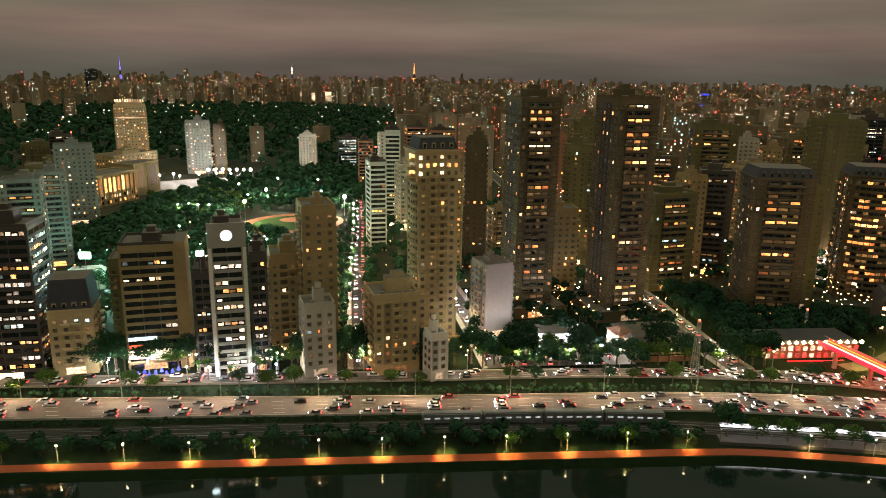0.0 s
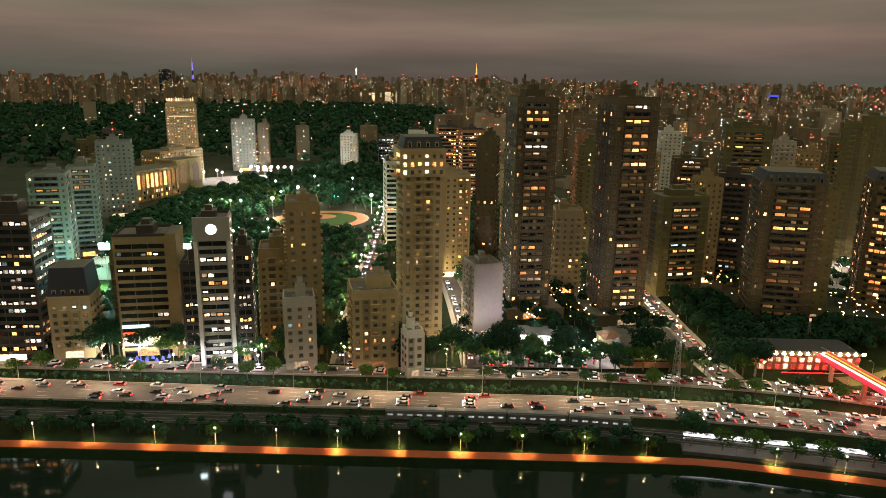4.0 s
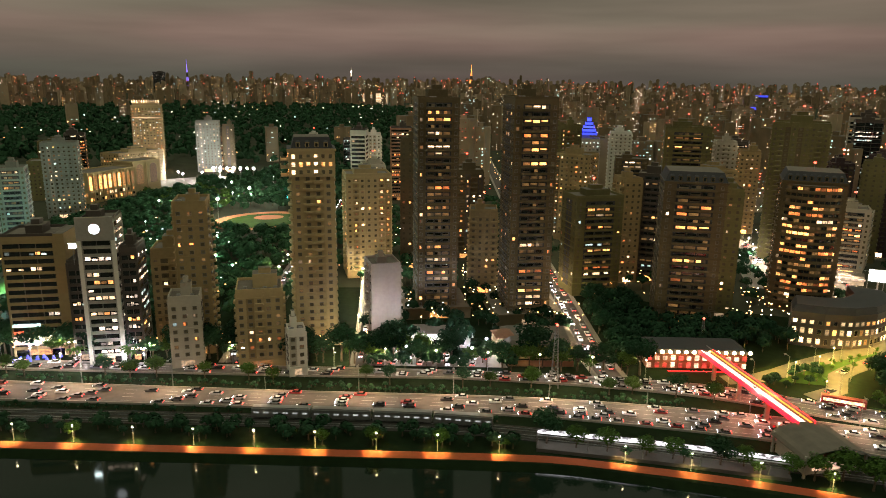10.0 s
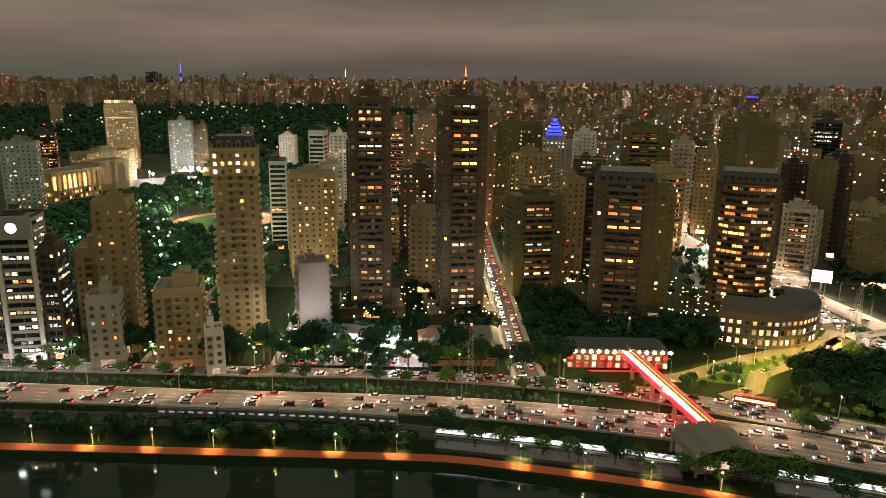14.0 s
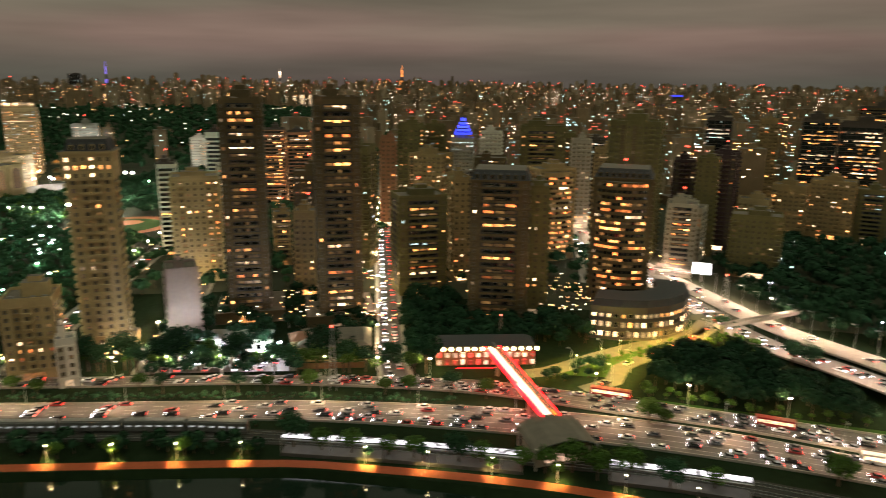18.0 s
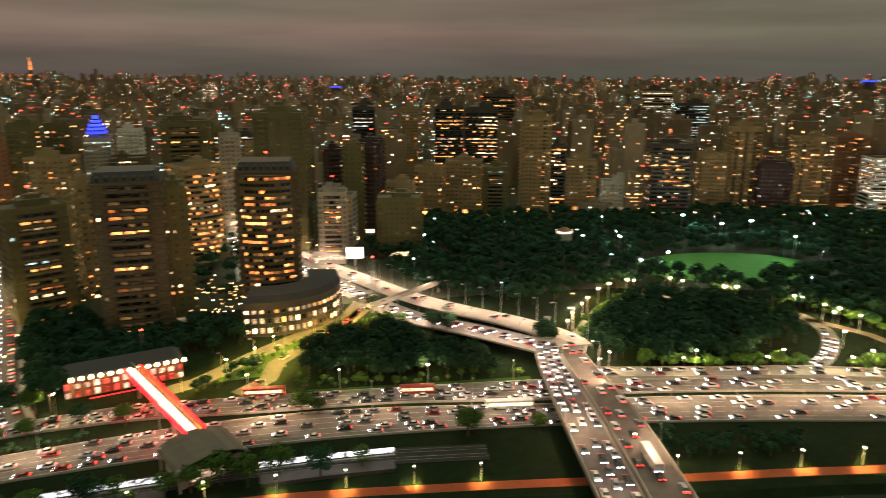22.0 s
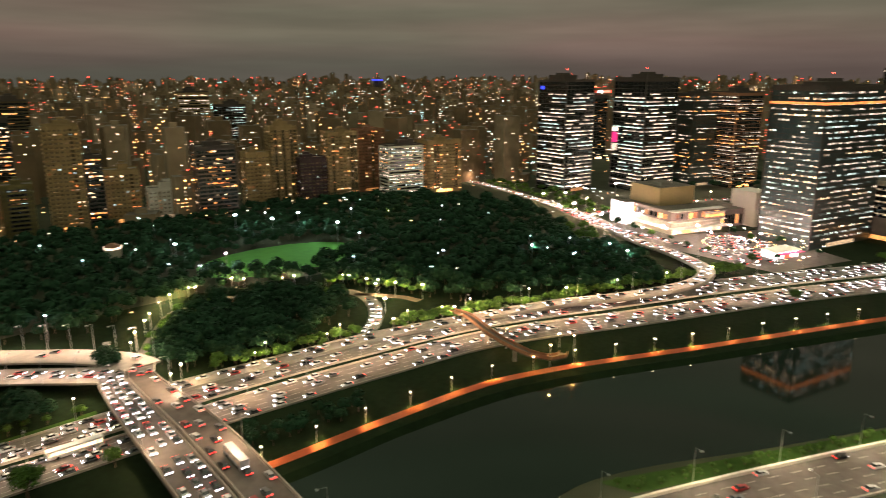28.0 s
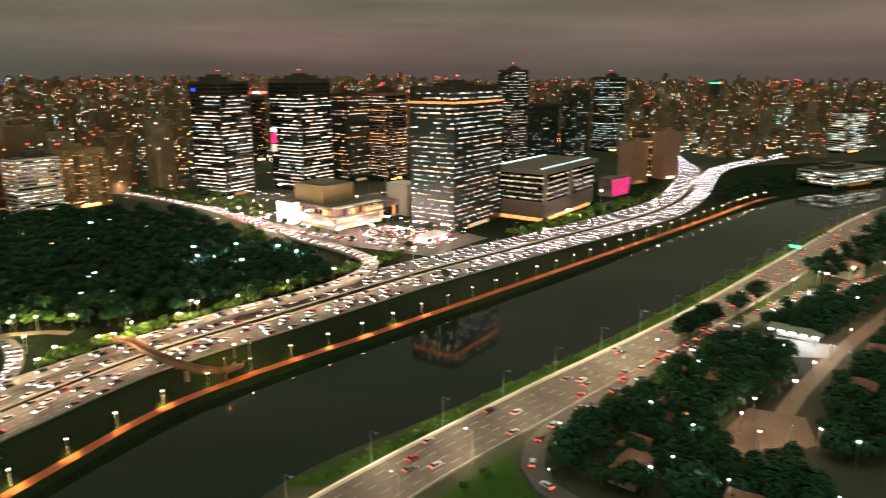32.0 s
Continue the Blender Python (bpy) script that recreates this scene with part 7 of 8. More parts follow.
stn = thing("railway_station", pose(186, 187, 0, 0, 0, 10), "small railway station under a dark barrel roof", "station")
b = Build()
arc = [(10.5 * math.cos(a), 5.2 + 3.8 * math.sin(a)) for a in [radians(12 + k * 13) for k in range(13)]]
for (x0, z0), (x1, z1) in zip(arc, arc[1:]):
    for o, s in ((0.0, 1), (-0.35, -1)):
        b.face([(x0, -8, z0 + o), (x1, -8, z1 + o), (x1, 9, z1 + o), (x0, 9, z0 + o)][::s], ROOF)
    b.face([(x0, -8, z0), (x0, -8, z0 - 0.35), (x1, -8, z1 - 0.35), (x1, -8, z1)], STEEL)
    b.face([(x0, 9, z0), (x1, 9, z1), (x1, 9, z1 - 0.35), (x0, 9, z0 - 0.35)], STEEL)
part("barrel_roof", b, stn, "dark curved metal roof")
b = Build()
b.box(-8.5, -5.5, 0, 8.5, 8, 5.4, PALE, ROOF)
part("concourse", b, stn, "pale concourse block")
b = Build()
b.box(-6, -5.8, 1.4, 4, -5.55, 4.0, STALL)
part("lit_panel", b, stn, "long lit display panel")
for x in (-9.6, 9.6):
    for y in (-7, 8):
        b = Build()
        b.box(x - 0.3, y - 0.3, 0, x + 0.3, y + 0.3, 7.0, CONC)
        part("column", b, stn)

for nm, pts in (("platform_west", [(103, 192.5), (118, 190), (134, 187.4), (150, 184.2), (174, 178.8)]), ("platform_east", [(198, 173), (216, 168), (234, 162)])):
    ln = vecs(pts, 5)
    pf = thing("platform", pose(0, 0, 0), "railway platform under a glowing white canopy", "platform")
    b = Build()
    ribbon(b, ln, 5.0, 1.1, ASPHALT, 1.1)
    part("slab", b, pf, "pale platform slab")
    # canopy itself emits, in place of light passing through from below
    b = Build()
    ribbon(b, ln, 2.6, 5.6, CANOPY, 0.15, 0.2)
    part("canopy", b, pf, "white canopy that emits the light shining through it")
    b = Build()
    ribbon(b, ln, 0.7, 5.3, STEEL, 0.25, -1.9)
    part("gutter", b, pf)
    b = Build()
    ribbon(b, ln, 0.35, 4.8, WHITETUBE, 0.12, -1.2)
    part("light_tube", b, pf, "long white light tube")
    for p in offset_line(ln, -1.9)[::3]:
        b = Build()
        b.tube((p.x, p.y, 1.0), (p.x, p.y, 4.9), 0.12, 0.12, STEEL)
        part("post", b, pf)

# commuter train on the near track
trk = offset_line(RAIL, 2.1)
seg = [p for p in trk if 10 < p.x < 100]
tl = resample(seg, 5)
train = thing("commuter_train", pose(0, 0, 0), "stopped silver commuter train with bright window strips", "train")
for p, q in zip(tl, tl[1:]):
    a = math.degrees(math.atan2(q.y - p.y, q.x - p.x))
    L = (q - p).length - 0.8
    c = p.lerp(q, 0.5)
    b = Build()
    b.box(-L / 2, -1.4, 0.7, L / 2, 1.4, 3.7, STEEL)
    b.box(-L / 2 + 0.3, -1.1, 3.7, L / 2 - 0.3, 1.1, 4.1, STEEL)
    o = part("carriage", b, train, "silver carriage")
    o.matrix_basis = pose(c.x, c.y, 0.2, 0, 0, a)
    for k in range(6):
        x = -L / 2 + (k + 0.5) * L / 6
        b = Build()
        b.box(x - L / 24, -1.46, 2.1, x + L / 24, -1.41, 2.65, TRAINW)
        part("window", b, o, "lit window")

# ---- low buildings of the first block ----
white = thing("white_shed", pose(71, 274, 0, 0, 0, -2), "long low white building with curved roof edge", "building")
b = Build()
b.box(-12.5, 0, 0, 12.5, 10, 5.2, WHITE, ROOF)
part("shell", b, white)
b = Build()
b.prism([(-14, -1.4), (14, -1.4), (13, 11), (-13, 11)], 5.2, 6.0, WHITE, ROOF, 0.97)
part("roof", b, white, "pale overhanging roof slab")
for i in range(6):
    b = Build()
    x = -9 + i * 3.6
    b.box(x - 1.1, -0.12, 1.4, x + 1.1, 0.05, 3.2, GLASS)
    part("window", b, white)
shed = thing("dark_shed", pose(112, 263, 0, 0, 0, 2), "large dark-roofed shed with pinkish front wall", "shed")
b = Build()
b.box(-14, 0, 0, 14, 20, 6.2, BEIGE, ROOF)
part("shell", b, shed)
b = Build()
b.prism([(-15, -1), (15, -1), (15, 21), (-15, 21)], 6.2, 7.6, ROOF, ROOF, 0.8)
part("roof", b, shed, "low dark hipped roof")
b = Build()
b.box(-14, -7.5, 0, 12, -7.2, 2.4, BRICK)
part("boundary_wall", b, shed, "reddish boundary wall")
hut = thing("gabled_house", pose(98.5, 268, 0, 0, 0, 12), "small pale house with clay roof", "house")
b = Build()
b.box(-4, 0, 0, 4, 9, 7, BEIGE, TILE)
part("shell", b, hut)
b = Build()
b.prism([(-4.6, -0.6), (4.6, -0.6), (4.6, 9.6), (-4.6, 9.6)], 7, 9, TILE, TILE, 0.25)
part("roof", b, hut, "hipped clay roof")
b = Build()
b.box(-1, -0.12, 3.6, 1, 0.02, 5.2, DIM)
part("window", b, hut)

yard = Build()
yard.prism([(44, 253), (98, 253.5), (96, 266), (60, 270), (44, 268)], 0.0, 0.06, PALEROAD)
tagged(part("paved_yard", yard), "pale floodlit car yard behind trees", "yard", kind="structure")


def mast_lamp(x, y, h, lens, w, label, z=0.0, name="floodlight_mast", round_lens=False):
    root = thing(name, pose(x, y, z), label, "lamp", "masts")
    b = Build()
    b.tube((0, 0, -0.2), (0, 0, h), 0.16, 0.09, STEEL, 8)
    part("pole", b, root)
    if round_lens:
        c = [(math.cos(k * math.pi / 4), math.sin(k * math.pi / 4)) for k in range(8)]
        b = Build()
        b.prism([(w * 0.6 * x_, w * 0.6 * y_) for x_, y_ in c], h + w * 0.82, h + w, STEEL, None, 0.4)
        part("housing", b, root)
        b = Build()
        b.prism([(w * 0.34 * x_, w * 0.34 * y_) for x_, y_ in c], h, h + w * 0.8, lens, None, 1.2)
        part("lens", b, root)
        return root
    b = Build()
    b.box(-w / 2, -0.2, h, w / 2, 0.25, h + w * 0.6, STEEL)
    part("housing", b, root)
    b = Build()
    b.face([(-w / 2 + 0.05, -0.26, h + 0.05), (w / 2 - 0.05, -0.26, h + 0.05), (w / 2 - 0.05, -0.24, h + w * 0.6 - 0.05), (-w / 2 + 0.05, -0.24, h + w * 0.6 - 0.05)], lens)
    part("lens", b, root)
    return root


YARDL = glow("yard_lamp_lens", (0.86, 0.90, 1.0), 4200, sampled=True)
for i in range(9):
    for j in range(2):
        if RND.random() < 0.85:
            flow_car(Vector((48 + i * 5.2, 255.5 + j * 6.5, 0.07)), Vector((0.2, RND.choice((-1, 1)), 0)).normalized(), RND.randrange(4))
for x, y in ((52, 266), (64, 267), (77, 267), (90, 266), (58, 256), (84, 256)):
    mast_lamp(x, y, 7, YARDL, 0.6, "slim yard lamp mast with white lamp", name="yard_lamp", round_lens=True)

for x, y in ((45, 262), (43, 285), (41, 305), (38, 330)):
    mast_lamp(x, y, 7, YARDL, 0.5, "white lamp over the bright side street", name="side_street_lamp", round_lens=True)
for x, y in ((-74, 244), (-66, 243.5), (-50, 244.5), (-42, 245), (-104, 249), (-90, 251)):
    mast_lamp(x, y, 6, YARDL, 0.4, "slim forecourt lamp with cold white light", name="forecourt_light", round_lens=True)

# lattice mast beside the expressway, and one by the avenue
def lattice(x, y, h, w, name, label, top_red=True):
    root = thing(name, pose(x, y, 0), label, "mast")
    for sx in (-1, 1):
        for sy in (-1, 1):
            b = Build()
            b.tube((sx * w, sy * w, 0), (sx * w * 0.35, sy * w * 0.35, h), 0.12, 0.08, STEEL, 4)
            part("leg", b, root)
    n = int(h / 2.4)
    for k in range(1, n):
        t0, t1 = k / n, (k + 1) / n
        a, c = w * (1 - 0.65 * t0), w * (1 - 0.65 * t1)
        b = Build()
        for p, q in (((-a, -a), (a, -a)), ((a, -a), (a, a)), ((a, a), (-a, a)), ((-a, a), (-a, -a))):
            b.tube((*p, h * t0), (*q, h * t0), 0.05, 0.05, STEEL, 4)
            b.tube((*p, h * t0), (q[0] * c / a, q[1] * c / a, h * t1), 0.04, 0.04, STEEL, 4)
        part("brace", b, root)
    b = Build()
    b.prism([(0.4 * math.cos(k * math.pi / 3), 0.4 * math.sin(k * math.pi / 3)) for k in range(6)], h, h + 0.7, BEACON)
    part("beacon", b, root, "red warning light")


lattice(114, 236.5, 24, 1.3, "lattice_mast", "tall steel lattice mast on the verge")
lattice(289, 300, 24, 1.6, "lattice_mast", "red-lit steel lattice pylon beside the avenue")
lattice(181, 276, 14, 0.8, "lattice_mast", "small lattice mast with red light behind the market")

# footbridge over the avenue
pb = thing("avenue_footbridge", pose(0, 0, 0), "slim concrete footbridge across the bright avenue", "footbridge")
ln = vecs([(281, 283, 5.6), (298, 289, 6), (319, 297, 6), (327, 302, 5.4)], 5)
b = Build()
ribbon(b, ln, 2.8, 0, CONC, 0.6)
part("deck", b, pb)
for s in (-1, 1):
    b = Build()
    ribbon(b, ln, 0.12, 1.1, CONC, 1.2, s * 1.4)
    part("railing", b, pb)
for p in (ln[0], ln[-1]):
    b = Build()
    b.box(p.x - 0.5, p.y - 0.5, 0, p.x + 0.5, p.y + 0.5, p.z - 0.5, CONC)
    part("pier", b, pb)
board = thing("billboard", pose(309, 371, 0, 0, 0, -25), "bright white advertising screen on a post", "billboard")
b = Build()
b.box(-0.4, 0, 0, 0.4, 0.6, 5, STEEL)
part("post", b, board)
b = Build()
b.box(-5, -0.1, 4.5, 5, 0.7, 11.5, STEEL)
part("cabinet", b, board)
b = Build()
b.face([(-4.8, -0.16, 4.7), (4.8, -0.16, 4.7), (4.8, -0.16, 11.3), (-4.8, -0.16, 11.3)], SCREEN)
part("screen", b, board, "blank glowing screen")
shop = thing("corner_shop", pose(297, 383, 0, 0, 0, -28), "low shop with a glowing awning", "shop")
b = Build()
b.box(-10, 0, 0, 10, 10, 5, PALE, ROOF)
part("shell", b, shop)
b = Build()
b.box(-10.4, -1.2, 2.8, 10.4, 0, 3.8, WALLGLOW)
part("awning", b, shop, "glowing awning")

# curved corner building with lit windows
CURVE = [(222, 286), (234, 281.5), (246, 280.5), (257, 283.5), (266, 290), (272, 299), (275, 310)]
cb = thing("curved_office", pose(0, 0, 0), "low curved building with rows of lit windows and dark roof", "building")
inner = [(262, 318), (258, 304), (250, 297), (240, 296), (228, 300)]
b = Build()
b.prism(CURVE + inner, 0, 15.2, DARKWALL, ROOF)
part("shell", b, cb)
b = Build()
b.prism(CURVE + inner, 15.2, 18.2, SLATE, SLATE, 0.93)
part("roof", b, cb, "sloping dark slate roof")
WCB = {}
for (x0, y0), (x1, y1) in zip(CURVE, CURVE[1:]):
    L, a = math.hypot(x1 - x0, y1 - y0), math.degrees(math.atan2(y1 - y0, x1 - x0))
    n = max(3, int(L / 2.6))
    for f in range(3):
        for i in range(n):
            t = (i + 0.5) / n
            m_ = (SOFT if RND.random() < 0.7 else WARM) if RND.random() < 0.84 else GLASS
            o = new("window", window_mesh(1.5, 2.3 if f in (0, 1) else 1.6, m_))
            o.parent = cb
            o.matrix_basis = pose(x0 + (x1 - x0) * t, y0 + (y1 - y0) * t, 1.6 + f * 4.4, 0, 0, a)

# floodlit building site between two towers
site = Build()
site.prism([(240, 372), (258, 366), (284, 470), (262, 478)], 0.0, 0.08, PAVE)
tagged(part("building_site", site), "bare floodlit building site between towers", "yard", kind="structure")
SITEL = glow("site_lamp_lens", (1.0, 0.95, 0.85), 900, sampled=True)
for x, y in ((250, 392), (262, 424), (272, 456)):
    mast_lamp(x, y, 9, SITEL, 1.0, "work lamp mast over the building site", name="site_lamp", round_lens=True)

# ---- club grounds: track, courts, floodlights ----
track = [(-74 + 38 * math.cos(a) + 6 * math.sin(a), 533 + 38 * math.sin(a)) for a in [k * math.pi / 12 for k in range(24)]]
b = Build()
b.prism(track, 0.0, 0.08, CLAYCOURT)
tk = tagged(part("running_track", b), "reddish clay running track round a green infield", "track", kind="structure")
b = Build()
b.prism([(-74 + (x + 74) * 0.76, 533 + (y - 533) * 0.76) for x, y in track], 0.05, 0.13, LAWN)
part("infield", b, tk, "floodlit green infield")
b = Build()
b.prism([(-74 + (x + 74) * 0.3, 545 + (y - 533) * 0.25) for x, y in track], 0.1, 0.16, CLAYCOURT)
part("sand_oval", b, tk, "small red oval")
TRACKL = glow("track_lamp_lens", (1.0, 0.92, 0.8), 2200, sampled=True)
# track lamp lenses enlarged; the extra width stands in for their glare
mast_lamp(-108, 526, 17, TRACKL, 2.0, "floodlight mast beside the running track", round_lens=True)
mast_lamp(-104, 596, 15, TRACKL, 2.0, "floodlight mast behind the running track", round_lens=True)
mast_lamp(-36, 560, 15, TRACKL, 2.0, "floodlight mast beside the running track", round_lens=True)
# floodlight panels oversized and turned to the river, so their size imitates glare
mast_lamp(-188.5, 368.6, 13, FLOOD, 4.6, "oversized cold floodlight panel whose size carries its glare")
mast_lamp(-152.4, 352.4, 19, FLOOD, 5.6, "oversized cold floodlight panel whose size carries its glare")
ch = thing("club_hall", pose(-157, 360, 0, 0, 0, 12), "white club hall with floodlit roof", "building")
b = Build()
b.box(-9, 0, 0, 9, 10, 9, WHITE, WHITE)
part("shell", b, ch)
b = Build()
b.prism([(-9.6, -0.6), (9.6, -0.6), (9.6, 10.6), (-9.6, 10.6)], 9, 11, WHITE, WHITE, 0.7)
part("roof", b, ch, "white hipped roof")
for x, y, h in ((-178, 372, 15), (-140, 372, 13), (-122, 330, 12), (-165, 320, 12), (-188, 340, 14), (-128, 392, 13)):
    mast_lamp(x, y, h, CYANL, 1.0, "cold floodlight mast over the club courts", round_lens=True)
b = Build()
b.prism([(-176, 318), (-140, 312), (-128, 345), (-166, 360)], 0.0, 0.1, LAWN)
tagged(part("club_court", b), "floodlit teal-green sports court", "court", kind="structure")
b = Build()
b.prism([(-250, 700), (-215, 690), (-150, 730), (-136, 776), (-196, 776), (-240, 745)], 0.0, 0.1, PALEROAD)
tagged(part("parking_apron", b), "wide pale car park under white lamps", "yard", kind="structure")
# this lamp row's lenses are built too wide, to show as white glows
for k in range(7):
    mast_lamp(-192 + k * 7.3, 760 + k * 0.5, 10, APRONL, 2.4, "white car park lamp mast", name="car_park_lamp", round_lens=True)
for x, y in ((-232, 726), (-222, 738), (-212, 724), (-196, 736), (-180, 744), (-165, 742)):
    mast_lamp(x, y, 9, APRONL, 1.3, "white car park lamp mast", name="car_park_lamp", round_lens=True)
GARDENL = glow("garden_lamp_lens", (0.92, 1.0, 0.62), 1500, sampled=True)
GARDENDIM = glow("garden_lamp_dim", (0.70, 1.0, 0.80), 800, sampled=True)
for x, y in ((-165, 552), (-157, 556), (-149, 552), (-141, 553), (-75, 414), (-70, 404), (-112, 440), (-92, 452), (-128, 420), (-76, 430), (-60, 380), (-140, 470), (-100, 480), (-52, 330), (-84, 345), (-44, 360), (-120, 600), (-95, 640), (-140, 660), (-70, 690), (-60, 620), (-110, 700)):
    mast_lamp(x, y, 10.5, GARDENL if y > 540 and x < -130 else GARDENDIM, 0.7, "garden lamp post among the club trees", name="garden_lamp", round_lens=True)
b = Build()
b.prism([(-82 + 7 * math.cos(k * math.pi / 5), 642 + 5 * math.sin(k * math.pi / 5)) for k in range(10)], 0, 5.0, CYANGLOW, None, 0.6)
tagged(part("fountain_light", b), "teal-lit fountain in the club garden", "fountain")

# small warm lights in the gardens of the tall towers
gl = Build()
gl.tube((0, 0, -0.1), (0, 0, 2.6), 0.05, 0.04, STEEL, 5)
GL_POST = gl.mesh("post")
gl = Build()
gl.prism([(0.3 * math.cos(k * math.pi / 3), 0.3 * math.sin(k * math.pi / 3)) for k in range(6)], 2.6, 3.15, BULB, None, 0.8)
GL_BULB = gl.mesh("bulb")
for x0, y0, x1, y1, n in ((56, 302, 130, 308, 20), (80, 318, 100, 400, 16), (212, 312, 238, 360, 14), (-16, 256, -4, 300, 12), (22, 262, 56, 282, 8), (126, 300, 142, 420, 14)):
    for k in range(n):
        x, y = RND.uniform(x0, x1), RND.uniform(y0, y1)
        root = thing("garden_light", pose(x, y, RND.uniform(0, 1.5)), "small warm garden light on a thin post", "lamp", "garden lights")
        part("post", GL_POST, root)
        part("bulb", GL_BULB, root)

# ---- the park ----
for x, y in ((391, 422), (344, 269), (327, 330), (474, 328), (435, 267), (485, 200), (416, 335), (447, 329), (583, 101), (620, 86), (576, 125), (360, 380), (520, 160), (540, 230), (600, 200), (650, 220), (430, 390), (500, 370), (570, 330), (610, 280)):
    mast_lamp(x, y, 11.5, LENSC, 0.38, "cool white park lamp among trees", name="park_lamp", round_lens=True)
for x, y in ((397, 251), (409, 251), (432, 243), (444, 219), (456, 200), (460, 177), (460, 160), (372, 238), (352, 225), (206, 246), (218, 252), (228, 261), (631, 258), (700, 263), (680, 240), (716, 255), (752, 130), (700, 110)):
    mast_lamp(x, y, 8.0, LENSY, 0.38, "yellow street lamp along the park road", name="park_road_lamp", round_lens=True)
FIELDL = glow("field_lamp_lens", (0.9, 1.0, 0.92), 1500, sampled=True)
for x, y in ((455, 305), (540, 300), (548, 252), (450, 262)):
    mast_lamp(x, y, 15, FIELDL, 0.8, "white lamp mast at the playing field", name="field_lamp", round_lens=True)
for x, y in ((532, 326), (556, 290)):
    mast_lamp(x, y, 17, FLOOD, 1.4, "cold floodlight mast over the playing field")
EDGEL = glow("park_edge_lens", (0.6, 1.0, 0.95), 1900, sampled=True)
for x, y in ((553, 90), (587, 76), (572, 62), (550, 97), (560, 109), (563, 119)):
    mast_lamp(x, y, 9, EDGEL, 0.6, "cold white lamp at the park edge", name="park_edge_lamp", round_lens=True)
pav = thing("park_pavilion", pose(448, 349, 0), "round pavilion with a glowing pink ring", "pavilion")
c = [(5 * math.cos(k * math.pi / 8), 5 * math.sin(k * math.pi / 8)) for k in range(16)]
for nm, z0, z1, m_, sh in (("drum", 0, 9.5, PALE, 1.0), ("ring_light", 9.5, 11.0, WALLGLOW, 1.08), ("roof", 11.0, 13.0, TILE, 0.3)):
    b = Build()
    b.prism(c, z0, z1, m_, None, sh)
    part(nm, b, pav)

# ---- mall and neighbours across the park ----
mall = thing("shopping_mall", pose(668, 48, 0, 0, 0, -42), "large pale lit shopping mall with terraces", "mall")
for nm, x0, y0, x1, y1, z0, z1, m_, lab in (
    ("hall", 0, 0, 46, 60, 0, 9, PALE, "pale lower hall"), ("middle_hall", 1, 3, 46, 60, 9, 16.5, PINKISH, "pinkish middle storey"), ("upper_hall", 8, 24, 40, 58, 16.5, 30, BEIGE, "beige windowless upper hall"),
    ("east_wing", 46, 6, 74, 44, 0, 13, PINKISH, ""), ("gate_block", 74, -4, 78, 20, 0, 26, WHITE, "white portal frame"), ("gate_block", 88, -4, 92, 20, 0, 26, WHITE, "white portal frame"), ("gate_lintel", 78, -4, 88, 20, 18, 26, WHITE, "white portal lintel"),
    ("gate_inside", 78, 2, 88, 20, 0, 18, BRICK, "dim portal inside"), ("terrace_slab", -1.5, -3, 47.5, 3, 8.6, 9.4, WHITE, "projecting terrace slab"), ("terrace_slab", 0, -1, 47.5, 5, 16.2, 17.0, WHITE, "projecting terrace slab"), ("canopy", -2, -7, 48, 0, 4.6, 5.2, WHITE, "long entrance canopy"),
    ("lit_corner", -7, 44, 0, 62, 0, 17, CORNERGLOW, "corner block whose walls emit their lit brightness"), ("plant_room", 14, 30, 24, 44, 30, 33, CONC, ""), ("plant_room", 50, 12, 68, 30, 13, 16, CONC, "")):
    b = Build()
    b.box(x0, y0, z0, x1, y1, z1, m_, ROOF if m_ is not WHITE else None)
    part(nm, b, mall, lab)
for k in range(11):
    b = Build()
    x = 1.2 + k * 4.1
    b.box(x, -0.3, 0.4, x + 3.2, -0.05, 4.2, RND.choice((SOFT, WALLGLOW, WARM)))
    part("shop_window", b, mall, "lit shop window")
    if k % 3:
        b = Build()
        b.box(x + 0.2, 2.7, 10.2, x + 3.0, 2.95, 14.2, RND.choice((GLASS, SOFT, ORANGE, WARM)))
        part("terrace_window", b, mall)
for k in range(7):
    b = Build()
    b.box(47.5 + k * 3.7, 5.7, 2, 50 + k * 3.7, 5.95, 9, RND.choice((GLASS, SOFT, WARM, GLASS)))
    part("wing_window", b, mall)
b = Build()
b.box(26, -3.5, 9.6, 45, -3.1, 15.2, STEEL)
part("screen_frame", b, mall, "steel frame of the big screen")
for z0, z1, m_ in ((10.0, 11.4, SOFT), (11.4, 13.4, ORANGE), (13.4, 14.8, SOFT)):
    b = Build()
    b.box(26.5, -3.7, z0, 44.5, -3.52, z1, m_)
    part("screen_strip", b, mall, "glowing strip of the big screen")
b = Build()
b.box(79, 1.6, 4, 87, 1.9, 12, WARM)
part("gate_light", b, mall, "warm lit portal window")
b = Build()
b.box(-0.5, 4, 3, -0.05, 46, 5, WALLGLOW)
part("side_light", b, mall, "softly lit side strip")
for k in range(8):
    b = Build()
    b.box(-0.4, 6 + k * 5, 10.5, -0.1, 9.4 + k * 5, 14, RND.choice((GLASS, WARM, GLASS, SOFT)))
    part("side_window", b, mall)
MALLL = glow("mall_lamp_lens", (1.0, 0.68, 0.58), 2400, sampled=True)
for x, y in ((-302, 806), (-286, 811), (-272, 816)):
    mast_lamp(x, y, 5, HOTELL, 1.2, "warm uplight before the hotel tower", name="hotel_uplight", round_lens=True)
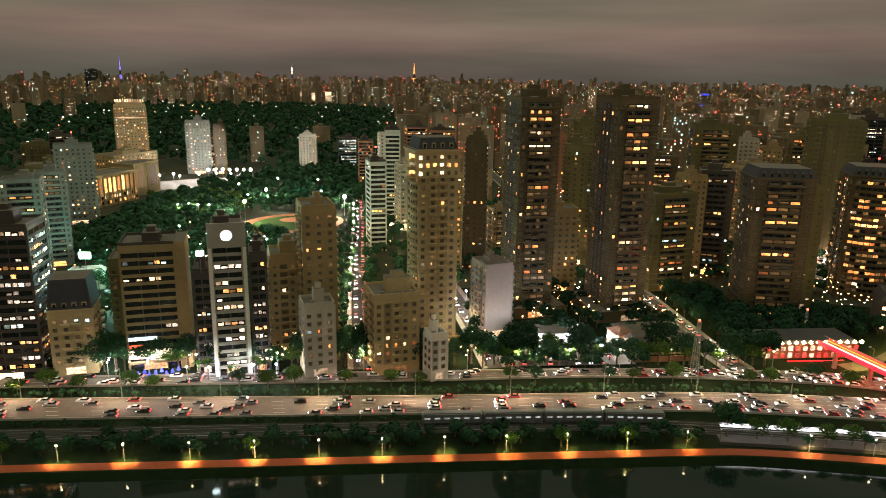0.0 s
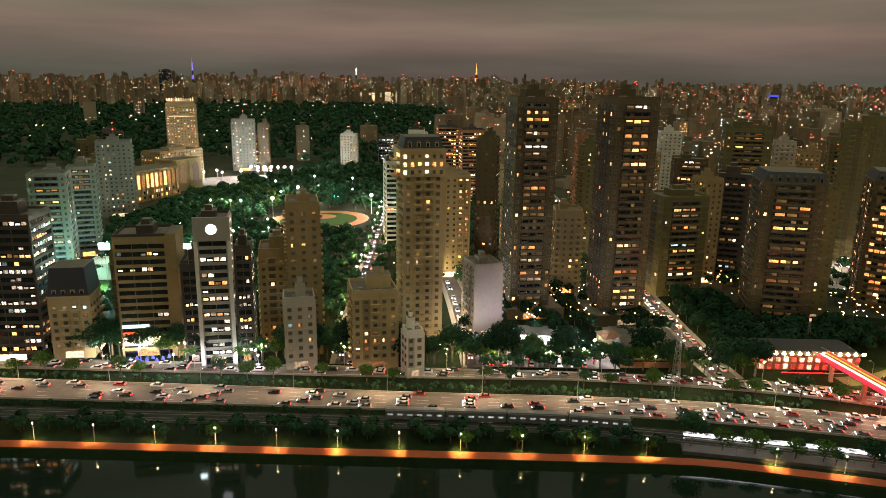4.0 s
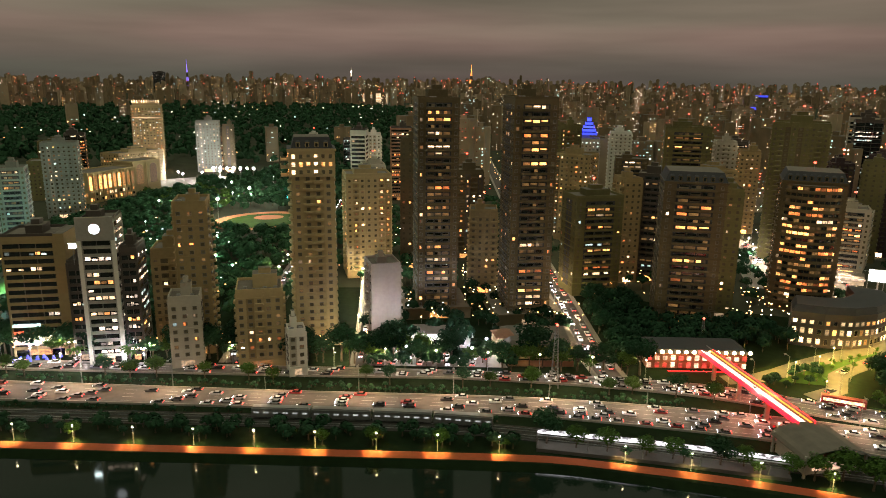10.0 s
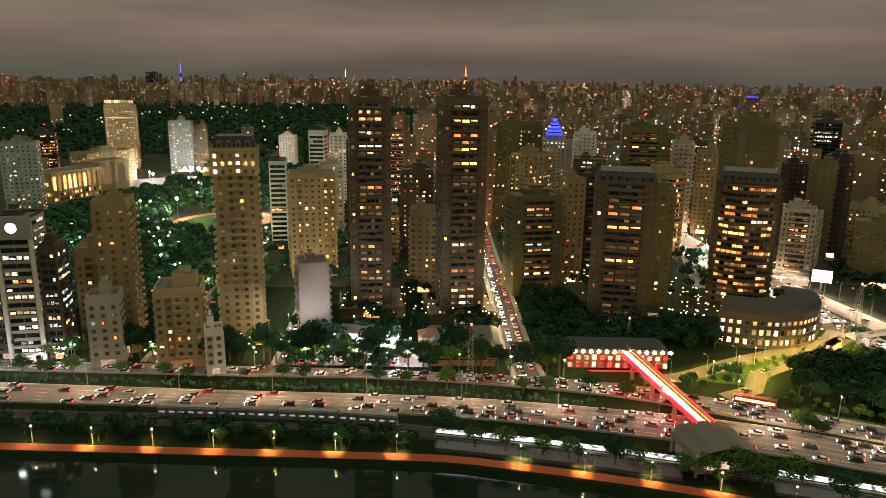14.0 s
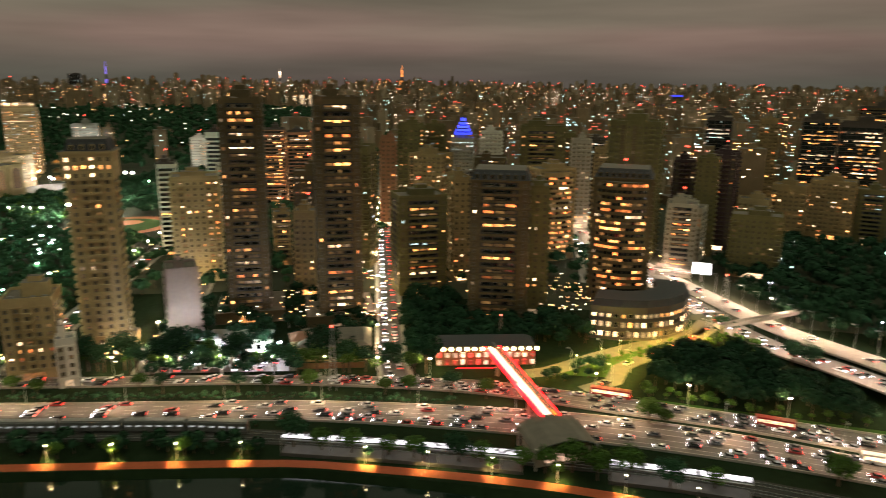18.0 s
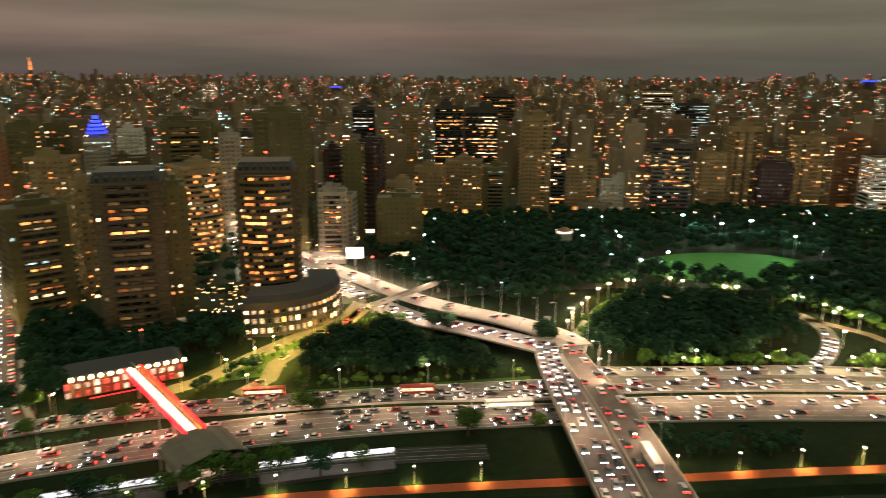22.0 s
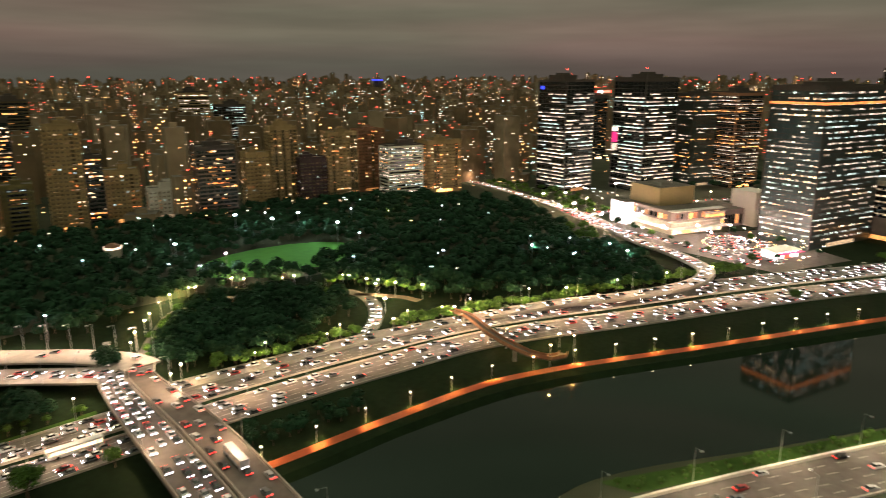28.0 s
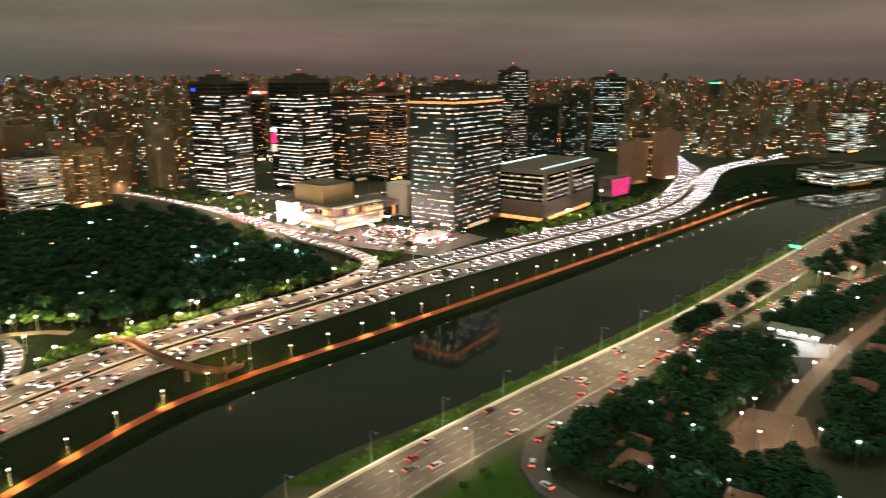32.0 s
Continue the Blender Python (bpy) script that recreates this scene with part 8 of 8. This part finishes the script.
for x, y in ((650, 52), (660, 80), (672, 100), (640, 20), (670, 10), (690, -20), (630, 0), (650, -10), (710, 130), (760, 150), (800, 150), (690, 80), (720, 100), (660, 30), (700, -60), (740, -100), (690, -130), (760, 40), (790, 90), (830, 120), (780, -180), (640, -30)):
    mast_lamp(x, y, 10, MALLL, 0.9, "mall forecourt lamp mast", name="forecourt_lamp", round_lens=True)
fc = Build()
fc.prism([(590, -20), (640, -62), (662, -44), (712, -8), (668, 46), (702, 106), (690, 122), (640, 70)], 0.0, 0.06, ASPHALT2)
tagged(part("forecourt", fc), "pale forecourt and car park of the mall", "yard", kind="structure")
for i in range(9):
    for j in range(7):
        u = Vector((612 + i * 7.2 + j * 3.4, -22 + i * 3.0 + j * 6.4 - i * 2.0, 0.07))
        if CRND.random() < 0.8:
            flow_car(u, Vector((CRND.choice((-1, 1)) * 0.75, 0.66, 0)).normalized(), CRND.randrange(4))

# ring of bollard lights and lit trees on the mall's forecourt
for k in range(26):
    a = k * math.pi / 13
    root = thing("bollard_light", pose(648 + 20 * math.cos(a), 8 + 17 * math.sin(a), 0.06), "small rosy bollard light on the forecourt", "lamp", "bollard lights")
    part("post", GL_POST, root)
    part("bulb", GL_BULB, root)
for x, y in ((622, 20), (632, 34), (644, 46), (654, 60), (664, 74), (676, 88), (668, -4), (680, 8), (664, -22), (676, -34), (606, -6), (616, -20), (640, -44), (690, -54), (700, -66)):
    tree(x, y, None, 0.7)

box = thing("framed_office", pose(688, -111, 0, 0, 0, -37), "box-shaped office with framed glass storeys above a stone base", "building")
for nm, x0, y0, x1, y1, z0, z1, m_, lab in (("base", 1, 1, 96, 50, 3.5, 16, PINKISH, "pinkish stone base"), ("ground_floor", 3, 3, 94, 48, 0, 3.5, WARM, "lit ground floor"), ("glass_block", 1, 1, 95, 49, 16, 38, GLASS, "dark glass storeys"), ("roof_frame", -1.5, -1.5, 98, 52, 38, 41.5, CONC, "pale roof frame"), ("corner_post", -1.5, -1.5, 1, 1, 15, 38, CONC, ""), ("corner_post", 44, -1.5, 46, 0.9, 16, 38, CONC, ""), ("corner_post", -1.5, 48, 0.9, 50.5, 15, 38, CONC, "")):
    b = Build()
    b.box(x0, y0, z0, x1, y1, z1, m_, ROOF if nm != "ground_floor" else None)
    part(nm, b, box, lab)
STOREY = glow("lit_office_storey", (1.0, 0.74, 0.46), 0.75, vary=0.6, patchy=0.4, low=-0.6, high=1.9)
for f in range(5):
    for nm in ("lit_storey", "lit_storey_side"):
        b = Build()
        z = 17.6 + f * 4.2
        if nm == "lit_storey":
            b.face([(2, 0.9, z), (94, 0.9, z), (94, 0.9, z + 1.3), (2, 0.9, z + 1.3)], STOREY)
        else:
            b.face([(0.9, 48, z), (0.9, 2, z), (0.9, 2, z + 1.3), (0.9, 48, z + 1.3)], STOREY)
        part("lit_storey", b, box, "row of lit offices")
for y in (4, 46):
    b = Build()
    b.box(2, y, 41.6, 92, y + 1.5, 42.4, COOL)
    part("roof_light", b, box, "cold roof edge light")
# small glowing pavilion on the forecourt, with rows of warm lights round it
kiosk = thing("glass_pavilion", pose(634, -22, 0.06, 0, 0, -40), "small glass pavilion glowing pinkish white on the forecourt", "pavilion")
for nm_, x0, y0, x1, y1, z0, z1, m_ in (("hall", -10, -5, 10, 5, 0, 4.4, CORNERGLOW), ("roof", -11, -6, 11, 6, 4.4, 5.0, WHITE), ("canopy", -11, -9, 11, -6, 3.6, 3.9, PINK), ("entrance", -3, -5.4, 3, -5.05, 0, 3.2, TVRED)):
    b = Build()
    b.box(x0, y0, z0, x1, y1, z1, m_)
    part(nm_, b, kiosk)
led = thing("pink_pavilion", pose(800, -196, 0, 0, 0, -45), "wedge-shaped pavilion with pink light bars", "building")
b = Build()
b.prism([(0, 0), (28, 0), (25, 18), (3, 18)], 0, 17, DARKWALL, ROOF)
part("shell", b, led)
for k in range(9):
    b = Build()
    b.box(-0.4 - k * 0.3, -0.5, 1.5 + k * 1.75, 28.5 + k * 0.3, -0.1, 2.4 + k * 1.75, PINK)
    part("light_bar", b, led, "pink light bar")

MALLROAD = street("road_mall", "busy street past the mall", [(600, -10), (640, 40), (676, 96), (712, 130), (770, 170)], 9, ASPHALT2, 0, lamps=False)
OFFICEROAD = street("road_office", "busy street between the office towers", [(720, 120), (790, 70), (830, 30), (880, -30), (930, -110)], 9, ASPHALT2, 0, lamps=False)
for ln_, o_, fw_ in ((MALLROAD, 2.2, True), (MALLROAD, -2.2, False), (OFFICEROAD, 2.2, True), (OFFICEROAD, -2.2, False)):
    along(ln_, o_, 9, fw_)
for ln_ in (MALLROAD, OFFICEROAD):
    lamp_row(ln_, 5.2, 26, LAMP_G)

# ---- south bank: petrol station, houses, square ----
gas = thing("petrol_station", pose(436, -176, 0, 0, 0, -131), "petrol station canopy with cold white lamps", "petrol station")
b = Build()
b.box(-11, -4, 5, 11, 5, 5.8, GREYISH)
part("canopy", b, gas)
for k in range(5):
    b = Build()
    b.box(-9.6 + k * 4.4, -4.4, 5.0, -8.4 + k * 4.4, -4.05, 5.7, COLDL)
    part("canopy_lamp", b, gas, "cold white lamp")
b = Build()
b.box(-10, -3, 4.86, 10, 4, 4.96, WHITETUBE)
part("ceiling_light", b, gas)
for x in (-8, 0, 8):
    b = Build()
    b.box(x - 0.2, -0.2, 0, x + 0.2, 0.2, 5, STEEL)
    part("column", b, gas)
b = Build()
b.box(-8, 5.5, 0, 8, 11, 4, WHITE, ROOF)
part("kiosk", b, gas)
gf = Build()
gf.prism([(449, -160), (438, -150), (420, -165), (418, -181), (430, -193)], 0.0, 0.07, PAVE)
tagged(part("petrol_forecourt", gf), "pale concrete forecourt under cold light", "yard", kind="structure")
sq = Build()
sq.prism([(340, -112), (356, -108), (376, -128), (368, -144), (350, -138)], 0.0, 0.08, BROWNPAVE)
tagged(part("square", sq), "brown paved square among dark trees", "square", kind="structure")
for x, y, w, d, h, r, m_ in ((335, -74, 14, 8, 5, -40, PALE), (346, -78, 9, 7, 5, -40, BEIGE), (372, -100, 10, 8, 6, -40, BEIGE), (392, -122, 12, 8, 6, -40, PALE), (312, -96, 12, 9, 6, -35, BEIGE), (408, -196, 12, 10, 7, -40, TAN), (380, -170, 10, 9, 6, -40, PALE), (470, -262, 14, 10, 7, -60, BEIGE), (534, -260, 14, 10, 7, -60, PALE), (548, -330, 14, 10, 8, -60, TAN), (330, -170, 12, 10, 6, -30, BEIGE), (430, -260, 12, 10, 6, -30, TAN)):
    hs = thing("house", pose(x, y, 0, 0, 0, r), "low house with clay roof half hidden by trees", "house", "south bank houses")
    b = Build()
    b.box(-w / 2, -d / 2, 0, w / 2, d / 2, h, m_, TILE)
    part("shell", b, hs)
    b = Build()
    b.prism([(-w / 2 - 0.5, -d / 2 - 0.5), (w / 2 + 0.5, -d / 2 - 0.5), (w / 2 + 0.5, d / 2 + 0.5), (-w / 2 - 0.5, d / 2 + 0.5)], h, h + 2.2, TILE, TILE, 0.3)
    part("roof", b, hs, "hipped clay roof")
    b = Build()
    b.box(-1, -d / 2 - 0.1, 1.2, 1, -d / 2 + 0.02, 2.4, WARM)
    part("window", b, hs)
for x, y in ((359, -117), (350, -129), (369, -126), (347, -117), (382, -147), (398, -163), (415, -180), (432, -198), (450, -219), (470, -240)):
    mast_lamp(x, y, 7, SQUAREL, 0.3, "warm lamp over the paved square", name="square_lamp", round_lens=True)
for x, y in ((326, -76), (322, -87), (331, -84), (365, -89), (349, -97), (345, -135), (337, -142), (319, -95), (404, -180), (412, -158), (470, -225), (398, -118), (516, -232), (452, -246), (376, -196), (310, -120), (480, -206), (340, -52), (326, -48), (352, -56)):
    mast_lamp(x, y, 8.5, SOUTHL, 0.34, "white garden lamp on the south bank", name="south_lamp", round_lens=True)

for x, y in ((428, 64), (440, 124)):
    mast_lamp(x, y, 6, LENSY, 0.4, "amber lamp at the footbridge ramp", name="ramp_lamp", round_lens=True)

for x, y in ((431, 101), (417, 84), (407, 62), (421, 56)):
    mast_lamp(x, y, 9, LENSO, 0.3, "orange lamp beside the footbridge", name="footbridge_lamp", round_lens=True)

# ---- buses ----
def bus(x, y, a, z, paint, label, length=12.0):
    root = thing("bus", pose(x, y, z, 0, 0, a), label, "bus", "buses")
    b = Build()
    b.box(-length / 2, -1.25, 0.4, length / 2, 1.25, 3.2, paint)
    part("body", b, root)
    for s in (-1, 1):
        b = Build()
        b.box(-length / 2 + 0.6, s * 1.27 - 0.02, 1.5, length / 2 - 0.6, s * 1.27 + 0.02, 2.6, SOFT)
        part("window_band", b, root, "lit window band")
    for dx in (-length * 0.32, length * 0.3):
        for s in (-1, 1):
            b = Build()
            b.tube((dx, s * 1.0, 0.5), (dx, s * 1.26, 0.5), 0.5, 0.5, RUBBER, 10)
            part("wheel", b, root)
    b = Build()
    b.box(length / 2, -1, 0.8, length / 2 + 0.05, 1, 1.1, TAIL)
    part("tail_light", b, root)
    b = Build()
    b.box(-length / 2 - 0.05, -1, 0.8, -length / 2, 1, 1.1, HEAD)
    part("headlight", b, root)


bus(284, 176, -25, 0.1, CAR_PAINTS[0], "long white city bus in the queue", 16)
bus(262, 201.5, -24, 0.1, CAR_PAINTS[4], "red city bus in the queue")
bus(214, 226, -22, 0.1, CAR_PAINTS[4], "red city bus on the local road", 14)
bus(342, 231, 48, 0.1, CAR_PAINTS[3], "grey articulated bus waiting at the park road", 17)
bus(290, 118, 63, 8.02, CAR_PAINTS[1], "silver bus crossing the bridge")

# ---- far landmarks on the ridge ----
def far_mast(x, y, h, w, m_, label):
    z = land(x, y)
    root = thing("radio_mast", pose(x, y, z), label, "mast")
    n = 7
    for k in range(n):
        a, c = w * (1 - k / n) ** 1.5 + 0.8, w * (1 - (k + 1) / n) ** 1.5 + 0.8
        b = Build()
        b.prism([(-a, -a), (a, -a), (a, a), (-a, a)], h * k / n, h * (k + 1) / n - 2, m_ if k % 2 == 0 or k > 3 else DARKWALL, None, c / a)
        part("section", b, root)


far_mast(147, 4197, 150, 17, MAST, "orange-lit lattice radio mast on the ridge")
far_mast(-1321, 3669, 150, 7, MASTV, "violet-lit slender radio mast on the ridge")
far_mast(-550, 4164, 128, 9, FARS, "white-lit spire on the ridge")
tower("dark glass block on the far ridge", (-1360, 3342), (-1310, 3362), 40, 90, "glass", DARKWALL, 0.15, "cool", seed=90, name="office_tower")
for x, y, w, h in ((-330, 2690, 40, 40), (-270, 2700, 36, 36), (-215, 2690, 44, 42), (-160, 2700, 30, 34)):
    wb_ = thing("white_block", pose(x, y, land(x, y)), "white-lit apartment slab at the far garden edge", "building", "white slabs")
    b = Build()
    b.box(-w / 2, 0, 0, w / 2, 18, h, WHITE, ROOF)
    part("shell", b, wb_)
    b = Build()
    for f in range(int(h / 4)):
        b.box(-w / 2 + 1, -0.3, 2 + f * 4, w / 2 - 1, -0.1, 3.4 + f * 4, SOFT)
    part("lit_storey", b, wb_, "lit storeys")
for x, y, w, h in ((834, 1870, 44, 46), (1089, 2415, 50, 60), (2760, 1485, 60, 78), (2545, -1020, 34, 80)):
    m_ = GREENGLOW if y < 0 else BLUEGLOW
    fb_ = thing("sign_tower", pose(x, y, land(x, y)), "dark tower with a coloured light band on top", "building", "sign towers")
    b = Build()
    b.box(-12, -12, 0, 12, 12, h - 5, DARKWALL, ROOF)
    part("shell", b, fb_)
    b = Build()
    b.box(-w / 3, -13, h - 5, w / 3, 13, h, m_)
    part("light_band", b, fb_)

# ---- gantry sign over the riverside road ----
gs = thing("road_sign_gantry", pose(583, -249, 0, 0, 0, 45), "steel sign gantry with a lit green panel over the road", "road sign")
b = Build()
b.tube((0, 0, 0), (0, 0, 7.5), 0.2, 0.15, STEEL, 8)
part("post", b, gs)
b = Build()
b.tube((0, 0, 7.2), (-9, 0, 7.2), 0.12, 0.12, STEEL, 6)
part("arm", b, gs)
b = Build()
b.box(-8, -0.1, 5.8, -2, 0.1, 7.6, GREENGLOW)
part("panel", b, gs, "lit green direction panel")

# ---- street lamps of the quarters farther off, past counting ----
fl_ = Build()
LR = random.Random(77)


def far_lamp(x, y, z, m_):
    e = 0.12 + math.hypot(x - 140, y) / 2100
    fl_.box(x - e, y - e, z, x + e, y + e, z + e * 0.9, m_)


def lamp_street(x0, y0, x1, y1, gap, mix, z=7.5, skip=0.2):
    n = max(2, int(math.hypot(x1 - x0, y1 - y0) / gap))
    for k in range(n):
        if LR.random() > skip:
            x, y = x0 + (x1 - x0) * k / n + LR.uniform(-3, 3), y0 + (y1 - y0) * k / n + LR.uniform(-3, 3)
            far_lamp(x, y, land(x, y) + z + LR.uniform(-1.5, 1.5), LR.choice(mix))


WARMMIX, COLDMIX = (FARLAMP, FARLAMPO, FARLAMPO), (FARLAMP, FARLAMPC, FARLAMP, FARLAMPO)
for k in range(9):
    lamp_street(-20, 380 + k * 90, 300, 360 + k * 90, 15, WARMMIX)
    lamp_street(300, 520 + k * 95, 1000, 120 + k * 110, 17, WARMMIX)
for k in range(7):
    lamp_street(40 + k * 42, 330 + k * 6, 20 + k * 48, 1200, 17, WARMMIX)
    lamp_street(380 + k * 80, 500 - k * 30, 700 + k * 120, 1300 - k * 60, 20, WARMMIX)
for k in range(6):
    lamp_street(830 + k * 60, 260 - k * 60, 1150 + k * 60, 420 - k * 90, 15, COLDMIX)
for k in range(9):
    lamp_street(1090 + k * 22, -400 + k * 6, 1230 + k * 30, -640 + k * 20, 15, COLDMIX)
for k in range(90):
    x, y = LR.uniform(-900, 100), LR.uniform(880, 2400)
    far_lamp(x, y, land(x, y) + 15, LR.choice(COLDMIX))
for k in range(6):
    lamp_street(612 + k * 9, -28 + k * 7, 650 + k * 9, -52 + k * 9, 7, WARMMIX, 3)
for k in range(8):
    lamp_street(640 + k * 22, -60 + k * 30, 690 + k * 30, 20 + k * 26, 13, COLDMIX, 5)
for k in range(16):
    far_lamp(LR.uniform(350, 700), LR.uniform(130, 400), LR.uniform(7, 11), LR.choice((FARLAMPC, FARLAMPC, FARLAMP, FARLAMPO)))
for k in range(420):
    x, y = LR.uniform(-20, 1000), LR.uniform(330, 1500)
    if not (300 < x < 790 and y < 520 - (x - 400) * 0.42):
        far_lamp(x, y, land(x, y) + LR.choice((4, 6, 8, 12, 20, 32)), LR.choice((FARLAMP, FARLAMPO, FARLAMPO, FARLAMPC, TAIL)))
for k in range(46):
    far_lamp(LR.uniform(-190, -30), LR.uniform(300, 480), LR.uniform(9, 13), LR.choice(COLDMIX))
for x0, y0, x1, y1, n in ((52, 296, 132, 330, 60), (80, 330, 128, 420, 50), (140, 330, 230, 420, 60), (208, 305, 240, 350, 40), (-20, 252, 40, 275, 40), (262, 300, 290, 400, 40), (-160, 250, -40, 262, 30)):
    for k in range(n):
        far_lamp(LR.uniform(x0, x1), LR.uniform(y0, y1), LR.uniform(4, 9), LR.choice((FARLAMPO, FARLAMPO, FARLAMP)))
tagged(part("distant_street_lamps", fl_), "countless small street lamps across the quarter", "lamps", kind="stuff")

tagged(part("distant_traffic", FLOW), "long queues of cars with lit headlamps", "traffic", kind="stuff")
